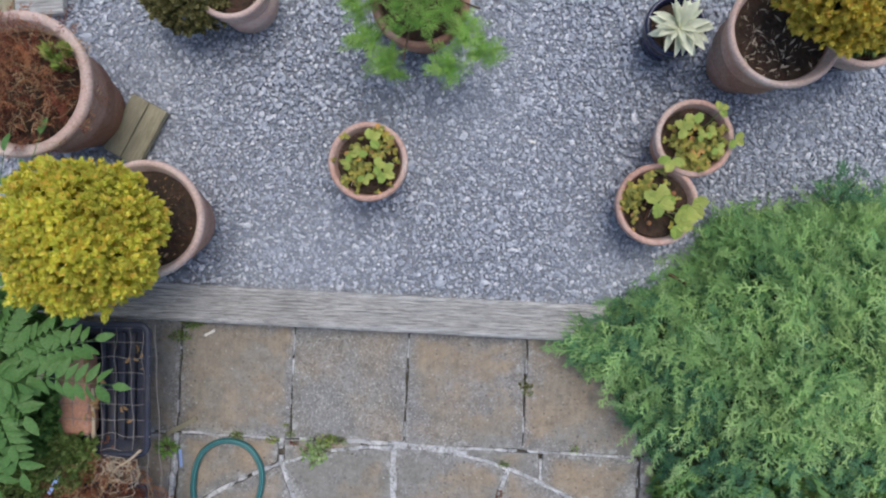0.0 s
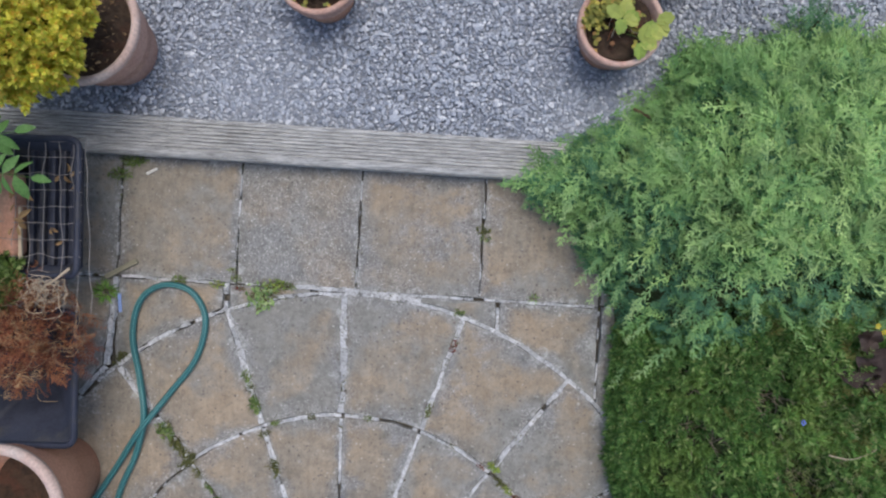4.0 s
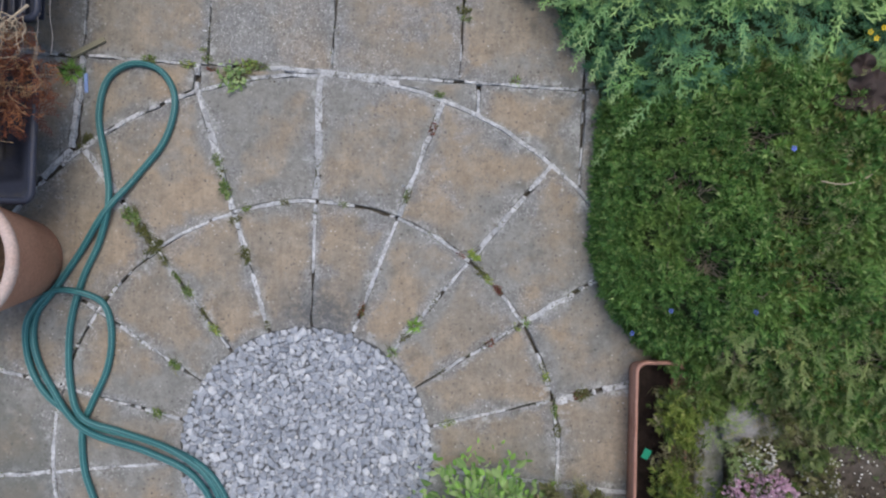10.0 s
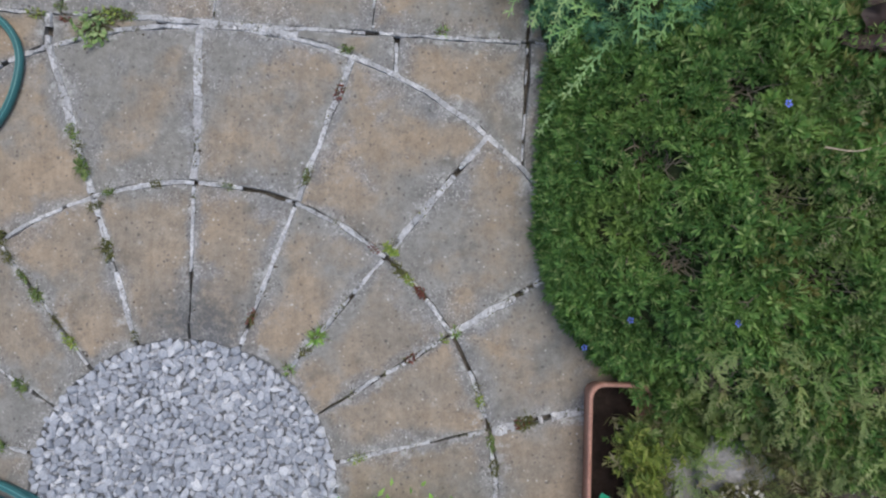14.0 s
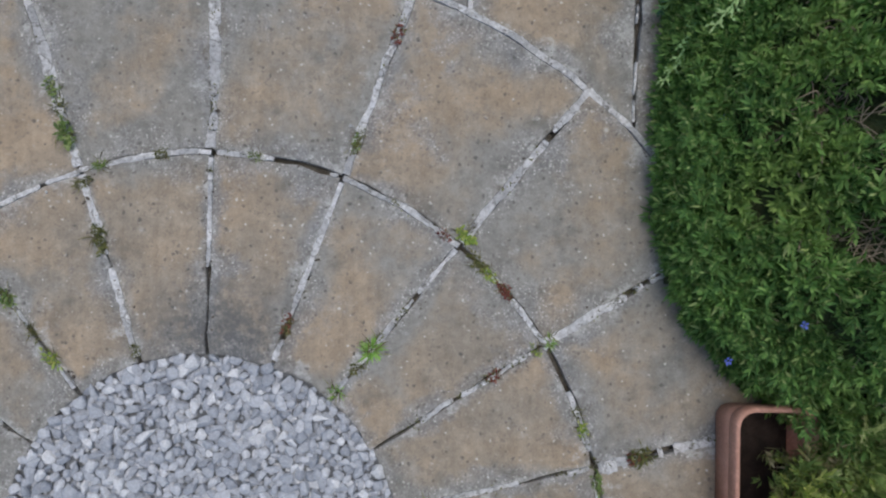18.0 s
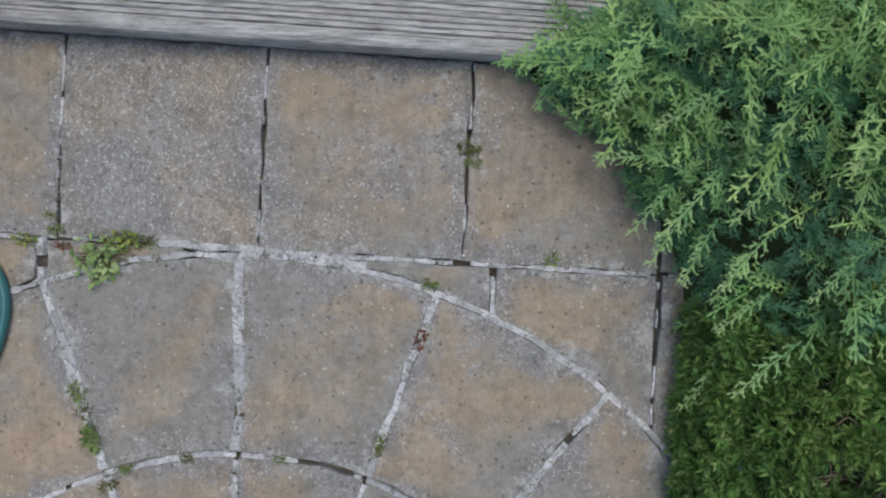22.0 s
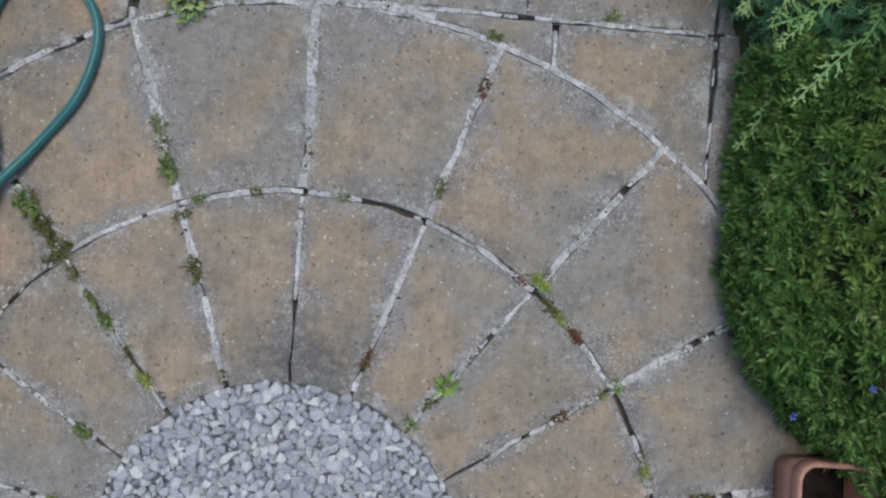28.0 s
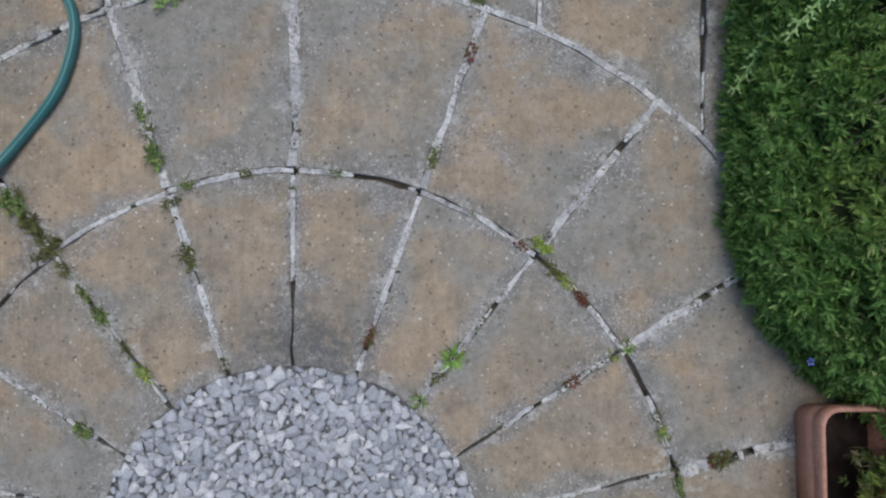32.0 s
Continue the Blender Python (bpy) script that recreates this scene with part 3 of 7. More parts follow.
def outline(points, gap, jitter, seed):
    """A closed line drawn in by half a joint, resampled, with slightly worn edges."""
    p = np.asarray(points, float)
    area = np.sum(p[:, 0] * np.roll(p[:, 1], -1) - np.roll(p[:, 0], -1) * p[:, 1])
    if area < 0:
        p = p[::-1]
    e = unit(np.roll(p, -1, 0) - p)
    nrm = np.column_stack([-e[:, 1], e[:, 0]])
    prev = np.roll(nrm, 1, 0)
    m = nrm + prev
    m = m / np.maximum((m * m).sum(1, keepdims=True) / 2, 0.35)
    q = p + m * gap
    out = []
    for a, b in zip(q, np.roll(q, -1, 0)):
        steps = max(1, int(np.linalg.norm(b - a) / 0.035))
        for s in range(steps):
            out.append(a + (b - a) * s / steps)
    out = np.array(out)
    wear = np.array([[noise.noise((x * 22 + seed, y * 22, 0.3)), noise.noise((x * 22, y * 22 + seed, 7.7))] for x, y in out])
    return out + wear * jitter


def slab(points, material=None, gap=0.006, lift=0.0, name="slab", grey=0.0):
    """One paving slab with softened, slightly chipped edges; the rim attribute marks its outer band. grey: how far its buff face has worn off."""
    seed = slab.count * 3.7
    slab.count += 1
    q = outline(points, gap, 0.008, seed)
    c = q.mean(0)
    far = np.maximum(np.linalg.norm(q - c, axis=1, keepdims=True), 0.02)
    drawn = lambda d: c + (q - c) * np.maximum(1 - d / far, 0.3)
    bm = bmesh.new()
    mark, worn = bm.verts.layers.float.new("rim"), bm.verts.layers.float.new("greyness")
    rings = []
    for ring, zz, m in ((q, -0.035, 1.0), (q, -0.0045, 1.0), (drawn(0.0015), -0.0015, 1.0), (drawn(0.006), 0.0, 1.0), (drawn(0.035), 0.0, 0.45), (drawn(0.085), 0.0, 0.0)):
        rings.append([bm.verts.new((*(xy - c), zz)) for xy in ring])
        for v in rings[-1]:
            v[mark], v[worn] = m, grey
    for low, high in zip(rings, rings[1:]):
        for i in range(len(low)):
            j = (i + 1) % len(low)
            bm.faces.new((low[i], low[j], high[j], high[i]))
    bm.faces.new(rings[-1])
    r = random.Random(slab.count)
    lean = 0.25
    return part(name, bm, material or SLAB, patio, at=pose(c[0], c[1], lift + r.uniform(-0.002, 0.002), r.uniform(-lean, lean), r.uniform(-lean, lean)))


slab.count = 0


def polar(r, deg):
    return (r * math.cos(radians(deg)), r * math.sin(radians(deg)))


def arc(r, a, b, steps=6):
    return [polar(r, a + (b - a) * i / steps) for i in range(steps + 1)]


mortar_v, mortar_f = [], []


def mortar_line(points, width, keep, seed, fade=0.0, gaps=()):
    """Crumbling pale mortar along a joint; keep: how much of it is left, fade: how much is lost towards its start; gaps: stretches, from 0 to 1, where it has fallen out."""
    p = smooth_line([(*q, 0) for q in points], 12)[:, :2] if len(points) > 2 else np.array([np.array(points[0]) + (np.array(points[1]) - np.array(points[0])) * s / 30 for s in range(31)])
    seg = np.r_[0, np.cumsum(np.linalg.norm(np.diff(p, axis=0), axis=1))]
    n = max(4, int(seg[-1] / 0.006))
    s = np.linspace(0, seg[-1], n + 1)
    line = np.column_stack([np.interp(s, seg, p[:, 0]), np.interp(s, seg, p[:, 1])])
    d = unit(np.gradient(line, axis=0))
    nn = np.column_stack([-d[:, 1], d[:, 0]])

    def wander(rate, k):
        return np.array([noise.noise((x * rate + seed * 1.37, k * 5.1, seed * 0.73)) for x in s])

    left = keep - fade * np.clip(1 - s / seg[-1] * 1.6, 0, 1) + 0.9 * wander(14, 0) + 0.5 * wander(45, 1)
    for g0, g1 in gaps:
        soft = np.clip(np.minimum(s / seg[-1] - g0, g1 - s / seg[-1]) / 0.05 + 0.5, 0, 1)
        left = left - 0.66 * soft
    full = np.clip((left - 0.25) / 0.25, 0, 1)
    wl = (width / 2 * (1.05 + 0.5 * wander(18, 2) + 0.4 * wander(80, 3)) * (0.35 + 0.65 * full))[:, None]
    wr = (width / 2 * (1.05 + 0.5 * wander(18, 4) + 0.4 * wander(80, 5)) * (0.35 + 0.65 * full))[:, None]
    line = line + nn * (width * 0.28 * wander(11, 9))[:, None]
    zt = (0.0012 if width < 0.02 else 0.0020) + 0.002 * wander(25, 6) + 0.002 * wander(90, 7)
    rows = np.stack([np.column_stack([line + nn * wl, zt - 0.012]), np.column_stack([line + nn * wl * 0.72, zt]), np.column_stack([line - nn * wr * 0.72, zt + 0.0012 * wander(70, 8)]), np.column_stack([line - nn * wr, zt - 0.012])], 1)
    base = sum(len(v) for v in mortar_v)
    mortar_v.append(rows.reshape(-1, 3))
    for i in range(n):
        if full[i] > 0.02 and full[i + 1] > 0.02:
            for j in range(3):
                mortar_f.append((base + i * 4 + j, base + i * 4 + j + 1, base + i * 4 + 4 + j + 1, base + i * 4 + 4 + j))


# the two rings round the gravel disc
INNER_GAPS = {13.5: [(0.45, 0.85)], 32.3: [(0.0, 0.35), (0.45, 0.72), (0.9, 1.0)], 51.0: [(0.0, 0.26), (0.55, 0.70)], 70.2: [(0.0, 0.32)], 89.4: [(0.0, 0.40)], 108.4: [(0.0, 0.06), (0.42, 0.62)], 127.8: [(0.22, 0.5), (0.6, 1.0)],
              147.2: [(0.0, 0.15), (0.8, 1.0)], 166.2: [(0.1, 0.7)]}
OUTER_GAPS = {13.5: [(0.12, 0.42)], 32.3: [(0.42, 0.62)], 51.0: [(0.56, 0.76)], 70.2: [(0.1, 0.2)], 108.4: [(0.03, 0.28), (0.38, 0.46)], 127.8: [(0.0, 0.48)], 147.2: [(0.1, 0.6)]}
ARC_GAPS = {-5.6: [(0.9, 1.0)], 13.5: [(0.0, 0.12), (0.6, 0.95)], 32.3: [(0.38, 0.92)], 51.0: [(0.22, 0.42)], 70.2: [(0.0, 0.52)], 127.8: [(0.1, 0.85)], 147.2: [(0.2, 0.9)]}
INNER_GREY = {-5.6: -0.04, 13.5: -0.05, 32.3: -0.05, 51.0: -0.03, 70.2: -0.05, 89.4: -0.05, 108.4: -0.07, 127.8: 0.0, 147.2: 0.05}
OUTER_GREY = {-5.6: -0.05, 13.5: 0.01, 32.3: -0.02, 51.0: -0.03, 70.2: 0.0, 89.4: 0.17, 108.4: -0.05, 127.8: -0.04, 147.2: 0.03}
for k, a in enumerate(JOINTS):
    b = JOINTS[(k + 1) % len(JOINTS)]
    b = b + 360 if b < a else b
    slab(arc(R_DISC, a, b) + arc(R_INNER, b, a), gap=0.0028, grey=INNER_GREY.get(a, 0.03))
    wide = {13.5: 0.030, 32.3: 0.024, 51.0: 0.020, 70.2: 0.021, 89.4: 0.029, 108.4: 0.025, 127.8: 0.024}.get(a, 0.0195)
    mortar_line([polar(R_DISC + 0.02, a), polar(R_INNER - 0.01, a)], {127.8: 0.009, 89.4: 0.013, 108.4: 0.018, 70.2: 0.015}.get(a, 0.0135), 0.95, 100 + k, 0.15, INNER_GAPS.get(a, ()))
    mortar_line(arc(R_INNER, a, b), 0.0145, 0.82, 300 + k, 0.0, ARC_GAPS.get(a, ()))
    if not 205 < a < 330:
        slab(arc(R_INNER, a, b) + arc(R_OUTER, b, a), gap=0.0056, grey=OUTER_GREY.get(a, 0.03))
        mortar_line([polar(R_INNER + 0.01, a), polar(R_OUTER, a)], wide, 1.0, 200 + k, 0.0, OUTER_GAPS.get(a, ()))
        if 60 < a + 360 * (a < 0) < 130 or a < 60:
            mortar_line(arc(R_OUTER, a, b), 0.0165, 0.88, 400 + k, 0.0, {108.4: [(0.05, 0.2), (0.4, 0.5), (0.7, 0.78)], 127.8: [(0.1, 0.5)]}.get(a, ()))

# the straight row in front of the timber
ROW_X = [-1.70, -1.25, -0.822, -0.388, 0.050, 0.500, 0.940, 1.39]
for k in range(len(ROW_X) - 1):
    x0, x1 = ROW_X[k], ROW_X[k + 1]
    slab([(x0, row_y(x0)), (x1, row_y(x1)), (x1 + 0.019, row_y(x1) + 0.447), (x0 + 0.019, row_y(x0) + 0.447)], {3: SLAB_WORN, 4: SLAB_HALF}.get(k, SLAB), 0.003, grey={1: -0.04, 2: -0.05, 3: 0.02, 4: -0.03, 5: -0.06, 6: -0.04}.get(k, 0.0))
    mortar_line([(x0, row_y(x0) + 0.01), (x0 + 0.019, row_y(x0) + 0.44)], 0.008, 0.12, 550 + k)
    mortar_line([(x0 + 0.02, row_y(x0)), (x1 - 0.02, row_y(x1))], 0.012, 0.72 if k != 3 else 0.3, 500 + k)

# cut pieces between the round and the straight row
slab([(-0.815, row_y(-0.815)), *arc(R_OUTER, 129.0, 108.9), (-0.426, row_y(-0.426))], gap=0.006, grey=0.03)
slab([(-0.414, row_y(-0.414)), *arc(R_OUTER, 108.2, 95.0), (-0.11, row_y(-0.11))], gap=0.004, grey=0.02)
slab([(0.21, row_y(0.21)), *arc(R_OUTER + 0.004, 80.5, 64.7), (0.566, row_y(0.566))], gap=0.004, grey=0.10)
slab([(0.575, row_y(0.575)), *arc(R_OUTER, 64.5, 46.0), (0.933, 0.945), (0.941, row_y(0.941))], gap=0.004, grey=0.07)
slab([(0.945, row_y(0.945)), (0.932, 0.93), *arc(R_OUTER, 44.0, 33.0, 3), (1.40, 0.75), (1.40, row_y(1.40))], gap=0.003)
slab([(-0.828, row_y(-0.828)), (-0.860, 1.040), (-1.02, 0.86), (-1.40, 0.86), (-1.40, row_y(-1.4))], gap=0.008, grey=-0.03)
mortar_line([(0.03, 1.331), (0.16, 1.319), (0.29, 1.303)], 0.024, 1.0, 611)
mortar_line([(-0.17, 1.346), (-0.07, 1.340), (0.03, 1.333)], 0.019, 1.0, 612, 0.0, [(0.30, 0.38)])
mortar_line([(-0.820, row_y(-0.82)), (-0.852, 1.045)], 0.022, 0.95, 601)
mortar_line([(-0.852, 1.04), (-0.95, 0.94)], 0.022, 0.95, 602)
mortar_line([(-0.420, 1.262), (-0.421, 1.350)], 0.015, 0.8, 605, 0.0, [(0.3, 0.55)])
mortar_line([(0.570, 1.20), (0.570, row_y(0.57))], 0.012, 1.0, 603)
mortar_line([(0.939, 1.28), (0.931, 0.96)], 0.008, 0.3, 604)
v = np.concatenate(mortar_v)
part("mortar", mesh_np("mortar", v, mortar_f), MORTAR, patio, "crumbling pale mortar in the joints", kind="stuff")

# ---------------------------------------------------------------- timber step
sleeper = thing("timber_edging", (0, 0, 0), "weathered grey grooved timber step edging the gravel", "timber")
GROOVES = 8
prof = [(0.0, -0.02), (-0.0, 0.085), (0.004, 0.094), (0.012, 0.098), (0.026, 0.099)]
w = 0.1385
for g in range(GROOVES):
    y = 0.030 + g * 0.0125
    prof += [(y, 0.099), (y + 0.0012, 0.0938), (y + 0.0048, 0.0938), (y + 0.0064, 0.099)]
prof += [(w - 0.004, 0.099), (w, 0.095), (w, -0.02)]
XS = np.linspace(-1.55, 0.795, 60)


def timber_strip(prof, shift):
    """A length of sawn timber with the given cross-section, slightly worn along it."""
    bm = bmesh.new()
    rows = []
    for x in XS:
        wear = [0.0022 * noise.noise((x * 3, k * 0.9, shift)) + 0.0012 * noise.noise((x * 14, k * 2.3, 4)) for k in range(len(prof))]
        rows.append([bm.verts.new((x, row_y(x, 1.770) + y + 0.002 * noise.noise((x * 4, k, 9 + shift)), z - 0.016 * (z > 0) + wear[k])) for k, (y, z) in enumerate(prof)])
    for a, b in zip(rows, rows[1:]):
        for i in range(len(prof)):
            j = (i + 1) % len(prof)
            bm.faces.new((a[i], a[j], b[j], b[i]))
    bm.faces.new(rows[0]), bm.faces.new(list(reversed(rows[-1])))
    bmesh.ops.recalc_face_normals(bm, faces=bm.faces[:])
    return bm


part("nosing", timber_strip([(0.010, -0.02), (0.010, 0.040), (0.001, 0.048), (0.0, 0.080), (0.003, 0.091), (0.012, 0.0975), (0.0255, 0.0985), (0.0255, -0.02)], 0.0), GREY_WOOD, sleeper, "smooth rounded front edge")
part("board", timber_strip([(0.0275, -0.02), *prof[4:]], 3.0), GREY_WOOD, sleeper, "grooved grey top board")

# ---------------------------------------------------------------- pots
def lathe_mesh(profile, seed, material):
    bm = lathe(profile, 44, 0.006, seed)
    me = bpy.data.meshes.new("body")
    bm.to_mesh(me), bm.free()
    for poly in me.polygons:
        poly.use_smooth = True
    me.materials.append(material)
    return me


def pot(name, x, y, z, r, h, material, label, category="pot", foot=0.70, rim=0.30, seed=0, soil=0.86, tilt=(0, 0), lip=1.0, rim_material=None, thick=1.0):
    """A round pot with a collar, open at the top, filled with soil."""
    ob = thing(name, (x, y, z), label, category)
    ob.rotation_euler = (radians(tilt[0]), radians(tilt[1]), radians(seed * 40))
    t = (0.095 * r + 0.006) * thick
    rc = r * (0.93 if rim > 0.2 else 0.97)
    body = [(r * foot - 0.01, 0.0), (r * foot, 0.008), (rc - (rc - r * foot) * rim * 0.9, h * (1 - rim)), (rc - t, h * (1 - rim)), (rc - t - 0.01, h * 0.4), (0.01, h * 0.39)]
    shell = part("body", lathe(body, 44, 0.006, seed), material, ob)
    c0 = h * (1 - rim)
    if rim < 0.2:
        c0, rim = h - 0.034, 0.034 / h
        rb = r * (foot + (1 - foot) * (1 - rim))
        shell.data = lathe_mesh([(r * foot - 0.01, 0.0), (r * foot, 0.008), (rb - 0.0008, c0 - 0.004), (rb + 0.0004, c0 + 0.004), (rb - 0.004, c0 + 0.012), (rb - t, c0 + 0.010), (rb - t - 0.01, h * 0.4), (0.01, h * 0.39)], seed, material)
    collar = [(rb - 0.3 * t, c0 + 0.001), (rb + 0.001, c0), (r + 0.003, c0 + 0.006), (r + 0.006, h - 0.014), (r + 0.002, h - 0.003), (r - 0.006, h + 0.001), (r - t + 0.004, h - 0.002), (r - t, h - 0.008), (rb - t - 0.004, c0)] if rim < 0.2 else [(rc - t * 0.6, c0 - 0.004), (rc + 0.002, c0 - 0.003), (rc + 0.004, c0 + 0.006), (r - 0.006, h - 0.030 * lip), (r, h - 0.024 * lip), (r, h - 0.006), (r - 0.004, h), (r - t + 0.003, h), (r - t, h - 0.005), (rc - t - 0.002, c0)]
    part("rim", lathe(collar, 44, 0.006 if rim < 0.2 else 0.004, seed if rim < 0.2 else seed + 3, False), rim_material or material, shell)
    rs = min((rc - t) * 0.99, r * (foot + (1 - foot) * soil) - t - 0.003) if rim < 0.2 else (rc - t) * 0.99
    bm = bmesh.new()
    rows = [[bm.verts.new((0, 0, h * soil))]]
    for k in range(1, 7):
        rows.append([bm.verts.new((rs * k / 6 * math.cos(a), rs * k / 6 * math.sin(a), h * soil + 0.012 * noise.noise((k * 1.3 * math.cos(a) + seed, k * 1.3 * math.sin(a), 2)) * (k < 6))) for a in (2 * math.pi * i / 24 for i in range(24))])
    for i in range(24):
        j = (i + 1) % 24
        bm.faces.new((rows[0][0], rows[1][i], rows[1][j]))
        for k in range(1, 6):
            bm.faces.new((rows[k][i], rows[k + 1][i], rows[k + 1][j], rows[k][j]))
    part("soil", bm, SOIL, ob, "dark crumbly potting soil")
    return ob


G = 0.055
pot("plant_pot", -0.060, 2.375, G, 0.136, 0.195, TERRACOTTA, "terracotta pot of strawberry plants standing on gravel", seed=1, rim_material=TERRACOTTA_PALE)
pot("plant_pot", 1.045, 2.460, G, 0.132, 0.195, TERRACOTTA, "terracotta pot of strawberries behind another on gravel", seed=2, rim_material=TERRACOTTA_PALE)
pot("plant_pot", 0.925, 2.235, G, 0.140, 0.185, TERRACOTTA, "terracotta pot of strawberries beside the juniper", seed=3, rim_material=TERRACOTTA_PALE)
pot("large_pot", -0.780, 2.170, G, 0.190, 0.285, TERRACOTTA_PALE, "large limed terracotta pot with a golden shrub", seed=4, foot=0.66, rim=0.14, rim_material=RIM_PALE, thick=0.72)
pot("large_pot", 1.262, 2.765, G, 0.175, 0.36, TERRACOTTA_PALE, "large pale terracotta pot with bare straw-strewn soil", seed=5, foot=0.60, rim=0.12, rim_material=RIM_PALE, thick=0.6)
pot("large_pot", -1.130, 2.585, G, 0.226, 0.385, TERRACOTTA_DARK, "large weathered terracotta pot of withered red plants", seed=6, foot=0.60, rim=0.12, rim_material=RIM_PALE)
pot("plant_pot", 0.118, 2.905, G, 0.165, 0.26, TERRACOTTA_DARK, "mossy terracotta pot of ferny green plants", seed=7, foot=0.62)
pot("plant_pot", -0.530, 2.985, G, 0.135, 0.22, RIM_PALE, "pale terracotta pot beside a brown-green shrub", seed=8, foot=0.8)
pot("glazed_pot", 0.990, 2.850, G, 0.105, 0.17, NAVY_GLAZE, "navy glazed pot with a variegated hosta", seed=9)
pot("glazed_pot", 1.590, 2.850, G, 0.165, 0.24, NAVY_GLAZE, "dark blue glazed pot with a worn pale rim", seed=10, rim_material=RIM_PALE)
pot("large_pot", -1.000, 0.650, 0.0, 0.208, 0.35, TERRACOTTA, "empty terracotta pot beside the hose", seed=11, foot=0.66, rim=0.12, soil=0.42, rim_material=RIM_PALE)


# ---------------------------------------------------------------- foliage helpers
def curved_spray(rng, nodes=12, spread=0.34):
    """A flat, feathery conifer spray one unit long: a stem with side shoots, all one connected piece."""
    v, f = [], []

    def add(p):
        v.append(p)
        return len(v) - 1

    side_bend, droop = rng.normal(0, 0.10), rng.uniform(0.08, 0.22)
    axis = [np.array((t, side_bend * t * t, -droop * t * t)) for t in np.linspace(0, 1, nodes + 1)]
    ids = [add(p) for p in axis]
    for k in range(nodes):
        edge = add((axis[k] + axis[k + 1]) / 2 + (0, 0.012, 0.008))
        f.append((ids[k], ids[k + 1], edge))
    for k in range(1, nodes + 1):
        t = k / nodes
        for sgn in (-1, 1):
            if rng.random() < 0.12:
                continue
            length = (spread * (1 - t) ** 0.75 * min(1, t * 4 + 0.25) + 0.06) * rng.uniform(0.7, 1.25)
            ang = sgn * rng.uniform(0.6, 1.0)
            d = np.array((math.cos(ang), math.sin(ang), rng.normal(0.06, 0.12)))
            prev = ids[k]
            m = max(2, int(length / 0.055))
            for j in range(1, m + 1):
                p = axis[k] + d * length * j / m + (0, 0, -0.25 * (length * j / m) ** 2)
                cur = add(p)
                for s2 in (-1, 1):
                    a2 = ang + s2 * rng.uniform(0.5, 0.95)
                    tip = p + np.array((math.cos(a2), math.sin(a2), rng.normal(0.1, 0.3))) * 0.075 * rng.uniform(0.7, 1.2) * (1 - 0.4 * j / m)
                    f.append((prev, cur, add(tip)))
                prev = cur
            end = add(axis[k] + d * (length + 0.04))
            f.append((prev, end, add((axis[k] + d * (length + 0.02)) + (-d[1] * 0.015, d[0] * 0.015, 0.004))))
    return np.array(v), np.array(f)


def shoot_shape(rng, leaves=9, length=1.0, leaf=0.5, width=0.2, lean=0.9):
    """A leafy shoot along +x: leaves set round a short stem, the uppermost closing the tip."""
    out = []
    for k in range(leaves):
        t = (k + 0.5) / leaves
        yaw = k * 2.4 + rng.normal(0, 0.25)
        tilt = lean * (1.1 - 0.75 * t) + rng.normal(0, 0.12)
        d = np.array((math.cos(tilt), math.sin(tilt) * math.cos(yaw), math.sin(tilt) * math.sin(yaw)))
        up = unit(np.array((math.sin(tilt), -math.cos(tilt) * math.cos(yaw), -math.cos(tilt) * math.sin(yaw))))
        m = frames_along(d[None], -up[None])[0]
        lv, lf = leaf_shape(leaf * rng.uniform(0.75, 1.2), width * rng.uniform(0.8, 1.2), 0.05, rng.uniform(0.0, 0.12))
        out.append((lv @ m.T + np.array((t * length * 0.6, 0, 0)), lf))
    return join_shapes(*out)


def inside(poly, p):
    """Which points lie in the polygon."""
    poly, hit = np.asarray(poly, float), np.zeros(len(p), bool)
    for (x0, y0), (x1, y1) in zip(poly, np.roll(poly, -1, 0)):
        cut = ((y0 > p[:, 1]) != (y1 > p[:, 1])) & (p[:, 0] < (x1 - x0) * (p[:, 1] - y0) / (y1 - y0 + 1e-12) + x0)
        hit ^= cut
    return hit


def edge_gap(poly, p):
    """The distance of points to the polygon's edge, and the way from the nearest point of the edge."""
    poly = np.asarray(poly, float)
    best, way = np.full(len(p), 9.0), np.zeros((len(p), 2))
    for a, b in zip(poly, np.roll(poly, -1, 0)):
        t = np.clip(((p - a) @ (b - a)) / ((b - a) @ (b - a)), 0, 1)
        q = a + t[:, None] * (b - a)
        d = np.linalg.norm(p - q, axis=1)
        near = d < best
        best[near], way[near] = d[near], (p - q)[near]
    return best, way


def lumps(p, scale, seed=0.0):
    return np.array([noise.noise((x * scale + seed, y * scale, seed * 0.7)) for x, y in p])


def mound_core(name, poly, height, material, parent, step=0.04, sink=0.05):
    """A solid filler under a mound of foliage, hiding the ground: a height field over the polygon."""
    poly = np.asarray(poly, float)
    xs, ys = np.arange(poly[:, 0].min(), poly[:, 0].max() + step, step), np.arange(poly[:, 1].min(), poly[:, 1].max() + step, step)
    g = np.array([(x, y) for y in ys for x in xs])
    ok = inside(poly, g)
    z = np.where(ok, np.maximum(height(g) - sink, -0.04), -0.045)
    nx = len(xs)
    f = [(j * nx + i, j * nx + i + 1, (j + 1) * nx + i + 1, (j + 1) * nx + i) for j in range(len(ys) - 1) for i in range(nx - 1)
         if ok[j * nx + i] or ok[j * nx + i + 1] or ok[(j + 1) * nx + i] or ok[(j + 1) * nx + i + 1]]
    return part(name, mesh_np(name, np.column_stack([g, z]), f, True), material, parent)


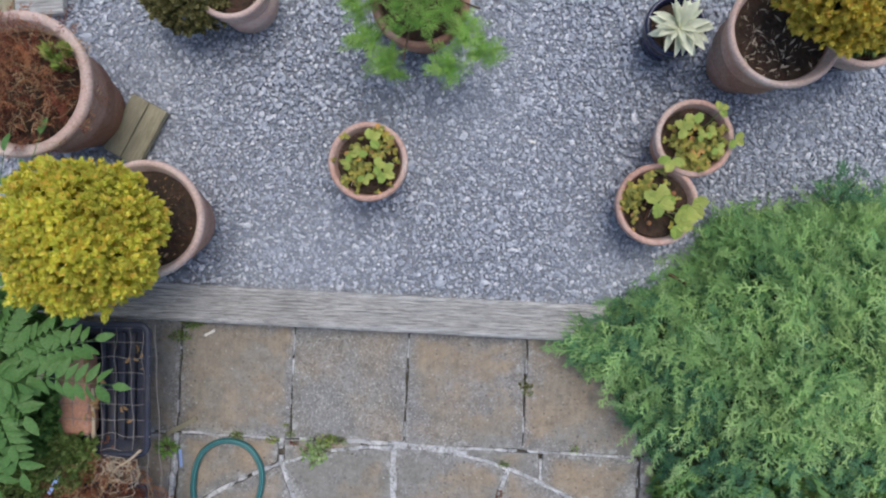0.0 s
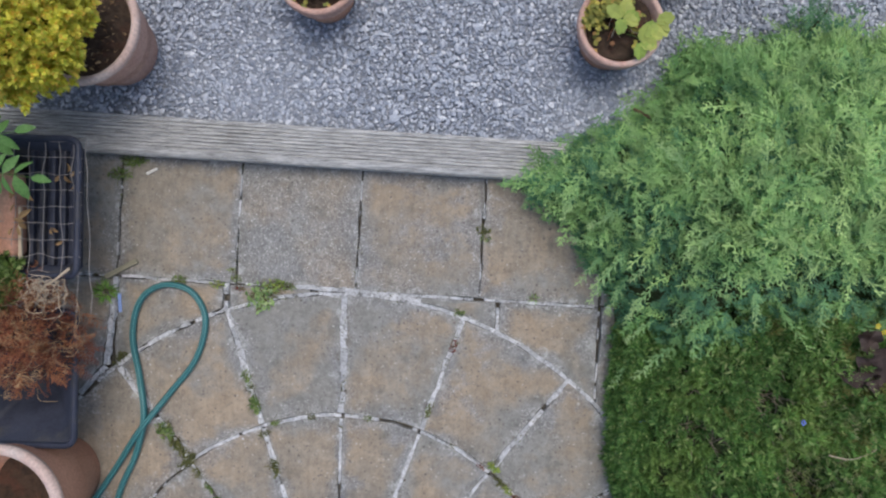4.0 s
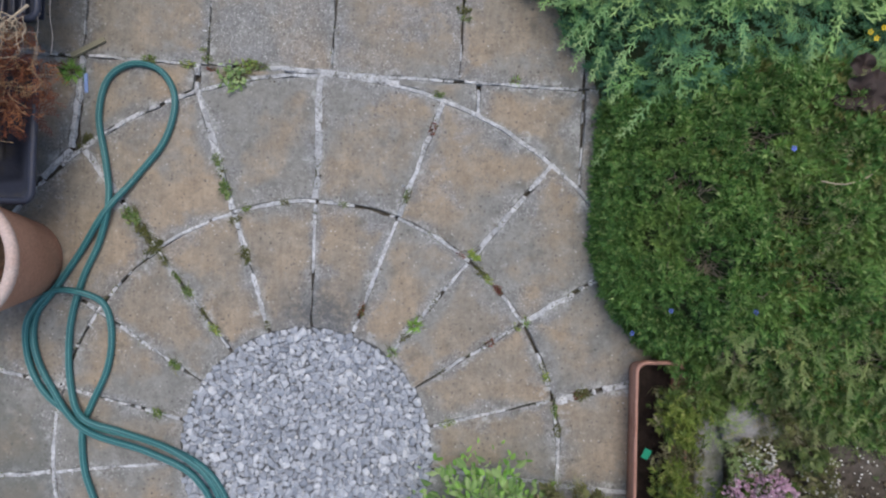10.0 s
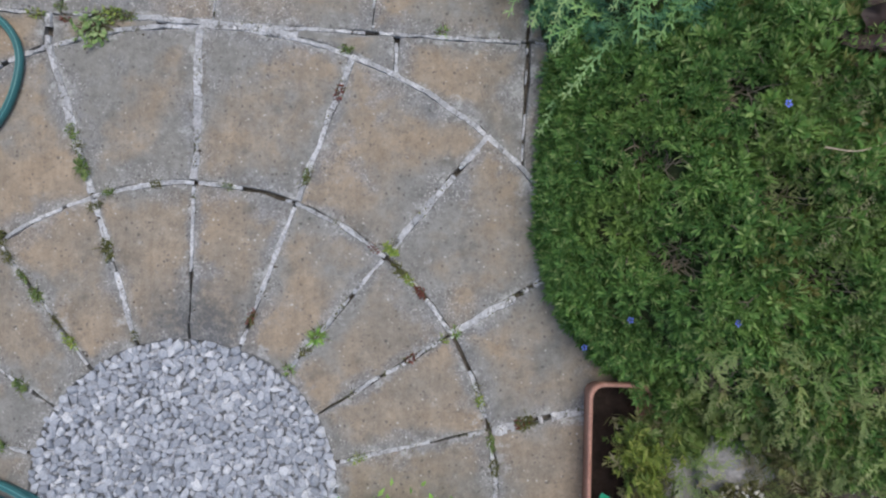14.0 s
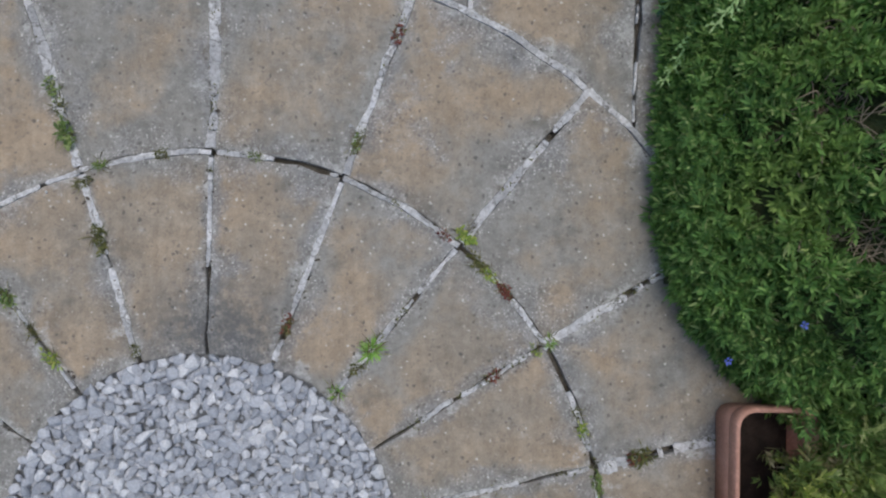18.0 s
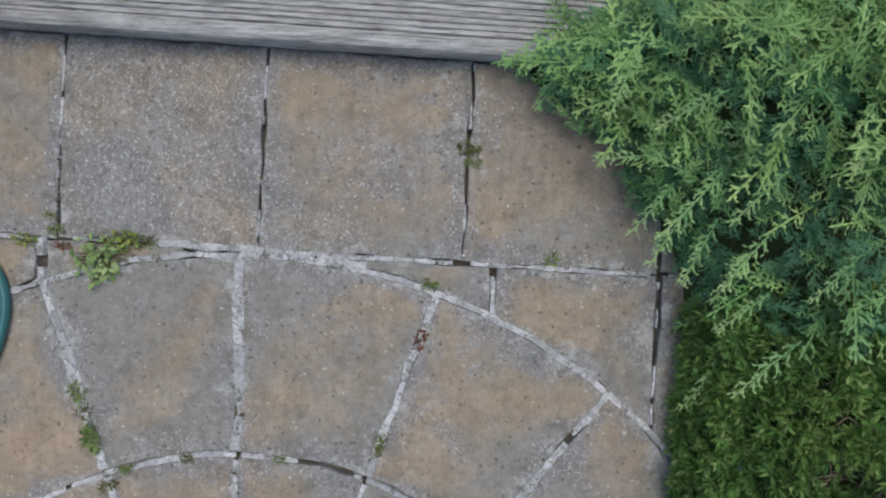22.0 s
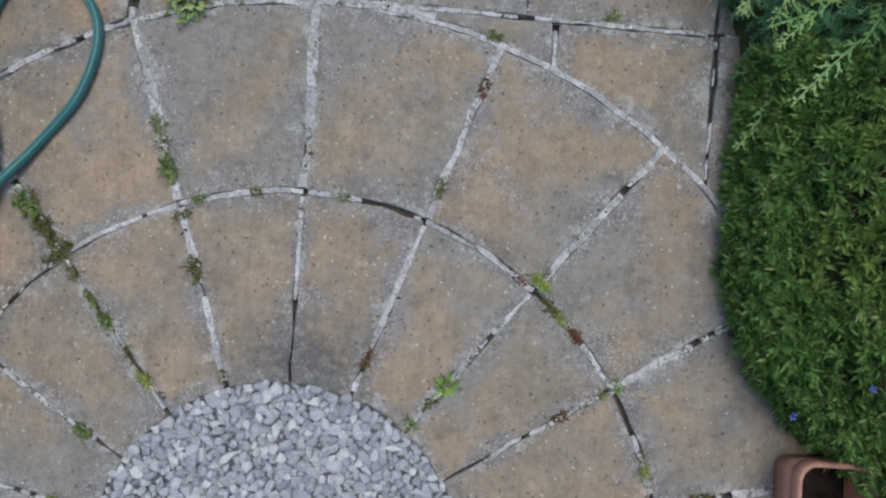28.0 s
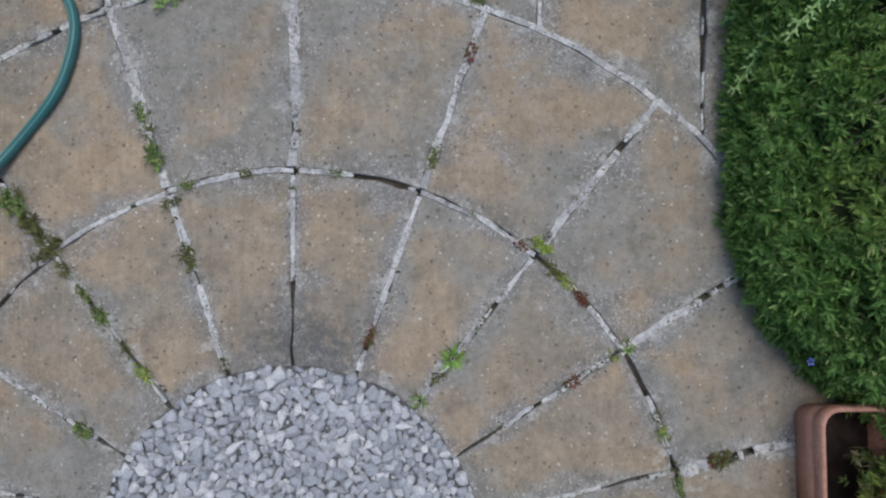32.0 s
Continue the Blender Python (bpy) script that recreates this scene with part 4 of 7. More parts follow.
# filler under leaves and weeds, coloured dark for the shade between them
DARK_CORE = mottled("dark_foliage_core", (0.04, 0.072, 0.026), (0.075, 0.085, 0.038), 30, 0.95, 1.0, 0.01)


def leafy_ball(parent, name, centre, radii, count, shapes, size, material, rng, outward=0.7, shell=0.55, cut=-0.4):
    """Shoots over a lumpy round crown, pointing outwards and up."""
    d = unit(rng.normal(size=(count * 2, 3)))
    d = d[d[:, 2] > cut][:count]
    lump = 1 + 0.16 * np.array([noise.noise(tuple(q * 2.3 + centre[0])) for q in d]) + 0.07 * np.array([noise.noise(tuple(q * 6 + 3)) for q in d])
    r = (shell + (1 - shell) * rng.random(len(d)) ** 0.6) * lump
    p = np.asarray(centre) + d * r[:, None] * np.asarray(radii)
    ahead = unit(d * outward + rng.normal(0, 0.45, d.shape) + (0, 0, 0.25))
    v, f = strew(shapes, p, frames_along(ahead, unit(rng.normal(size=d.shape) * 0.6 + (0, 0, 1))), size * rng.uniform(0.7, 1.3, len(d)), rng)
    return part(name, mesh_np(name, v, f), material, parent)


# ---------------------------------------------------------------- juniper
rng = np.random.default_rng(11)
JUNIPER_EDGE = [(0.590, 1.740), (0.675, 1.662), (0.82, 1.575), (0.85, 1.47), (0.93, 1.40), (0.975, 1.30), (0.985, 1.16), (1.02, 1.08), (1.10, 1.01), (1.20, 1.04), (1.30, 1.08), (1.40, 1.14), (1.52, 1.20), (1.66, 1.23), (1.85, 1.25),
                (2.20, 1.32), (2.30, 1.80), (2.15, 2.27), (1.85, 2.27), (1.62, 2.28), (1.44, 2.22), (1.28, 2.25), (1.165, 2.185), (1.085, 2.07), (0.95, 1.95), (0.75, 1.86)]


def juniper_top(p):
    d, _ = edge_gap(JUNIPER_EDGE, p)
    bank = 0.22 * np.clip((p[:, 0] - 1.22) / 0.25, 0, 1) * np.exp(-d / 0.22) * (p[:, 1] < 1.7)
    return 0.045 + 0.48 * (1 - np.exp(-d / 0.30)) + 0.05 * lumps(p, 4.0, 2.0) + bank


juniper = thing("juniper_shrub", (0, 0, 0), "spreading green juniper with feathery drooping sprays", "shrub")
mound_core("undergrowth", JUNIPER_EDGE, juniper_top, DARK_CORE, juniper, sink=0.085)
SLIM = [curved_spray(rng, 7, 0.15) for _ in range(5)]


def sprig(rng, nodes=11, spread=0.30, width=0.020):
    """A juniper sprig one unit long: alternate side shoots with short pointed scaly fingers. Gives verts, faces and how near each vert is to a growing tip."""
    v, f, tip = [], [], []

    def finger(p, d, length, w, t0, t1):
        side = unit(np.cross(d, (0, 0, 1.0)))
        b = len(v)
        v.extend([p, p + d * length * 0.45 + side * w + (0, 0, 0.006), p + d * length, p + d * length * 0.45 - side * w + (0, 0, 0.006)])
        tip.extend([t0, (t0 + t1) / 2, t1, (t0 + t1) / 2])
        f.extend([(b, b + 1, b + 2), (b, b + 2, b + 3)])

    bend, droop = rng.normal(0, 0.10), rng.uniform(0.05, 0.20)
    axis = [np.array((t, bend * t * t, -droop * t * t)) for t in np.linspace(0, 1, nodes + 1)]
    for a, b in zip(axis, axis[1:]):
        finger(a, unit(b - a), np.linalg.norm(b - a) * 1.5, width * 0.7, a[0] * 0.6, b[0])
    for k in range(1, nodes):
        t = k / nodes
        for sgn in ((-1, 1) if rng.random() < 0.35 else ((-1) ** k,)):
            length = (spread * (1 - t) ** 0.7 * min(1, 0.45 + t * 2) + 0.07) * rng.uniform(0.7, 1.3)
            ang = sgn * rng.uniform(0.50, 0.85)
            d = unit(np.array((math.cos(ang), math.sin(ang), rng.normal(0.08, 0.16))))
            m = max(2, int(length / 0.06))
            finger(axis[k], d, length, width * 0.75, t * 0.6, 0.35 + 0.65 * t)
            for j in range(1, m + 1):
                a2 = ang + (-1) ** j * rng.uniform(0.45, 0.85)
                d2 = unit(np.array((math.cos(a2), math.sin(a2), rng.normal(0.12, 0.25))))
                finger(axis[k] + d * length * (j - 0.3) / m, d2, rng.uniform(0.06, 0.11) * (1.1 - 0.35 * j / m), width * 0.62, t * 0.6, 0.25 + 0.65 * t)
    return np.array(v), np.array(f), np.array(tip)


def sprig_material(name, stops, fresh):
    """Scaly needles whose growing tips are paler; the tone is each sprig's own."""
    m = leaf_material(name, stops, 0.6, 0.22)
    t = m.node_tree
    tone, tip = t.nodes.new("ShaderNodeAttribute"), t.nodes.new("ShaderNodeAttribute")
    tone.attribute_name, tip.attribute_name = "tone", "tip"
    ramp = next(n for n in t.nodes if n.type == "VALTORGB" and n.inputs[0].links and n.inputs[0].links[0].from_node.type == "NEW_GEOMETRY")
    t.links.new(tone.outputs["Fac"], ramp.inputs[0])
    mix = t.nodes.new("ShaderNodeMix")
    mix.data_type = "RGBA"
    target = ramp.outputs[0].links[0].to_socket
    t.links.new(tip.outputs["Fac"], mix.inputs[0]), t.links.new(ramp.outputs[0], mix.inputs[6])
    mix.inputs[7].default_value = (*fresh, 1)
    t.links.new(mix.outputs[2], target)
    return m


def sprigs(name, shapes, places, turns, sizes, gain, material, parent, rng, label="", at=None):
    """Sprigs joined into one mesh, with the tone and tip of each."""
    pick = rng.integers(0, len(shapes), len(places))
    vs, fs, tips, tones, off = [], [], [], [], 0
    for s, (tv, tf, tt) in enumerate(shapes):
        sel = np.nonzero(pick == s)[0]
        if len(sel):
            v, f = strew([(tv, tf)], places[sel], turns[sel], np.asarray(sizes)[sel], rng)
            vs.append(v), fs.append(f + off), tips.append(np.tile(tt ** 1.5, len(sel)) * np.repeat(np.broadcast_to(gain, len(places))[sel], len(tv))), tones.append(np.repeat(rng.random(len(sel)), len(tv)))
            off += len(v)
    me = mesh_np(name, np.concatenate(vs), np.concatenate(fs))
    for key, data in (("tip", tips), ("tone", tones)):
        me.attributes.new(key, "FLOAT", "POINT").data.foreach_set("value", np.concatenate(data).astype(np.float32))
    return part(name, me, material, parent, label, at)


SPRIGS = [sprig(rng, 8, 0.40, 0.034) for _ in range(7)]
LONG_SPRIGS = [sprig(rng, 11, 0.24, 0.026) for _ in range(6)]
TIPS = [sprig(rng, 12, 0.15, 0.022) for _ in range(6)]


def juniper_sprays(name, count, size, gain, material, lift, edge_bias, rng, steep=0.5, shapes=None, shade=0.0):
    p = np.column_stack([rng.uniform(0.55, 2.3, count * 3), rng.uniform(0.95, 2.32, count * 3)])
    p = p[inside(JUNIPER_EDGE, p)]
    # left and front zone whose shade is painted with darker needles
    shady = p[:, 0] + 0.16 * lumps(p, 7.0, 3.0) + 0.25 * (p[:, 1] - 1.6) * (p[:, 1] > 1.6) < 1.10
    shady |= p[:, 1] + 0.10 * lumps(p, 6.0, 9.0) < 1.43
    p = p[shady | (rng.random(len(p)) < 0.12)] if shade > 0 else p[~shady | (rng.random(len(p)) < np.where(p[:, 1] < 1.45, 0.12, 0.42))]
    d, way = edge_gap(JUNIPER_EDGE, p)
    p, d, way = p[keep := rng.random(len(p)) < np.where(d < 0.14, 1.0, edge_bias)][:count], d[keep][:count], way[keep][:count]
    swirl = np.column_stack([lumps(p, 3.2, 1.0), lumps(p, 3.2, 6.0)]) * 1.3
    out = unit(-way * np.exp(-d / 0.25)[:, None] * 2 + 0.5 * unit(p - (1.55, 1.70)) + 0.55 * swirl + rng.normal(0, 0.75, p.shape))
    clump = lumps(p, 9.0, 4.0)
    z = juniper_top(p) + lift + 0.035 * clump + rng.normal(0, 0.010, len(p))
    rise = rng.normal(0.20, 0.28, len(p)) + 0.5 * clump - steep * np.exp(-d / 0.12)
    ahead = unit(np.column_stack([out, rise]))
    roll = unit(np.column_stack([rng.normal(0, 0.35, (len(p), 2)), np.ones(len(p))]))
    # tips pale towards the right; rear and front tips dimmed to paint shade
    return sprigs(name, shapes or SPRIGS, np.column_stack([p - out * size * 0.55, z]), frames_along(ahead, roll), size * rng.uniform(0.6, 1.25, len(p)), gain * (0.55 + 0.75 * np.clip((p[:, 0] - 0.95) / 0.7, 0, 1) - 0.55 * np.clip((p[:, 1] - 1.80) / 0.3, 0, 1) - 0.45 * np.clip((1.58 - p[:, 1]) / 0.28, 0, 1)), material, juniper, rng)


JUNIPER_SCALE = sprig_material("juniper_needles", ((0.0, (0.105, 0.250, 0.098)), (0.5, (0.180, 0.375, 0.132)), (0.85, (0.255, 0.46, 0.158)), (1.0, (0.34, 0.54, 0.19))), (0.54, 0.73, 0.29))
JUNIPER_DEEP = sprig_material("juniper_old_needles", ((0.0, (0.070, 0.19, 0.105)), (0.6, (0.110, 0.275, 0.13)), (1.0, (0.16, 0.34, 0.15))), (0.24, 0.46, 0.19))
# shaded copy of the needles, the shade mixed into their colour
JUNIPER_SHADY = sprig_material("juniper_shaded_needles", ((0.0, (0.055, 0.165, 0.105)), (0.6, (0.095, 0.25, 0.135)), (1.0, (0.15, 0.33, 0.15))), (0.28, 0.50, 0.20))
juniper_sprays("old_foliage", 1600, 0.085, 0.5, JUNIPER_DEEP, -0.030, 0.8, rng)
juniper_sprays("foliage", 3700, 0.060, 0.8, JUNIPER_SCALE, -0.006, 0.75, rng)
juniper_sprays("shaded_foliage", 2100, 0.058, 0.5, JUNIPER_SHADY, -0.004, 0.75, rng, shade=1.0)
juniper_sprays("new_growth", 1500, 0.138, 1.15, JUNIPER_SCALE, 0.016, 0.55, rng, 0.15, LONG_SPRIGS)
JUNIPER_PALE = sprig_material("juniper_pale_tip", ((0.0, (0.14, 0.32, 0.13)), (1.0, (0.24, 0.44, 0.17))), (0.50, 0.64, 0.29))
HANG = [(0.88, 1.54), (0.90, 1.49), (0.94, 1.45), (0.98, 1.42), (1.03, 1.36), (1.03, 1.14), (1.06, 1.09), (1.12, 1.05), (1.25, 1.08), (1.38, 1.15), (1.50, 1.22), (1.62, 1.25), (1.74, 1.27),
        (0.96, 1.50), (1.05, 1.40), (1.06, 1.28), (1.10, 1.20), (1.20, 1.18), (1.35, 1.26), (1.50, 1.38), (0.80, 1.72), (0.95, 1.64), (1.05, 1.50), (1.16, 1.36), (1.30, 1.40), (1.00, 1.86), (1.12, 1.72), (1.22, 1.58), (1.40, 1.55), (1.10, 2.06), (1.22, 2.16), (1.36, 2.14), (1.52, 2.20)]
for k, (x, y) in enumerate(HANG):
    _, way = edge_gap(JUNIPER_EDGE, np.array([(x, y)]))
    out = unit(-way[0] * (1 if inside(JUNIPER_EDGE, np.array([(x, y)]))[0] else -1) + rng.normal(0, 0.012, 2))
    z = float(juniper_top(np.array([(x, y)]))[0]) + 0.04
    if y < 1.45:
        out = unit(out + (-0.1, -0.9))
    m = frames_along(np.array([[out[0], out[1], -0.18]]), np.array([[0, 0, 1.0]]))
    sprigs("drooping_tip", [TIPS[k % len(TIPS)]], np.zeros((1, 3)), m, [rng.uniform(0.11, 0.17)], 1.0, JUNIPER_PALE, juniper, rng, "pale new tip", Matrix.Translation((x, y, z)))
for k in range(9):
    a = radians(95 + 190 * k / 8)
    e = (1.45 + 0.55 * math.cos(a), 1.72 + 0.45 * math.sin(a), 0.22)
    part("limb", tube_mesh("limb", smooth_line([(1.50, 1.72, -0.02), ((e[0] + 1.5) / 2, (e[1] + 1.72) / 2, 0.13), (e[0], e[1], 0.10)], 6), 0.014, 6, taper=0.4), BARK, juniper)

# ---------------------------------------------------------------- mat of small-leaved ground cover on its bank
rng = np.random.default_rng(12)
MAT_EDGE = [(1.005, 1.22), (0.988, 0.98), (0.985, 0.76), (1.01, 0.62), (1.075, 0.51), (1.165, 0.42), (1.27, 0.32), (1.45, 0.22), (1.62, 0.13), (1.80, 0.08), (2.15, 0.03), (2.40, 0.60), (2.40, 1.40), (1.75, 1.46), (1.30, 1.48)]


HOLLOWS = ((1.27, 0.69, 0.045), (1.46, 0.85, 0.05), (1.38, 0.42, 0.055), (1.52, 0.66, 0.04), (1.20, 0.93, 0.035), (1.68, 0.42, 0.05), (1.36, 1.06, 0.035))


def hollow(p):
    """How deep in one of the thin, twiggy hollows of the mat a point lies, from 0 to 1."""
    return np.max([np.exp(-((p[:, 0] - x) ** 2 + (p[:, 1] - y) ** 2) / (2 * (r * 0.9) ** 2)) for x, y, r in HOLLOWS], axis=0)


def mat_top(p):
    d, _ = edge_gap(MAT_EDGE, p)
    return -0.06 * hollow(p) + 0.02 + (0.33 + 0.10 * np.clip((p[:, 0] - 1.1) / 0.5, 0, 1)) * (1 - np.exp(-d / 0.145)) + 0.05 * lumps(p, 5.0, 5.0) * np.clip(d / 0.1, 0, 1) + 0.032 * lumps(p, 13.0, 9.0) + 0.018 * lumps(p, 27.0, 3.0)


ground_cover = thing("ground_cover", (0, 0, 0), "dense dark green mat of small-leaved creeping plants", "plant")
mound_core("undergrowth", MAT_EDGE, mat_top, DARK_CORE, ground_cover, sink=0.022)
def fine_shoot(rng, leaves=12):
    """A creeping shoot along +x with many small folded leaves, one unit long."""
    vs, fs = [], []
    for k in range(leaves):
        t = (k + 0.5) / leaves
        yaw, tilt = k * 2.4 + rng.normal(0, 0.3), 1.15 - 0.8 * t + rng.normal(0, 0.15)
        d = np.array((math.cos(tilt), math.sin(tilt) * math.cos(yaw), math.sin(tilt) * math.sin(yaw)))
        side = unit(np.cross(d, (1.0, 0.2, 0.1)))
        l, w = rng.uniform(0.50, 0.95) * (1.1 - 0.3 * t), rng.uniform(0.07, 0.105)
        b, q = len(vs), np.array((t * 0.75, 0, 0))
        vs += [q, q + d * l * 0.45 + side * w, q + d * l, q + d * l * 0.45 - side * w]
        fs += [(b, b + 1, b + 2), (b, b + 2, b + 3)]
    return np.array(vs), np.array(fs)


SHOOTS = [fine_shoot(rng) for _ in range(8)]
MAT_DRY = leaf_material("dry_yellowish_leaf", ((0.0, (0.12, 0.15, 0.035)), (0.6, (0.22, 0.24, 0.07)), (1.0, (0.33, 0.30, 0.12))))


def mat_shoots(name, count, size, material, lift, rng, patch=None):
    p = np.column_stack([rng.uniform(0.92, 2.3, count * 2), rng.uniform(0.08, 1.47, count * 2)])
    p = p[inside(MAT_EDGE, p)]
    if patch is not None:
        p = p[lumps(p, 6.5, 3.0) + 1.3 * (p[:, 0] - 1.58) > patch]
    edge = np.column_stack([rng.uniform(0.92, 1.2, count), rng.uniform(0.35, 1.25, count)])
    edge = edge[inside(MAT_EDGE, edge)]
    edge = edge[edge_gap(MAT_EDGE, edge)[0] < 0.07] if patch is None else edge[:0]
    p = p[(lumps(p, 22.0, 6.0) > -0.24) & (hollow(p) < rng.uniform(0.10, 0.85, len(p)))]
    p = np.vstack([p[:count], edge])
    d, way = edge_gap(MAT_EDGE, p)
    z = mat_top(p) + lift + rng.normal(0, 0.010, len(p))
    out = -unit(way) * np.exp(-d / 0.10)[:, None] * 0.8
    ahead = unit(np.column_stack([out + rng.normal(0, 0.75, p.shape), rng.uniform(0.3, 1.5, len(p))]))
    v, f = strew(SHOOTS, np.column_stack([p, z]), frames_along(ahead, unit(rng.normal(size=(len(p), 3)) * 0.5 + (0, 0, 1))), size * rng.uniform(0.65, 1.3, len(p)), rng)
    return part(name, mesh_np(name, v, f), material, ground_cover)


mat_shoots("foliage", 18000, 0.031, MAT_LEAF, -0.008, rng)
k = 3600
p = np.column_stack([rng.uniform(0.92, 1.5, k * 4), rng.uniform(0.1, 1.3, k * 4)])
p = p[inside(MAT_EDGE, p)]
d, way = edge_gap(MAT_EDGE, p)
near = (d < 0.045) & (lumps(p, 17.0, 2.0) > -0.12)
p, d, way = p[near][:k], d[near][:k], way[near][:k]
n = len(p)
p = p - unit(way) * rng.uniform(-0.02, 0.014, (n, 1)) * (1 + lumps(p, 9.0, 7.0))[:, None]
z = 0.03 + rng.uniform(0, 0.16, n)
v, f = strew(SHOOTS, np.column_stack([p, z]), frames_along(unit(np.column_stack([-unit(way) * 0.5 + rng.normal(0, 0.7, p.shape), rng.uniform(-0.2, 1.2, n)])), unit(rng.normal(size=(n, 3)) * 0.7 + (0, 0, 1))), rng.uniform(0.018, 0.036, n), rng)
part("edge_foliage", mesh_np("edge_foliage", v, f), MAT_LEAF, ground_cover)
YOUNG_LEAF = leaf_material("young_mat_leaf", ((0.0, (0.15, 0.30, 0.075)), (0.6, (0.24, 0.40, 0.11)), (1.0, (0.40, 0.49, 0.20))), 0.7)
p = np.column_stack([rng.uniform(0.98, 2.3, 26000), rng.uniform(0.08, 1.42, 26000)])
p = p[inside(MAT_EDGE, p)]
p = p[(lumps(p, 24.0, 3.0) + 0.45 * (p[:, 0] - 1.38) > 0.20) & (hollow(p) < 0.35)][:5200]
n = len(p)
v, f = strew(SHOOTS, np.column_stack([p, mat_top(p) + rng.normal(0.006, 0.008, n)]), frames_along(unit(np.column_stack([rng.normal(0, 0.7, p.shape), rng.uniform(0.2, 1.2, n)])), unit(rng.normal(size=(n, 3)) * 0.5 + (0, 0, 1))), rng.uniform(0.022, 0.044, n), rng)
part("young_foliage", mesh_np("young_foliage", v, f), YOUNG_LEAF, ground_cover, "pale young shoots")
mat_shoots("dry_foliage", 2400, 0.030, MAT_DRY, 0.004, rng, 0.02)
# a feathery, olive-green kind mixed in towards the earth bank
p = np.column_stack([rng.uniform(1.05, 2.2, 9000), rng.uniform(0.05, 1.3, 9000)])
p = p[inside(MAT_EDGE, p)]
p = p[lumps(p, 3.5, 8.0) + 0.9 * (p[:, 0] - 1.30) - 0.5 * (p[:, 1] - 0.65) > 0.05]
p = p[hollow(p) < rng.uniform(0.10, 0.85, len(p))][:3000]
n = len(p)
yaw = rng.uniform(0, 6.28, n)
v, f = strew(SLIM, np.column_stack([p, mat_top(p) + rng.uniform(-0.01, 0.012, n)]), frames_along(np.column_stack([np.cos(yaw), np.sin(yaw), rng.uniform(-0.1, 0.6, n)]), unit(rng.normal(size=(n, 3)) * 0.5 + (0, 0, 1))), rng.uniform(0.045, 0.085, n), rng)
HEATH = leaf_material("heathery_leaf", ((0.0, (0.12, 0.17, 0.06)), (0.5, (0.20, 0.27, 0.09)), (0.85, (0.30, 0.35, 0.14)), (1.0, (0.42, 0.40, 0.24))))
part("heathery_foliage", mesh_np("heathery_foliage", v, f), HEATH, ground_cover, "feathery olive-green growth")
stems = []
for k in range(300):
    x, y = rng.uniform(1.15, 2.0), rng.uniform(0.25, 1.3)
    a, l = rng.uniform(0, 6.28), rng.uniform(0.03, 0.09)
    pts = np.array([(x, y), (x + l * math.cos(a) * 0.5, y + l * math.sin(a) * 0.5 + 0.01), (x + l * math.cos(a + 0.3), y + l * math.sin(a + 0.3))])
    if inside(MAT_EDGE, pts).all():
        stems.append(tube_mesh("dry_stem", smooth_line(np.column_stack([pts, mat_top(pts) + 0.008]), 4), 0.0012, 4))
for x0, y0, r in HOLLOWS:
    for k in range(34):
        x, y = rng.normal(x0, r * 0.6), rng.normal(y0, r * 0.6)
        a, l = rng.uniform(0, 6.28), rng.uniform(0.03, 0.075)
        pts = np.array([(x, y), (x + l * math.cos(a) * 0.5, y + l * math.sin(a) * 0.5 + 0.006), (x + l * math.cos(a + 0.3), y + l * math.sin(a + 0.3))])
        stems.append(tube_mesh("dry_stem", smooth_line(np.column_stack([pts, mat_top(pts) + rng.uniform(-0.006, 0.012, 3)]), 4), 0.0011, 4))
bm = bmesh.new()
for me in stems:
    bm.from_mesh(me)
    bpy.data.meshes.remove(me)
part("dead_stalk_litter", bm, Mat("grey_dry_stem", 0.9).color((0.27, 0.225, 0.165)).m, ground_cover, "thin greyish dry stems", kind="stuff")
flower_bm = bmesh.new()
for k in range(5):
    a = 2 * math.pi * k / 5
    q = [Vector((0.002 * math.cos(a), 0.002 * math.sin(a), 0)), Vector((0.010 * math.cos(a - 0.45), 0.010 * math.sin(a - 0.45), 0.002)), Vector((0.013 * math.cos(a), 0.013 * math.sin(a), 0.003)), Vector((0.010 * math.cos(a + 0.45), 0.010 * math.sin(a + 0.45), 0.002))]
    flower_bm.faces.new([flower_bm.verts.new(p) for p in q])
flower_me = bpy.data.meshes.new("blue_flower")
flower_bm.to_mesh(flower_me), flower_bm.free()
for x, y in ((1.42, 1.02), (1.175, 0.545), (1.05, 0.93), (1.09, 0.46), (1.36, 0.56), (1.02, 0.62)):
    zz = float(mat_top(np.array([(x, y)]))[0]) + 0.028
    part("blue_flower", flower_me, BLUE_PETAL, ground_cover, "small violet-blue star flower", at=pose(x, y, zz, 8, -6, x * 90) @ Matrix.Scale(0.72, 4))

# ---------------------------------------------------------------- potted plants
rng = np.random.default_rng(21)
GOLD_SHOOTS = [shoot_shape(rng, 11, 0.8, 0.55, 0.42, 1.25) for _ in range(5)]


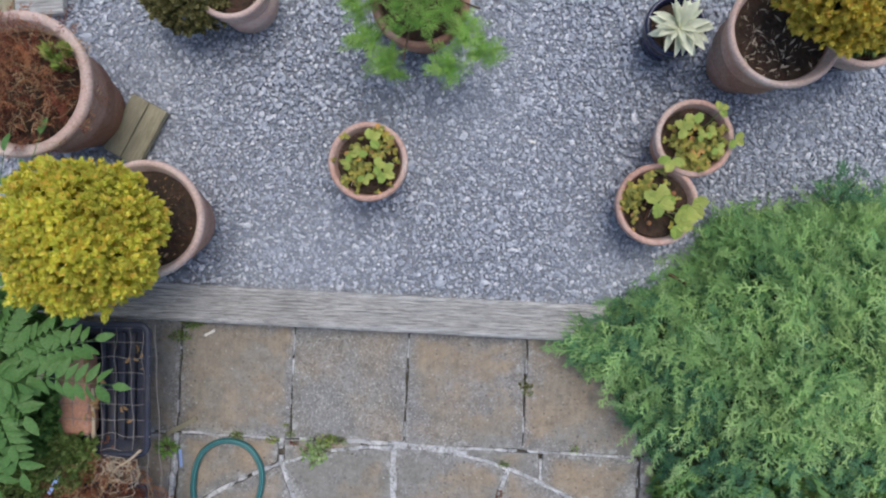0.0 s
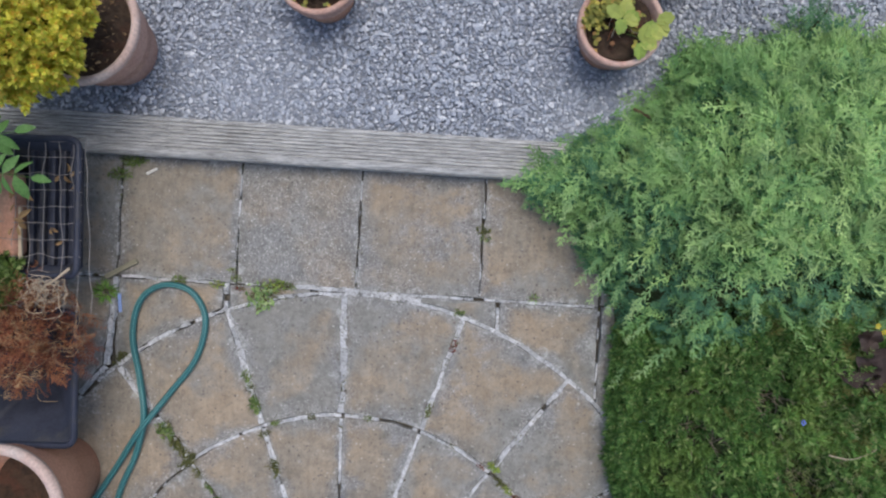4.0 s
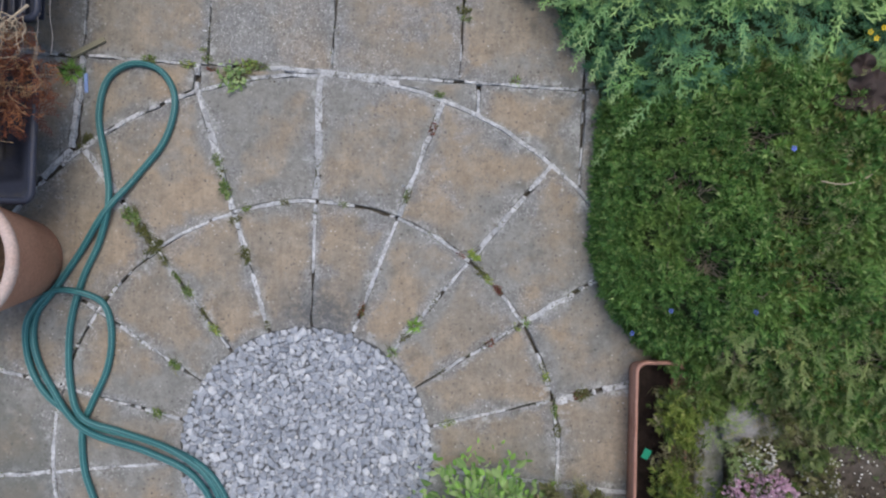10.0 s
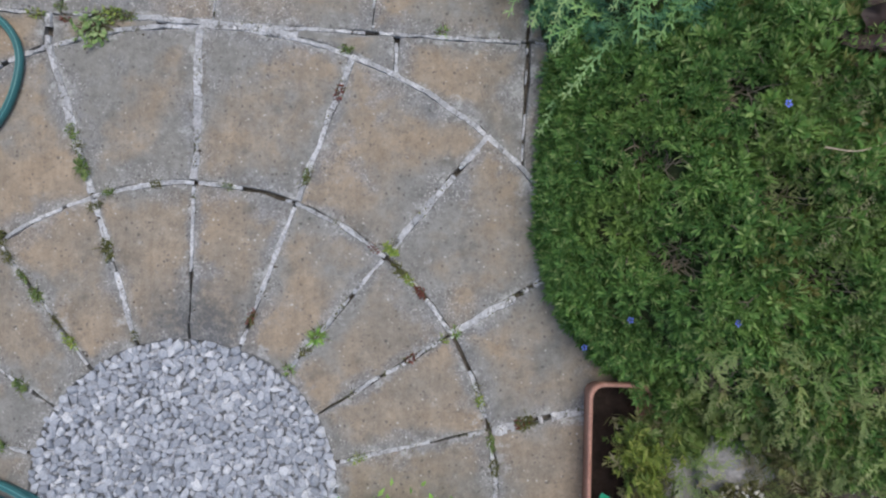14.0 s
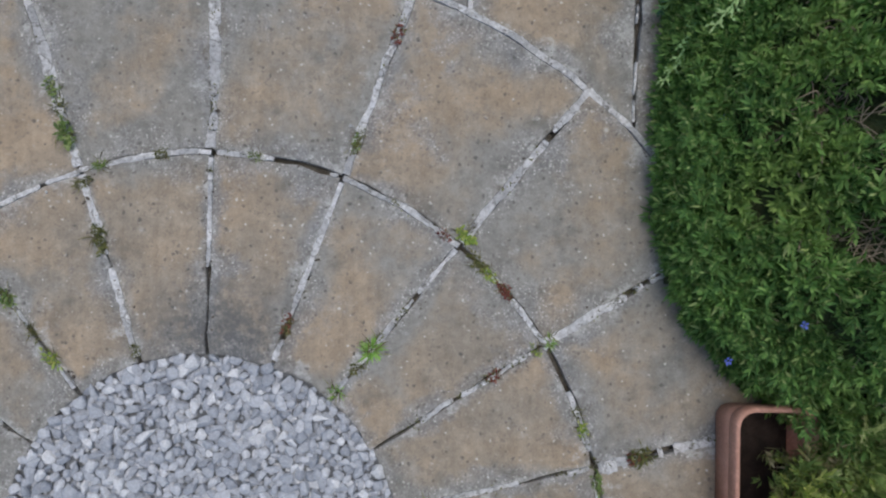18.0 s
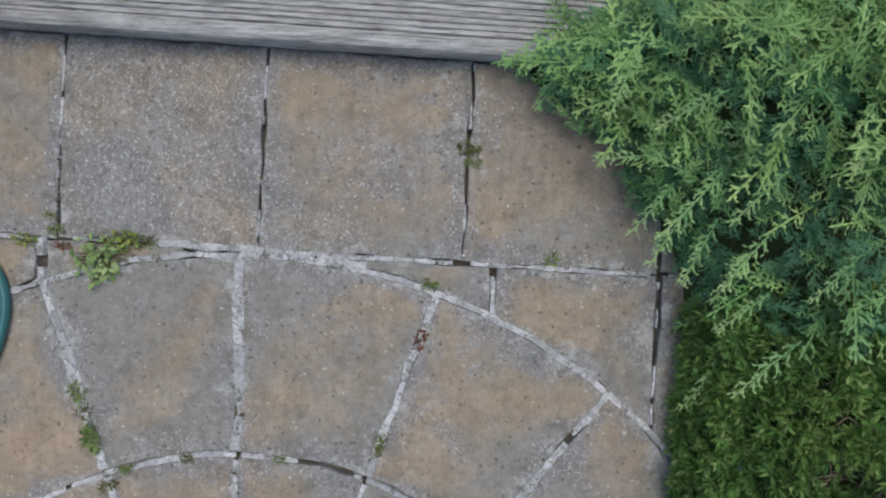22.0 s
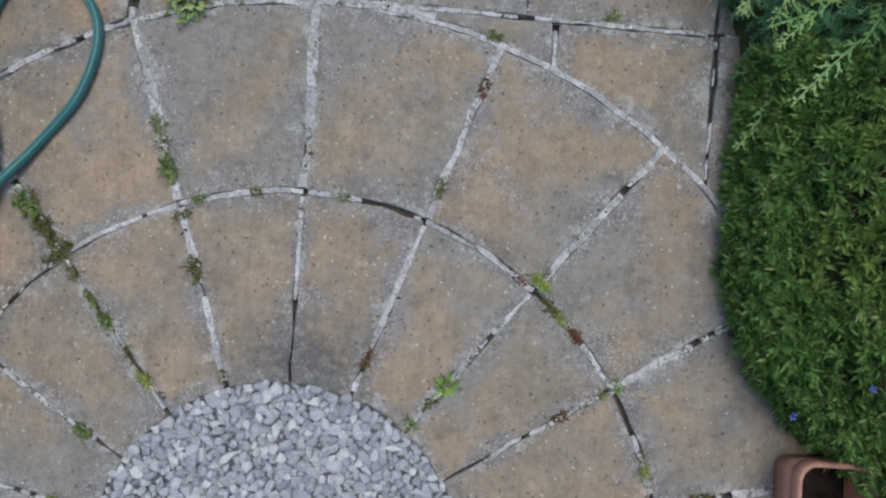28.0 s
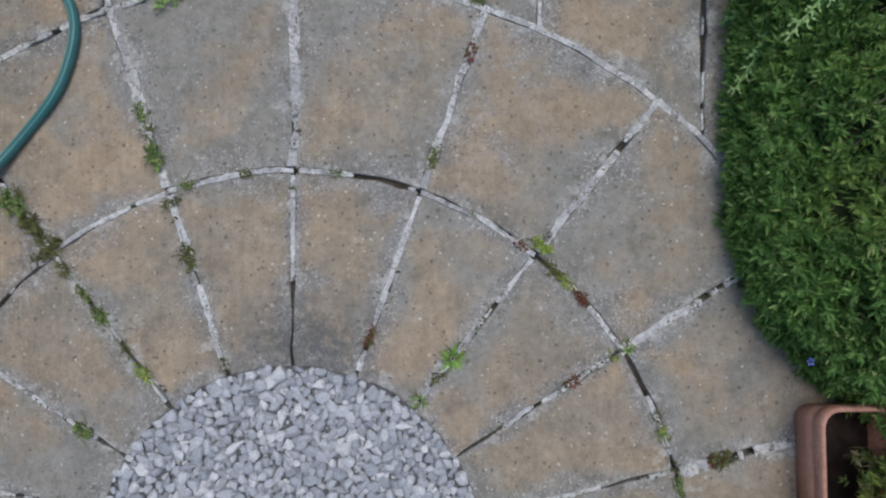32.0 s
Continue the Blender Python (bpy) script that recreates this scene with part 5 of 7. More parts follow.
def shrub(name, at, foot, radii, count, size, material, label, shapes=None, cut=-0.4, core=0.55):
    ob = thing(name, (0, 0, 0), label, "shrub")
    for k in range(5):
        a = k * 1.257
        tip = (at[0] + radii[0] * 0.5 * math.cos(a), at[1] + radii[1] * 0.5 * math.sin(a), at[2])
        part("stem", tube_mesh("stem", smooth_line([foot, ((foot[0] + tip[0]) / 2, (foot[1] + tip[1]) / 2, (foot[2] + tip[2]) / 2 + 0.01), tip], 5), 0.006, 6, taper=0.4), BARK, ob)
    # solid lump in the same shade-dark colour, filling the crown
    bm = bmesh.new()
    bmesh.ops.create_icosphere(bm, subdivisions=3, radius=1.0)
    for v in bm.verts:
        v.co = Vector((v.co.x * radii[0], v.co.y * radii[1], v.co.z * radii[2])) * core * (1 + 0.2 * noise.noise(v.co * 2.5)) + Vector(at)
    part("twig_core", bm, DARK_CORE, ob)
    leafy_ball(ob, "crown", at, radii, count, shapes or GOLD_SHOOTS, size, material, rng, cut=cut)
    return ob


shrub("golden_shrub", (-0.880, 2.105, 0.50), (-0.80, 2.16, 0.30), (0.240, 0.225, 0.19), 3500, 0.0275, GOLD_LEAF, "rounded golden-yellow small-leaved shrub in a pot")
shrub("golden_shrub", (1.378, 2.845, 0.55), (1.28, 2.78, 0.38), (0.19, 0.18, 0.16), 2600, 0.026, AMBER_LEAF, "orange-tinged golden shrub in a pale pot")
shrub("brown_shrub", (-0.690, 2.965, 0.20), (-0.66, 2.98, 0.06), (0.15, 0.13, 0.13), 900, 0.030, BROWN_LEAF, "low brown-green shrub beside a pale pot")


def broad_leaf(rng, n=17, lobes=3):
    """Three cupped, toothed round leaflets on a short stalk, as strawberries have."""
    out = []
    for k in range(lobes):
        a = (k - (lobes - 1) / 2) * 1.35 + rng.normal(0, 0.08)
        c = np.array((0.50 * math.cos(a), 0.50 * math.sin(a), -0.05))
        along, across = np.array((math.cos(a), math.sin(a), 0)), np.array((-math.sin(a), math.cos(a), 0))
        rows = []
        for r in (0.55, 1.0):
            for i in range(n):
                b = 2 * math.pi * i / n
                w = r * (1 + (0.07 * (-1) ** i if r == 1.0 else 0))
                rows.append(c + along * 0.46 * w * math.cos(b) + across * 0.36 * w * math.sin(b) + np.array((0, 0, 0.10 * r * abs(math.sin(b)) - 0.06 * r * r * max(0, math.cos(b)) + rng.normal(0, 0.012))))
        tri = [(0, 1 + i, 1 + (i + 1) % n) for i in range(n)]
        for i in range(n):
            j = (i + 1) % n
            tri += [(1 + i, 1 + n + i, 1 + n + j), (1 + i, 1 + n + j, 1 + j)]
        out.append((np.vstack([c[None], rows]), np.array(tri)))
    return join_shapes(*out)


CLOVER = [broad_leaf(rng) for _ in range(5)]
OLIVE_LEAF = leaf_material("olive_leaf", ((0.0, (0.20, 0.22, 0.05)), (0.5, (0.36, 0.36, 0.08)), (0.85, (0.52, 0.45, 0.10)), (1.0, (0.55, 0.30, 0.10))))


def strawberry(x, y, z, r, large, small, label, red=2):
    """Large leaves on stalks at the given spots (x, y, size), and tufts of small ones (x, y, spread, count)."""
    ob = thing("strawberry_plant", (x, y, z), label, "plant")
    for lx, ly, size in large:
        yaw = math.atan2(ly, lx) + rng.normal(0, 0.5)
        m = frames_along(np.array([(math.cos(yaw), math.sin(yaw), 0.05)]), unit(np.array([(rng.normal(0, 0.2), rng.normal(0, 0.2), 1.0)])))
        h = rng.uniform(0.06, 0.085)
        v, f = strew([CLOVER[rng.integers(len(CLOVER))]], np.array([(lx - 0.45 * size * math.cos(yaw), ly - 0.45 * size * math.sin(yaw), h)]), m, np.array([size]), rng)
        part("leaf", mesh_np("leaf", v, f), LIME_LEAF, ob)
        part("stalk", tube_mesh("stalk", smooth_line([(lx * 0.3, ly * 0.3, 0.002), (lx * 0.6, ly * 0.6, h * 0.6), (lx - 0.45 * size * math.cos(yaw), ly - 0.45 * size * math.sin(yaw), h)], 5), 0.0014, 5), WEED_LEAF, ob)
    for cx, cy, spread, n in small:
        p = np.column_stack([rng.normal(cx, spread, n), rng.normal(cy, spread, n), rng.uniform(0.015, 0.055, n)])
        p[:, :2] *= np.minimum(1, r / np.maximum(1e-6, np.hypot(p[:, 0], p[:, 1])))[:, None]
        a = rng.uniform(0, 2 * np.pi, n)
        v, f = strew(CLOVER, p, frames_along(np.column_stack([np.cos(a), np.sin(a), rng.normal(0.1, 0.25, n)]), unit(rng.normal(size=(n, 3)) * 0.35 + (0, 0, 1))), rng.uniform(0.010, 0.024, n), rng)
        part("small_leaves", mesh_np("small_leaves", v, f), OLIVE_LEAF, ob, "small yellowing leaves")
    for k in range(16):
        b = rng.uniform(0, 6.28)
        l = rng.uniform(0.3, 0.95) * r
        part("stalk", tube_mesh("stalk", smooth_line([(0.3 * r * math.cos(b + 1), 0.3 * r * math.sin(b + 1), 0.004), (0.5 * l * math.cos(b), 0.5 * l * math.sin(b), 0.03), (l * math.cos(b + 0.3), l * math.sin(b + 0.3), 0.02)], 5), 0.0012, 5), (DEAD_TWIG, RUST_LEAF, BARK)[k % 3], ob)
    for k in range(red):
        b = rng.uniform(0, 6.28)
        bm = lathe([(0.001, 0), (0.006, 0.004), (0.009, 0.010), (0.006, 0.016), (0.001, 0.018)], 10)
        part("berry", bm, RUST_LEAF, ob, "small red withered fruit", at=pose(0.5 * r * math.cos(b), 0.5 * r * math.sin(b), 0.02, 70, 0, k * 80))
    return ob


strawberry(-0.06, 2.375, G + 0.163, 0.112, [(0.03, 0.075, 0.04), (-0.03, 0.03, 0.034), (0.05, -0.02, 0.036), (0.075, -0.05, 0.042), (0.0, -0.07, 0.03), (-0.07, -0.01, 0.03)],
           [(0.0, 0.0, 0.05, 50), (0.04, 0.06, 0.03, 22), (-0.05, -0.03, 0.03, 25)], "strawberry plant with thin lime leaves in terracotta", 3)
strawberry(1.045, 2.460, G + 0.163, 0.108, [(-0.06, 0.035, 0.044), (-0.03, 0.055, 0.042), (0.13, -0.02, 0.034), (0.075, 0.09, 0.032), (0.045, 0.01, 0.028), (0.01, 0.0, 0.026), (-0.10, -0.10, 0.045), (0.07, -0.05, 0.03)],
           [(0.0, -0.055, 0.04, 75), (0.055, -0.01, 0.03, 28), (-0.04, 0.0, 0.025, 18)], "yellow-green strawberry plant filling its pot", 1)
strawberry(0.925, 2.235, G + 0.155, 0.120, [(0.0, 0.035, 0.062), (0.015, -0.005, 0.056), (0.115, -0.025, 0.058), (0.075, -0.075, 0.056), (0.10, -0.05, 0.04)],
           [(-0.09, 0.03, 0.03, 48), (-0.04, 0.06, 0.025, 20), (0.0, 0.0, 0.06, 14)], "large-leaved lime strawberry plant by the juniper", 2)

# ferny plant spilling from its pot
FERNS = [curved_spray(rng, 9, 0.42) for _ in range(4)]
fern = thing("ferny_plant", (0.118, 2.905, 0.30), "bright green feathery plant spilling over its pot", "plant")
n = 330
a, rr = rng.uniform(0, 2 * np.pi, n), 0.135 * np.sqrt(rng.random(n))
p = np.column_stack([rr * np.cos(a), rr * np.sin(a), 0.06 + 0.08 * np.cos(rr / 0.2 * 1.5)])
for cx, cy in ((-0.11, -0.228), (0.085, -0.228), (0.215, -0.18), (-0.176, -0.138), (-0.21, -0.03), (0.15, -0.12)):
    q = np.column_stack([rng.normal(cx, 0.017, 56), rng.normal(cy, 0.017, 56), rng.uniform(0.0, 0.05, 56)])
    p = np.vstack([p, q])
n = len(p)
a = rng.uniform(0, 2 * np.pi, n)
v, f = strew(FERNS, p, frames_along(np.column_stack([np.cos(a), np.sin(a), rng.normal(0.25, 0.25, n)]), unit(rng.normal(size=(n, 3)) * 0.4 + (0, 0, 1))), rng.uniform(0.035, 0.065, n), rng)
part("fronds", mesh_np("fronds", v, f), FERN_LEAF, fern)
for k in range(6):
    b = math.pi * (1.05 + 0.18 * k)
    part("stem", tube_mesh("stem", smooth_line([(0, 0, -0.04), (0.1 * math.cos(b), 0.1 * math.sin(b), 0.04), (0.20 * math.cos(b), 0.22 * math.sin(b), 0.01)], 5), 0.003, 5), BARK, fern)


def rosette(name, place, count, length, width, material, label, lift=0.5):
    """Broad pointed leaves round a heart."""
    ob = thing(name, place, label, "plant")
    for k in range(count):
        t = k / count
        a, l = k * 2.4 + rng.normal(0, 0.8), length * (1.05 - 0.55 * t) * rng.uniform(0.7, 1.15)
        bm = bmesh.new()
        rows = []
        for i in range(7):
            s = i / 6
            w = width * math.sin(math.pi * min(1, s * 0.92 + 0.08)) ** 0.8 * (1 - 0.2 * s) * l / length
            zc = l * (lift * (0.4 + t) * s - (0.75 - 0.4 * t) * s * s * 0.7)
            rows.append([bm.verts.new((l * s, w * q, zc + 0.25 * w * abs(q) * 2)) for q in (-0.5, -0.25, 0, 0.25, 0.5)])
        for lo, hi in zip(rows, rows[1:]):
            for i in range(4):
                bm.faces.new((lo[i], hi[i], hi[i + 1], lo[i + 1])).smooth = True
        part("leaf", bm, material, ob, at=pose(0, 0, 0.01 * k / count, rng.normal(0, 14), rng.normal(0, 10), math.degrees(a)))
    return ob


rosette("hosta", (0.980, 2.822, 0.265), 44, 0.122, 0.043, HOSTA_LEAF, "cream and pale green variegated hosta in navy pot", 0.9)
shrub("leafy_plant", (1.600, 2.865, 0.28), (1.60, 2.85, 0.24), (0.125, 0.12, 0.06), 520, 0.040, WEED_LEAF, "dull green leafy plant in a blue pot", cut=0.0)

# straw on bare soil
straw = thing("straw_litter", (1.262, 2.765, G + 0.318), "pale dry straw bits on the pot's soil", "litter")
n = 210
a, rr, yaw = rng.normal(3.9, 1.3, n), 0.14 * np.sqrt(rng.random(n)), rng.uniform(0, 6.28, n)
v, f = strew([leaf_shape(1, 0.09, 0.02, 0.1), leaf_shape(1, 0.2, 0.03, 0.0)], np.column_stack([rr * np.cos(a), rr * np.sin(a), rng.uniform(0.0, 0.01, n)]), frames_along(np.column_stack([np.cos(yaw), np.sin(yaw), rng.normal(0, 0.2, n)]), np.tile((0, 0, 1.0), (n, 1))), 0.005 + 0.03 * rng.random(n) ** 2.5, rng)
part("straw", mesh_np("straw", v, f), DEAD_TWIG, straw)


def withered(place, radii, count, label, green=0):
    """A tangle of rusty dead shoots with bleached stems."""
    ob = thing("withered_plant", (0, 0, 0), label, "plant")
    shapes = [curved_spray(rng, 7, 0.30) for _ in range(4)]
    leafy_ball(ob, "dead_foliage", place, radii, count, shapes, 0.07, RUST_LEAF, rng, outward=0.5, shell=0.2, cut=-0.2)
    bm = bmesh.new()
    for k in range(340 if radii[1] > 0.2 else 110):
        a, l = rng.uniform(0, 6.28), rng.uniform(0.1, 1.05)
        q = np.array(place) + (radii[0] * l * math.cos(a), radii[1] * l * math.sin(a), radii[2] * rng.uniform(0.5, 1.05))
        b, m = rng.uniform(0, 6.28), rng.uniform(0.03, 0.10)
        me = tube_mesh("s", smooth_line([q, q + (m * 0.5 * math.cos(b), m * 0.5 * math.sin(b), 0.015), q + (m * math.cos(b + 0.5), m * math.sin(b + 0.5), 0.0)], 4), 0.0007, 4)
        bm.from_mesh(me)
        bpy.data.meshes.remove(me)
    part("dead_stalk_tangle", bm, STRAW_STEM, ob, "straw-coloured dry stems", kind="stuff")
    if green:
        leafy_ball(ob, "green_shoot_tuft", (place[0] + radii[0] * 0.72, place[1] + radii[1] * 0.40, place[2] + radii[2] * 0.6), (0.030, 0.030, 0.025), green, GOLD_SHOOTS, 0.038, LIME_LEAF, rng)
    return ob


withered((-1.130, 2.585, 0.40), (0.20, 0.20, 0.08), 420, "withered red-brown plant with one green shoot", 16)

# wooden offcut by the pot
offcut = thing("wooden_offcut", (-0.945, 2.510, 0.062), "short greenish treated timber offcut lying on gravel", "timber", turn=-28)
for k in range(2):
    part("board", block(-0.072 + k * 0.074, -0.002 + k * 0.074, -0.115, 0.115, 0.0, 0.03, 0.004), GREEN_WOOD, offcut)

scrap = thing("paper_scrap", (0.523, 2.476, 0.066), "tiny scrap of white paper on gravel", "litter", turn=-20)
bm = block(-0.011, 0.011, -0.004, 0.004, 0, 0.0015, 0.0005)
for v in bm.verts:
    v.co.z += 0.004 * abs(v.co.x) / 0.011
part("scrap", bm, WHITE_PETAL, scrap)
plank = thing("old_plank", (-1.31, 2.985, 0.06), "weathered grey plank lying on gravel", "timber", turn=4)
part("board", block(-0.09, 0.09, -0.05, 0.05, 0, 0.03, 0.005), GREY_WOOD, plank)
part("board", block(-0.20, -0.095, -0.05, 0.05, 0, 0.028, 0.005), GREEN_WOOD, plank)

# ---------------------------------------------------------------- hose
def hose(points, label):
    ob = thing("garden_hose", (0, 0, 0), label, "hose")
    line = smooth_line([(x, y, z) for x, y, z in points], 9)
    tube = part("tube", tube_mesh("tube", line, 0.0112, 12), HOSE, ob)
    d = unit(np.gradient(line, axis=0))
    side = np.column_stack([-d[:, 1], d[:, 0], np.zeros(len(d))])
    for s in (-1, 1):
        part("stripe", tube_mesh("stripe", line + side * s * 0.0048 + (0, 0, 0.0093), 0.0016, 6), HOSE_STRIPE, tube, "paler green stripe")
    return ob


k = Mat("green_hose_vinyl", 0.38, spec=0.45)
k.color(k.mix(k.noise(k.place(), 18, 4), (0.024, 0.118, 0.124), (0.042, 0.160, 0.166)))
HOSE = k.m
HOSE_STRIPE = Mat("pale_hose_stripe", 0.45).color((0.09, 0.27, 0.27)).m
HOSE_RUN = [(-0.703, -0.261), (-0.758, -0.074), (-0.770, 0.066), (-0.744, 0.151), (-0.692, 0.279), (-0.682, 0.407), (-0.714, 0.505), (-0.800, 0.545), (-0.899, 0.535), (-0.959, 0.442), (-0.969, 0.315), (-0.915, 0.203), (-0.828, 0.128),
            (-0.742, 0.081), (-0.529, 0.030), (-0.357, -0.049), (-0.269, -0.159), (-0.235, -0.30), (-0.25, -0.60)]
HOSE_LOOP = [(-0.30, -0.60), (-0.274, -0.25), (-0.328, -0.091), (-0.457, 0.006), (-0.628, 0.060), (-0.757, 0.112), (-0.817, 0.220), (-0.824, 0.417), (-0.787, 0.588), (-0.735, 0.716), (-0.697, 0.859), (-0.723, 1.000), (-0.752, 1.156),
             (-0.725, 1.285), (-0.642, 1.341), (-0.542, 1.318), (-0.489, 1.220), (-0.520, 1.077), (-0.615, 0.946), (-0.710, 0.816), (-0.804, 0.672), (-0.885, 0.543), (-0.945, 0.456), (-0.946, 0.343), (-0.888, 0.218), (-0.757, 0.075),
             (-0.528, 0.002), (-0.371, -0.085), (-0.300, -0.251), (-0.33, -0.60)]


def rested(points, overs):
    """Lays a run on the slabs; it is lifted where it crosses another."""
    return [(x, y, 0.0125 + sum(0.024 * math.exp(-((x - u) ** 2 + (y - w) ** 2) / 0.0035) for u, w in overs)) for x, y in points]


hose(rested([(-0.72, -0.60)] + HOSE_RUN, [(-0.80, 0.545), (-0.95, 0.46)]), "green ribbed garden hose looped on the patio")
hose(rested(HOSE_LOOP, [(-0.70, 0.83), (-0.76, 0.10), (-0.824, 0.50), (-0.53, 0.01), (-0.40, -0.05)]), "green garden hose laid in a figure of eight")

# ---------------------------------------------------------------- crates with netting
def crate(place, w, l, h, label):
    """A ribbed black plastic crate, open at the top, with a rolled rim."""
    ob = thing("plastic_crate", place, label, "crate")
    def ring(k, z):
        return [(x * k, y * (1 - (1 - k) * w / l), z) for x, y, _ in rounded_ring(w, l, 0.03, 0)]
    def slid(points):
        return [(x - 0.095, y, z) for x, y, z in points]
    part("wall", loft([slid(ring(0.42, 0.0)), ring(1.0, h), ring(0.95, h), slid(ring(0.38, 0.012)), slid(ring(0.02, 0.012))]), BLACK_PLASTIC, ob)
    r = 0.03
    loop = [(w / 2 - r + r * math.cos(a), l / 2 - r + r * math.sin(a)) for a in (0, 0.5, 1.0, 1.57)]
    loop += [(-x, y) for x, y in reversed(loop)]
    loop += [(x, -y) for x, y in reversed(loop)]
    pts = [(x * 1.02, y * 1.01, h) for x, y in loop + loop[:1]]
    part("rim", tube_mesh("rim", np.array([np.array(a) + (np.array(b) - np.array(a)) * q / 6 for a, b in zip(pts, pts[1:]) for q in range(6)] + [pts[-1]]), 0.011, 8), BLACK_PLASTIC, ob)
    return ob


crate((-0.955, 1.600, 0.0), 0.33, 0.43, 0.29, "black plastic crate with ribbed trays under netting")
crate((-0.980, 1.050, 0.0), 0.33, 0.43, 0.25, "black plastic crate overgrown by withered red plants")
tray = thing("ribbed_tray", (-0.895, 1.600, 0.22), "dark ribbed plastic tray lying in the crate", "tray")
part("plate", block(-0.085, 0.085, -0.195, 0.195, 0, 0.008, 0.002), BLACK_PLASTIC, tray)
for k in range(5):
    part("rib", block(-0.075 + k * 0.034, -0.061 + k * 0.034, -0.185, 0.185, 0.008, 0.028, 0.004), BLACK_PLASTIC, tray)
trough = thing("clay_trough", (-1.045, 1.580, 0.22), "small terracotta trough lying on its side in the crate", "trough")
bm = block(-0.06, 0.06, -0.14, 0.13, 0, 0.07, 0.022, 4)
for v in bm.verts:
    v.co.x *= 1.0 - 0.55 * (v.co.y + 0.14)
part("body", bm, TERRACOTTA, trough)
withered((-0.955, 1.200, 0.26), (0.20, 0.175, 0.09), 560, "mass of withered red and straw-coloured plants in a crate", 0)
tuft = shrub("green_weed", (-1.06, 1.36, 0.30), (-1.06, 1.36, 0.20), (0.11, 0.09, 0.05), 420, 0.030, WEED_LEAF, "small-leaved green weed among the crates", cut=-0.2)
# clump added to darken the gap under the golden shrub
shrub("green_weed", (-1.24, 1.80, 0.27), (-1.24, 1.80, 0.0), (0.16, 0.13, 0.10), 520, 0.034, DEEP_LEAF, "dark leafy filler added under the golden shrub", cut=-0.2)
shrub("green_weed", (-1.17, 1.50, 0.32), (-1.17, 1.50, 0.0), (0.10, 0.15, 0.08), 500, 0.034, DEEP_LEAF, "leafy green weed behind the crates", cut=-0.2)
shrub("green_weed", (-1.19, 1.22, 0.30), (-1.19, 1.22, 0.0), (0.10, 0.14, 0.08), 420, 0.030, WEED_LEAF, "green weed growing behind withered plants", cut=-0.2)
net = thing("wire_netting", (-0.960, 1.520, 0.295), "sagging rusty wire netting stretched over the crate", "netting")
for k in range(9):
    x = -0.17 + k * 0.046
    pts = [(x + 0.012 * noise.noise((k, q * 0.7, 0)) + 0.03 * q / 12 * (k > 5), 0.30 - 0.055 * q, 0.012 * noise.noise((k * 0.6, q * 0.5, 3)) - 0.012 * math.sin(math.pi * (k / 8))) for q in range(11)]
    part("wire", tube_mesh("wire", smooth_line(pts, 3), 0.0012, 5), WIRE, net)
for k in range(11):
    y = 0.29 - k * 0.052
    pts = [(-0.18 + 0.046 * q, y + 0.014 * noise.noise((k, q * 0.7, 5)), 0.012 * noise.noise((q * 0.6, k * 0.5, 3)) - 0.010 * math.sin(math.pi * q / 8)) for q in range(9)]
    part("wire", tube_mesh("wire", smooth_line(pts, 3), 0.0012, 5), WIRE, net)

# driftwood twig and sticks
twig = thing("bleached_twig", (-0.83, 1.36, 0.315), "bleached tangled dry twig on the withered plants", "twig")
part("main_branch", tube_mesh("main_branch", smooth_line([(0.04, 0.05, 0.01), (0.0, 0.015, 0.012), (-0.04, -0.01, 0.005), (-0.07, -0.05, 0)], 5), 0.0045, 6, taper=0.5), DEAD_TWIG, twig)
for k in range(26):
    a, r0 = k * 0.73, 0.028 + 0.030 * rng.random()
    c = (-0.045 + rng.normal(0, 0.022), -0.03 + rng.normal(0, 0.022))
    loop = [(c[0] + r0 * math.cos(a + q * 0.55) + rng.normal(0, 0.007), c[1] + r0 * (0.6 + 0.35 * math.sin(k)) * math.sin(a + q * 0.55) + rng.normal(0, 0.007), 0.004 + 0.016 * rng.random()) for q in range(4 + k % 5)]
    part("side_twig", tube_mesh("side_twig", smooth_line(loop, 4), 0.0013, 5, taper=0.6), DEAD_TWIG, twig)
DRY_LEAF = leaf_material("curled_dry_leaf", ((0.0, (0.26, 0.15, 0.07)), (0.6, (0.42, 0.28, 0.14)), (1.0, (0.55, 0.42, 0.25))), 0.8)
for x, y, z, n, size in ((-0.965, 1.600, 0.292, 11, 0.040), (-0.845, 1.700, 0.252, 5, 0.034), (-0.875, 1.500, 0.252, 3, 0.030)):
    heap = thing("dead_leaf_cluster", (x, y, z), "curled straw-brown dead leaves caught under the netting", "leaves", "dead leaf clusters")
    for k in range(n):
        lv, lf = broad_shape(1, 0.38, 0.15, 0.25)
        part("dead_leaf", mesh_np("dead_leaf", lv * size * rng.uniform(0.7, 1.2), lf), DRY_LEAF, heap, at=pose(rng.normal(0, 0.016), rng.normal(0, 0.045 if n > 8 else 0.012), 0.004 + 0.002 * k, rng.normal(0, 30), rng.normal(0, 20), rng.uniform(0, 360)))
stake = thing("wooden_stake", (-0.984, 1.50, 0.262), "thin pale split wooden stake along the tray", "stake", turn=2)
part("shaft", block(-0.006, 0.006, -0.17, 0.10, 0, 0.010, 0.002), DEAD_TWIG, stake)
batten = thing("wooden_batten", (-0.800, 1.395, 0.002), "short pale weathered batten on the paving", "timber", turn=-62)
part("shaft", block(-0.009, 0.009, -0.065, 0.065, 0, 0.012, 0.002), GREEN_WOOD, batten)
LABEL_BLUE = Mat("pale_blue_plastic", 0.4).color((0.30, 0.42, 0.75)).m
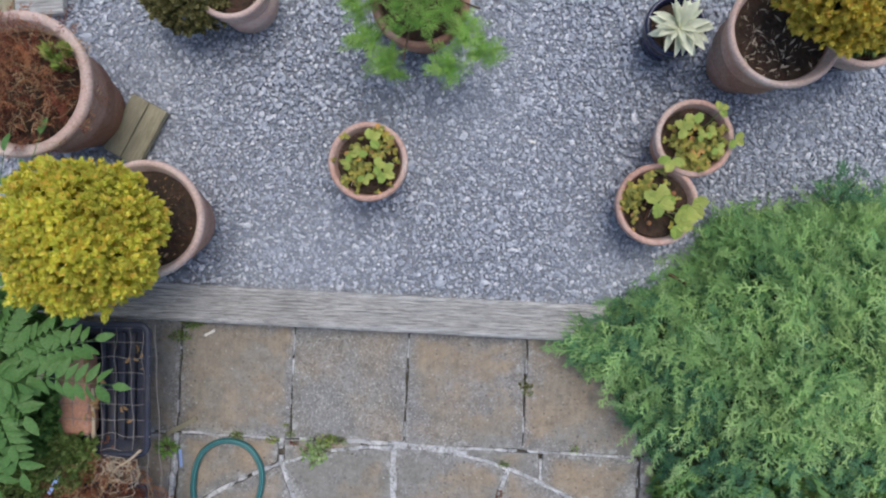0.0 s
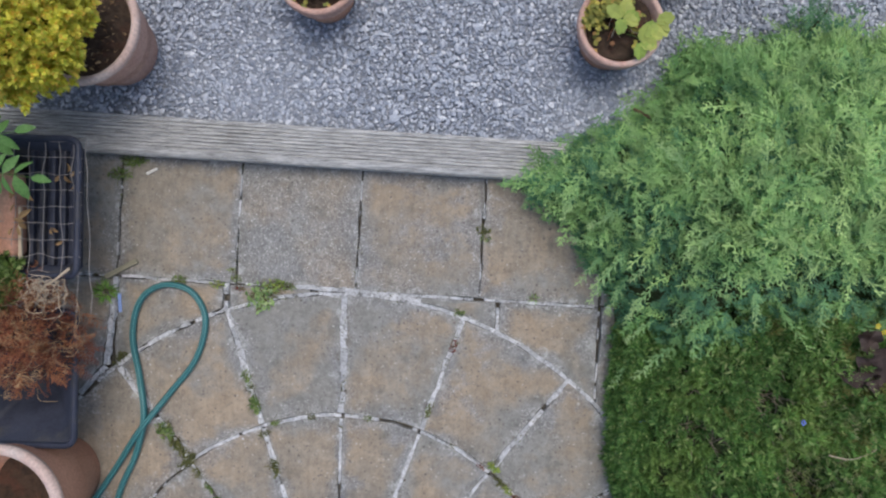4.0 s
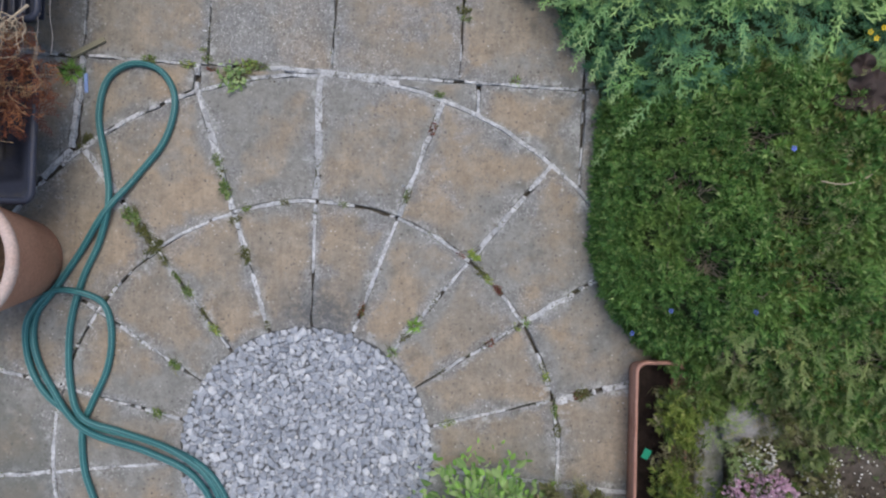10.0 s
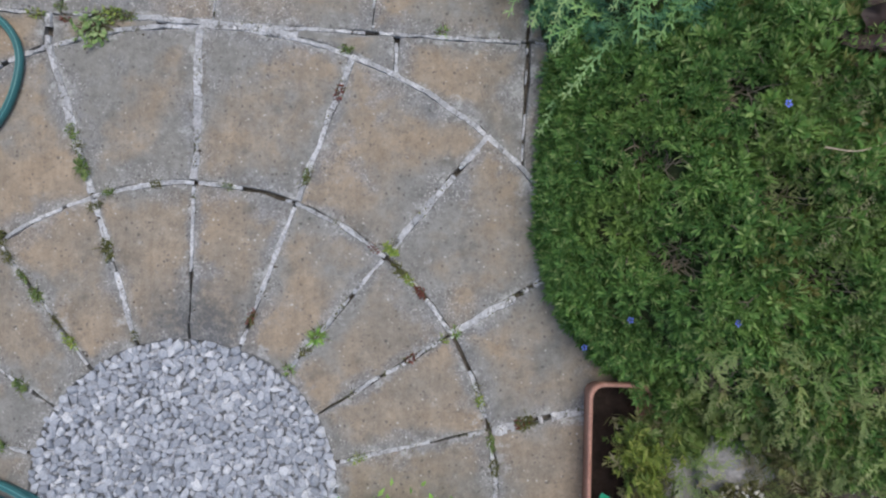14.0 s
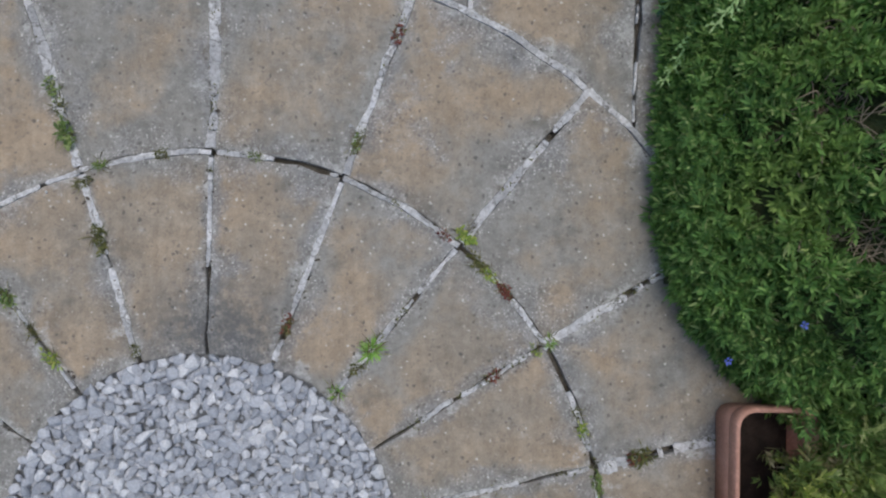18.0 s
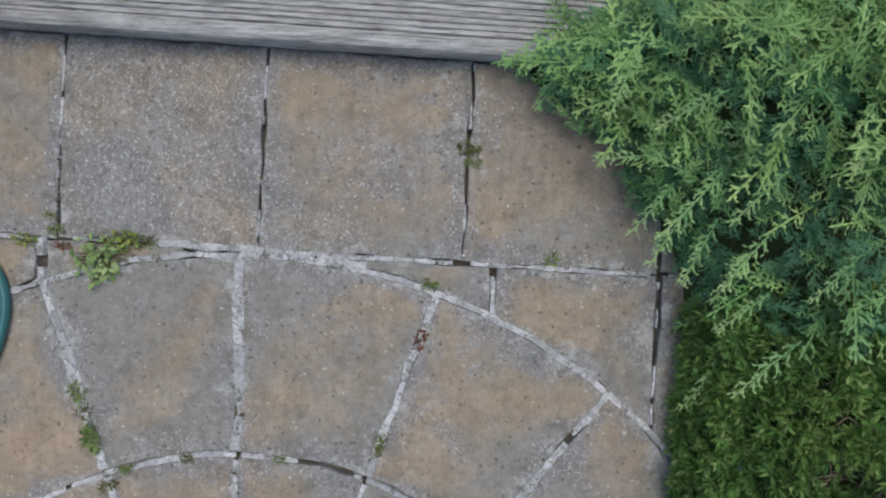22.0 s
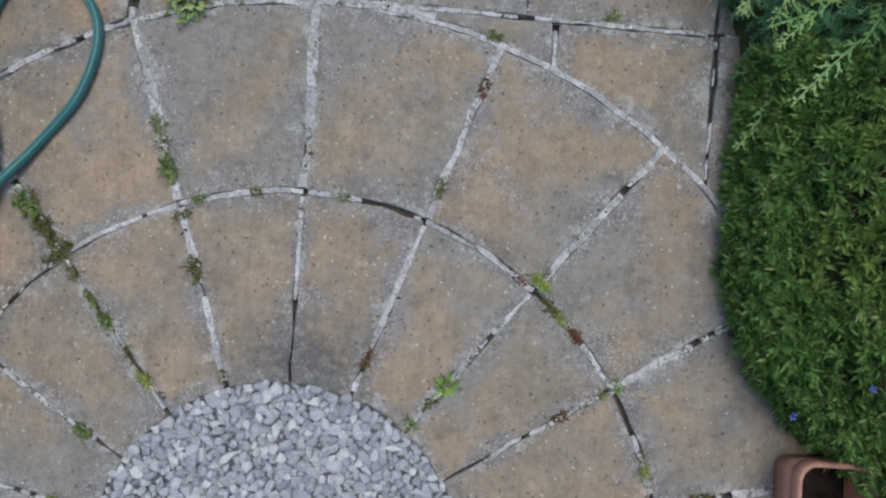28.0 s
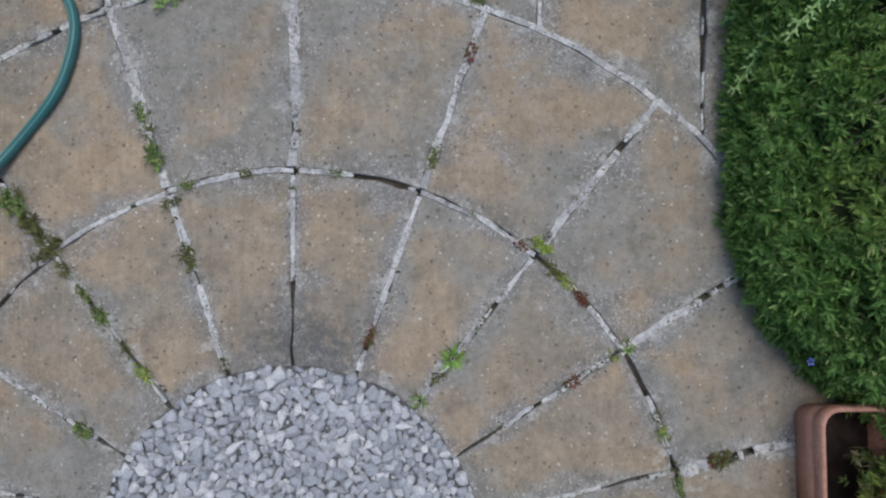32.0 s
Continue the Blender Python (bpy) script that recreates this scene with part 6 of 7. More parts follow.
for x, y, z, turn in ((-0.805, 1.272, 0.004, 4), (-1.065, 1.300, 0.345, -28)):
    tag = thing("plant_label", (x, y, z), "pale blue plastic plant label", "label", "plant labels", turn=turn)
    part("blade", block(-0.006, 0.006, -0.034, 0.034, 0, 0.002, 0.0008), LABEL_BLUE, tag)
chip = thing("white_peg", (-0.695, 1.752, 0.004), "small white plastic peg on the paving", "peg", turn=-62)
part("blade", block(-0.005, 0.005, -0.022, 0.022, 0, 0.006, 0.002), WHITE_PETAL, chip)


LEAFLETS = [mesh_np("leaflet", *broad_shape(1, 0.46, 0.05, 0.25), True), mesh_np("leaflet", *broad_shape(1, 0.40, 0.07, 0.35), True)]


def pinnate(parent, base, tip, leaflets, leaf, rng):
    """One compound leaf: a stalk with paired leaflets."""
    base, tip = np.array(base), np.array(tip)
    d = tip - base
    line = smooth_line([base, base + d * 0.5 + (0, 0, 0.03), tip], 8)
    stalk = part("stalk", tube_mesh("stalk", line, 0.0022, 5, taper=0.5), DEEP_LEAF, parent)
    side = unit(np.cross((0, 0, 1.0), d))
    p, ahead = [], []
    for k in range(leaflets):
        t = 0.25 + 0.72 * k / leaflets
        q = base + d * t + (0, 0, 0.12 * t * (1 - t))
        for s in (-1, 1):
            p.append(q), ahead.append(unit(side * s + 0.55 * unit(d)) + (0, 0, rng.normal(-0.1, 0.12)))
    p.append(tip), ahead.append(unit(d))
    n = len(p)
    turns = frames_along(np.array(ahead), unit(rng.normal(size=(n, 3)) * 0.2 + (0, 0, 1)))
    for i in range(n):
        m = Matrix(turns[i].tolist()).to_4x4() @ Matrix.Scale(leaf * rng.uniform(0.8, 1.15), 4)
        m.translation = Vector(p[i])
        part("leaflet", LEAFLETS[i % 2], DEEP_LEAF, stalk, at=m)



sapling = thing("ash_sapling", (-1.18, 1.70, 0.0), "young tree with green compound leaves behind the crates", "sapling")
part("trunk", tube_mesh("trunk", smooth_line([(-0.03, 0.0, -0.04), (0.0, 0.0, 0.25), (0.03, 0.02, 0.50)], 6), 0.009, 8, taper=0.5), BARK, sapling)
for tip in ((0.41, -0.03, 0.53), (0.34, 0.10, 0.50), (0.24, 0.14, 0.50), (0.12, -0.03, 0.52), (0.13, -0.13, 0.50), (0.09, -0.22, 0.50), (0.11, -0.31, 0.48), (0.02, -0.36, 0.46), (-0.05, -0.25, 0.50), (-0.14, -0.1, 0.52), (0.10, 0.22, 0.47), (-0.02, 0.22, 0.50)):
    pinnate(sapling, (0.02, 0.01, 0.46), tip, 9, 0.064, rng)
pinnate(sapling, (-0.02, 0.02, 0.44), (0.06, 0.66, 0.50), 6, 0.055, rng)
pinnate(sapling, (-0.04, 0.02, 0.44), (0.14, 0.72, 0.46), 6, 0.055, rng)

# ---------------------------------------------------------------- clay-coloured window box and its neighbours
box = thing("window_box", (1.190, 0.040, 0.0), "clay-coloured plastic window box against the paving", "planter")
W, L, H = 0.172, 0.66, 0.122
part("body", loft([rounded_ring(W - 0.03, L - 0.04, 0.03, 0.0), rounded_ring(W - 0.012, L - 0.012, 0.035, H - 0.03), rounded_ring(W - 0.03, L - 0.03, 0.03, H - 0.03), rounded_ring(W - 0.05, L - 0.06, 0.025, 0.02)]), PLASTIC_CLAY, box)
part("rim", loft([rounded_ring(W - 0.010, L - 0.010, 0.036, H - 0.034), rounded_ring(W, L, 0.04, H - 0.030), rounded_ring(W, L, 0.04, H - 0.003), rounded_ring(W - 0.006, L - 0.006, 0.038, H), rounded_ring(W - 0.016, L - 0.016, 0.034, H), rounded_ring(W - 0.022, L - 0.022, 0.032, H - 0.006), rounded_ring(W - 0.026, L - 0.026, 0.031, H - 0.034)], False), PLASTIC_CLAY, box)
# soil darker than that in the pots
part("soil", loft([rounded_ring(W - 0.034, L - 0.04, 0.03, 0.036), [(x * 0.05, y * 0.05, 0.042) for x, y, _ in rounded_ring(W, L, 0.03, 0)]], False), mottled("dark_box_soil", (0.018, 0.013, 0.011), (0.045, 0.031, 0.025), 30, 0.9, 1.0, 0.01), box, "dark soil low in the box")
STRAGGLY_LEAF = leaf_material("straggly_leaf", ((0.0, (0.13, 0.12, 0.06)), (0.5, (0.22, 0.24, 0.09)), (0.8, (0.30, 0.28, 0.16)), (1.0, (0.40, 0.36, 0.24))))
YELLOW_FERN = leaf_material("yellowish_ferny_leaf", ((0.0, (0.15, 0.22, 0.045)), (0.6, (0.27, 0.35, 0.07)), (1.0, (0.41, 0.43, 0.13))))
box_plant = thing("box_plant", (1.190, 0.040, 0.07), "yellow-green ferny plants in the window box", "plant")
for name, count, mat, low, high in (("fronds", 620, YELLOW_FERN, 0.03, 0.13), ("olive_fronds", 380, STRAGGLY_LEAF, 0.0, 0.08), ("dull_fronds", 420, WEED_LEAF, 0.0, 0.10)):
    n = count
    p = np.column_stack([rng.normal(0.048, 0.034, n), rng.uniform(-0.32, 0.25, n), rng.uniform(low + 0.02, high + 0.03, n)])
    p = p[lumps(p[:, :2], 12.0, count * 0.1) > -0.12]
    n = len(p)
    a = rng.uniform(0, 6.28, n)
    v, f = strew(SHOOTS + FERNS[:1], p, frames_along(np.column_stack([np.cos(a), np.sin(a), rng.normal(0.3, 0.3, n)]), unit(rng.normal(size=(n, 3)) * 0.4 + (0, 0, 1))), rng.uniform(0.020, 0.042, n), rng)
    part(name, mesh_np(name, v, f), mat, box_plant)
GREEN_TAG = Mat("green_plastic_tag", 0.4).color((0.02, 0.36, 0.20)).m
upright = thing("juniper_shoot", (1.61, 2.36, 0.05), "lone upright juniper shoot rising beside the gravel", "shrub")
part("stem", tube_mesh("stem", smooth_line([(0.0, -0.10, 0.0), (0.0, -0.08, 0.08), (0.0, -0.05, 0.15)], 5), 0.004, 6, taper=0.5), BARK, upright)
n = 46
yaw = rng.uniform(0, 6.28, n)
h = rng.uniform(0.0, 1.0, n)
sprigs("foliage", SPRIGS, np.column_stack([rng.normal(0, 0.04, n), -0.10 + 0.06 * h + rng.normal(0, 0.02, n), 0.04 + 0.13 * h]), frames_along(np.column_stack([np.cos(yaw), np.sin(yaw), rng.uniform(0.0, 0.9, n)]), unit(rng.normal(size=(n, 3)) * 0.4 + (0, 0, 1))), rng.uniform(0.05, 0.085, n), 0.5, JUNIPER_DEEP, upright, rng)
tag = thing("plant_tag", (1.150, 0.060, 0.10), "small bright green plastic tag in the window box", "label", turn=-25)
part("blade", block(-0.012, 0.012, -0.017, 0.017, 0, 0.003, 0.001), GREEN_TAG, tag)


def boulder(x, y, z, sx, sy, sz, seed, label, material=None):
    ob = thing("boulder", (x, y, z), label, "rock")
    bm = bmesh.new()
    bmesh.ops.create_icosphere(bm, subdivisions=4, radius=1.0)
    for v in bm.verts:
        c = v.co.copy()
        k = 1 + 0.28 * noise.noise(c * 1.3 + Vector((seed, 0, 0))) + 0.10 * noise.noise(c * 4 + Vector((0, seed, 0))) + 0.03 * noise.noise(c * 12)
        v.co = Vector((c.x * sx, c.y * sy, max(c.z, -0.5) * sz)) * k
    part("stone", bm, material or ROCK, ob)
    return ob


# earth bank behind the patio's edge
BANK_EDGE = [(1.30, 0.36), (1.30, -0.90), (3.5, -0.90), (3.5, 2.0), (1.2, 2.0), (1.05, 1.2), (1.05, 0.6)]


def bank_top(p):
    d, _ = edge_gap(BANK_EDGE, p)
    return -0.04 + 0.22 * (1 - np.exp(-d / 0.12)) + 0.02 * lumps(p, 6.0, 4.0)


bank = mound_core("earth_bank", BANK_EDGE, bank_top, EARTH, None, 0.06, 0.0)
tagged(bank, "low bank of bare brown earth under the plants", "ground", kind="structure")
boulder(1.470, 0.175, 0.145, 0.100, 0.078, 0.040, 1, "smooth grey stone half buried by the plants")
edging = thing("edging_stone", (1.362, 0.0, 0.0), "long grey stone edging beside the window box", "edging")
part("block", block(-0.048, 0.048, -0.42, 0.22, -0.03, 0.10, 0.012, 3), ROCK, edging)

# olive and bleached shoots straggling from the mat over the stones
STRAGGLE = sprig_material("straggling_shoot", ((0.0, (0.10, 0.17, 0.045)), (0.5, (0.17, 0.27, 0.07)), (0.85, (0.25, 0.32, 0.10)), (1.0, (0.30, 0.26, 0.13))), (0.46, 0.52, 0.25))
for name, count, x0, x1, y0, y1, low, high in (("straggling_shoots", 360, 1.30, 1.85, 0.08, 0.52, 0.05, 0.10), ("bleached_shoots", 70, 1.30, 1.50, 0.16, 0.38, 0.05, 0.085)):
    p = np.column_stack([rng.uniform(x0, x1, count), rng.uniform(y0, y1, count)])
    p = p[(p[:, 1] > 0.20 + 0.30 * (p[:, 0] - 1.62)) & (np.hypot((p[:, 0] - 1.52) / 1.6, p[:, 1] - 0.39) > 0.045) & (np.hypot(p[:, 0] - 1.47, p[:, 1] - 0.165) > 0.075)]
    yaw = rng.normal(-0.9, 1.3, len(p))
    rest = np.maximum(mat_top(p), bank_top(p)) + rng.uniform(0.0, 0.03, len(p))
    sprigs(name, LONG_SPRIGS, np.column_stack([p, rest]), frames_along(np.column_stack([np.cos(yaw), np.sin(yaw), rng.normal(0.15, 0.25, len(p))]), unit(rng.normal(size=(len(p), 3)) * 0.4 + (0, 0, 1))), rng.uniform(low, high, len(p)), 0.75 if count > 100 else 1.3, STRAGGLE, ground_cover, rng, "feathery olive shoots with pale tips")


def flower_clump(name, place, radii, count, petal, leaf, label, size=0.018):
    ob = thing(name, (0, 0, 0), label, "flower")
    leafy_ball(ob, "leaves", (place[0], place[1], place[2] - 0.015), radii, count, GOLD_SHOOTS, 0.028, leaf, rng, cut=-0.1)
    leafy_ball(ob, "blossom", place, radii, count * 2, [shoot_shape(rng, 7, 0.6, 0.5, 0.4) for _ in range(3)], size, petal, rng, shell=0.85, cut=0.0)
    return ob


flower_clump("pink_flowers", (1.480, -0.075, 0.18), (0.120, 0.125, 0.09), 560, PINK_PETAL, WEED_LEAF, "dome of small pink flowers on the bank")
flower_clump("white_flowers", (1.465, 0.090, 0.19), (0.06, 0.05, 0.04), 60, WHITE_PETAL, STRAGGLY_LEAF, "sprig of tiny white flowers by the stone", 0.013)
flower_clump("white_flowers", (1.660, 0.000, 0.19), (0.07, 0.11, 0.04), 60, WHITE_PETAL, STRAGGLY_LEAF, "greyish sprig of white flowers on bare earth", 0.010)
shrub("leafy_plant", (1.860, -0.140, 0.22), (1.86, -0.14, 0.15), (0.13, 0.10, 0.07), 420, 0.042, WEED_LEAF, "fresh green leafy plant on the bank", cut=0.0)
petals = thing("fallen_petals", (0, 0, 0), "scattered pale fallen petals on bare earth", "petals", kind="stuff")
n = 150
p = np.column_stack([rng.normal(1.80, 0.14, n), rng.normal(0.02, 0.09, n)])
yaw = rng.uniform(0, 6.28, n)
v, f = strew([leaf_shape(1, 0.7, 0.1, 0.05)], np.column_stack([p, bank_top(p) + 0.008]), frames_along(np.column_stack([np.cos(yaw), np.sin(yaw), np.zeros(n)]), np.tile((0, 0, 1.0), (n, 1))), rng.uniform(0.004, 0.011, n), rng)
part("petals", mesh_np("petals", v, f), WHITE_PETAL, petals)
n = 1500
p = np.column_stack([rng.uniform(1.38, 2.1, n), rng.uniform(-0.5, 0.32, n)])
yaw = rng.uniform(0, 6.28, n)
v, f = strew([leaf_shape(1, 0.5, 0.15, 0.2), leaf_shape(1, 0.12, 0.03, 0.1), leaf_shape(1, 0.7, 0.2, 0.1)], np.column_stack([p, bank_top(p) + rng.uniform(0.002, 0.010, n)]), frames_along(np.column_stack([np.cos(yaw), np.sin(yaw), rng.normal(0, 0.3, n)]), unit(rng.normal(size=(n, 3)) * 0.4 + (0, 0, 1))), rng.uniform(0.006, 0.026, n), rng)
tagged(part("ground_litter", mesh_np("ground_litter", v, f), leaf_material("crumbled_leaf", ((0.0, (0.05, 0.04, 0.03)), (0.5, (0.14, 0.11, 0.075)), (0.85, (0.24, 0.20, 0.14)), (1.0, (0.10, 0.15, 0.06))), 0.85), None, kind="stuff"), "crumbled brown leaves and twigs on bare earth", "litter")
PURPLE_BROWN = leaf_material("brown_heuchera_leaf", ((0.0, (0.055, 0.042, 0.030)), (1.0, (0.125, 0.085, 0.060))))


def heuchera(x, y, z, count, spread, material, label):
    """Broad, scalloped dusky leaves on short stalks."""
    ob = thing("heuchera", (x, y, z), label, "plant")
    for k in range(count):
        a, d = k * 2.4 + rng.normal(0, 0.2), spread * math.sqrt((k + 0.5) / count)
        r = rng.uniform(0.026, 0.042)
        bm = bmesh.new()
        c = bm.verts.new((0, 0, 0))
        rim = [bm.verts.new((r * (1 + 0.06 * math.cos(7 * b)) * math.cos(b), r * (1 + 0.06 * math.cos(7 * b)) * math.sin(b), 0.010 * math.cos(3 * b + k) + 0.006 * math.cos(5 * b) + 0.004)) for b in (2 * math.pi * i / 28 for i in range(28))]
        mid = [bm.verts.new((v.co.x * 0.5, v.co.y * 0.5, 0.004 * (i % 4 == 0))) for i, v in enumerate(rim)]
        for i in range(28):
            j = (i + 1) % 28
            bm.faces.new((mid[i], rim[i], rim[j], mid[j])).smooth = True
            bm.faces.new((c, mid[i], mid[j])).smooth = True
        leaf = part("leaf", bm, material, ob, at=pose(d * math.cos(a), d * math.sin(a), 0.05 - 0.10 * d / spread * 0.5 + 0.006 * (k % 3), rng.uniform(-38, 38), rng.uniform(-38, 38), math.degrees(a)))
        part("stalk", tube_mesh("stalk", [(d * 0.2 * math.cos(a), d * 0.2 * math.sin(a), -0.06), (d * 0.7 * math.cos(a), d * 0.7 * math.sin(a), 0.0), (d * math.cos(a), d * math.sin(a), 0.045 - 0.05 * d / spread)], 0.002, 5), PURPLE_LEAF, ob)
    return ob


heuchera(1.625, 1.175, 0.41, 13, 0.10, PURPLE_LEAF, "dusky purple heuchera with scalloped leaves under the juniper")
heuchera(1.790, 1.190, 0.42, 13, 0.11, PURPLE_BROWN, "brown-leaved heuchera on the bank")
heuchera(1.860, 1.080, 0.40, 9, 0.09, PURPLE_BROWN, "reddish brown heuchera among ground cover")
yellow = thing("yellow_flowers", (1.565, 1.315, 0.52), "three small yellow flowers beside the juniper", "flower")
for x, y in ((0, 0), (0.035, 0.012), (0.016, -0.016)):
    part("bloom", flower_me.copy(), YELLOW_PETAL, yellow, at=pose(x, y, 0.01, 10, 0, x * 900) @ Matrix.Scale(0.65, 4))
    part("stalk", tube_mesh("stalk", [(x, y, 0.008), (x + 0.004, y, -0.04), (x + 0.01, y + 0.004, -0.10)], 0.0012, 5), WEED_LEAF, yellow)
for ob in yellow.children:
    if ob.name.startswith("bloom"):
        ob.data.materials.clear()
        ob.data.materials.append(YELLOW_PETAL)
stick = thing("dry_stick", (1.55, 0.93, 0.455), "thin bleached stick lying on the ground cover", "stick")
part("branch", tube_mesh("branch", smooth_line([(-0.06, 0.0, 0), (0, -0.008, 0.006), (0.06, 0.01, 0), (0.09, 0.03, 0)], 5), 0.0019, 6, taper=0.5), DEAD_TWIG, stick)

for k, (x, y, r, n, mat) in enumerate(((1.35, 0.31, 0.080, 80, WEED_LEAF), (1.42, 0.27, 0.075, 60, HEATH), (1.53, 0.245, 0.055, 46, HEATH), (1.55, 0.20, 0.070, 54, STRAGGLY_LEAF), (1.63, 0.12, 0.060, 40, HEATH), (1.66, -0.06, 0.065, 44, STRAGGLY_LEAF), (1.60, -0.17, 0.07, 50, WEED_LEAF))):
    z = max(0.1 if x < 1.4 else 0.0, float(bank_top(np.array([(x, y)]))[0]))
    shrub("bank_weed", (x, y, z + 0.02), (x, y, z - 0.01), (r, r, 0.045), n, 0.055, mat, ("straggly olive weed on the earth bank", "wispy grey-green weed on the earth bank", "low green weed on the bank beside the flowers")[k % 3], FERNS + GOLD_SHOOTS[:1], -0.1, 0.2)

# plants at the lower edge of the patio
LIME_SOFT = leaf_material("fresh_green_leaf", ((0.0, (0.16, 0.28, 0.095)), (0.6, (0.27, 0.41, 0.135)), (1.0, (0.42, 0.52, 0.25))))
lime = thing("lime_plant", (0.615, -0.185, 0.0), "fresh lime-green broad-leaved plant on the patio", "plant")
for name, n, mat, reach, small, big in (("leaves", 480, LIME_SOFT, 0.195, 0.018, 0.054), ("dull_leaves", 560, FERN_LEAF, 0.24, 0.012, 0.034)):
    a, rr = rng.uniform(0, 6.28, n), reach * rng.random(n) ** 0.6 * rng.uniform(0.75, 1.15, n)
    p = np.column_stack([rr * np.cos(a), rr * np.sin(a), 0.05 + 0.20 * np.cos(np.minimum(rr / 0.2, 1.1) * 1.3) * rng.uniform(0.35, 1, n)])
    yaw = a + rng.normal(0, 0.7, n)
    v, f = strew([broad_shape(1, 0.6, 0.08, 0.2), broad_shape(1, 0.45, 0.06, 0.3), leaf_shape(1, 0.4, 0.08, 0.2)], p, frames_along(np.column_stack([np.cos(yaw), np.sin(yaw), rng.normal(0.0, 0.4, n)]), unit(rng.normal(size=(n, 3)) * 0.5 + (0, 0, 1))), rng.uniform(small, big, n), rng)
    part(name, mesh_np(name, v, f), mat, lime)
n = 22
p = np.column_stack([rng.uniform(-0.12, 0.12, n), rng.uniform(-0.10, 0.15, n), rng.uniform(0.2, 0.27, n)])
v, f = strew([leaf_shape(1, 0.8, 0.1, 0.1)], p, random_turns(n, rng), rng.uniform(0.006, 0.011, n), rng)
part("petals", mesh_np("petals", v, f), WHITE_PETAL, lime, "tiny cream petals")
for k in range(8):
    b = k * 0.785
    part("stem", tube_mesh("stem", smooth_line([(0.02 * math.cos(b), 0.02 * math.sin(b), 0.0), (0.06 * math.cos(b), 0.06 * math.sin(b), 0.12), (0.11 * math.cos(b), 0.11 * math.sin(b), 0.22)], 5), 0.003, 5), LIME_LEAF, lime)
shrub("brown_shrub", (0.93, -0.185, 0.09), (0.93, -0.19, 0.0), (0.15, 0.13, 0.10), 190, 0.050, STRAGGLY_LEAF, "straggly brown-green plant on the paving", FERNS + GOLD_SHOOTS[:2], -0.1, 0.25)
shrub("green_weed", (1.06, -0.24, 0.07), (1.06, -0.24, 0.0), (0.10, 0.10, 0.08), 130, 0.040, WEED_LEAF, "straggly green weed beside the window box", FERNS + GOLD_SHOOTS[:2], -0.1, 0.2)

# ---------------------------------------------------------------- weeds in the joints
MOSS_STALK = leaf_material("brownish_stalk", ((0.0, (0.08, 0.06, 0.03)), (0.6, (0.15, 0.15, 0.06)), (1.0, (0.24, 0.24, 0.10))), 0.8)


def weed(x, y, size, count, material, label, grass=False, seed=0):
    r = np.random.default_rng(900 + seed)
    ob = thing("weed", (x, y, -0.004), label, "weed", "weeds in the joints")
    count *= 3
    far = math.hypot(x, y)
    run = math.atan2(y, x) + (math.pi / 2 if min(abs(far - 0.878), abs(far - 1.323)) < 0.03 else 0.0) if far < 1.345 else -0.04
    a, rr = r.uniform(0, 6.28, count), size * 0.62 * np.sqrt(r.random(count))
    p = np.column_stack([rr * np.cos(a), rr * np.sin(a), r.uniform(0.002, size * 0.4, count)])
    along, across = p[:, 0] * r.uniform(0.9, 1.5), p[:, 1] * (1.3 if size > 0.06 else r.uniform(0.45, 0.8))
    p[:, 0], p[:, 1] = along * math.cos(run) - across * math.sin(run), along * math.sin(run) + across * math.cos(run)
    shape = [leaf_shape(1, 0.12, 0.02, 0.35)] if grass else [leaf_shape(1, 0.55, 0.07, 0.12), leaf_shape(1, 0.4, 0.05, 0.1)]
    yaw = a + r.normal(0, 0.5 if grass else 1.6, count)
    ahead = np.column_stack([np.cos(yaw), np.sin(yaw), r.uniform(0.05, 0.9, count)])
    v, f = strew(shape, p * ((0.3, 0.3, 0.1) if grass else (1, 1, 1)), frames_along(ahead, np.tile((0, 0, 1.0), (count, 1))), size * r.uniform(0.12, 0.36, count) * (2.0 if grass else 1), r)
    part("leaves", mesh_np("leaves", v, f), material, ob)
    m = 26
    yaw2 = r.choice((run, run + math.pi), m) + r.normal(0, 0.7, m)
    v, f = strew([leaf_shape(1, 0.07, 0.02, 0.25)], np.column_stack([r.normal(0, size * 0.18, (m, 2)), np.full(m, 0.004)]), frames_along(np.column_stack([np.cos(yaw2), np.sin(yaw2), r.uniform(0.0, 0.7, m)]), np.tile((0, 0, 1.0), (m, 1))), size * r.uniform(0.4, 0.95, m), r)
    part("stalk_tuft", mesh_np("stalk_tuft", v, f), MOSS_STALK, ob, "thin brownish stalks")
    part("root_tuft", lathe([(0.001, 0.006), (size * 0.16, 0.0), (size * 0.2, -0.006)], 8), DARK_CORE, ob)
    return ob


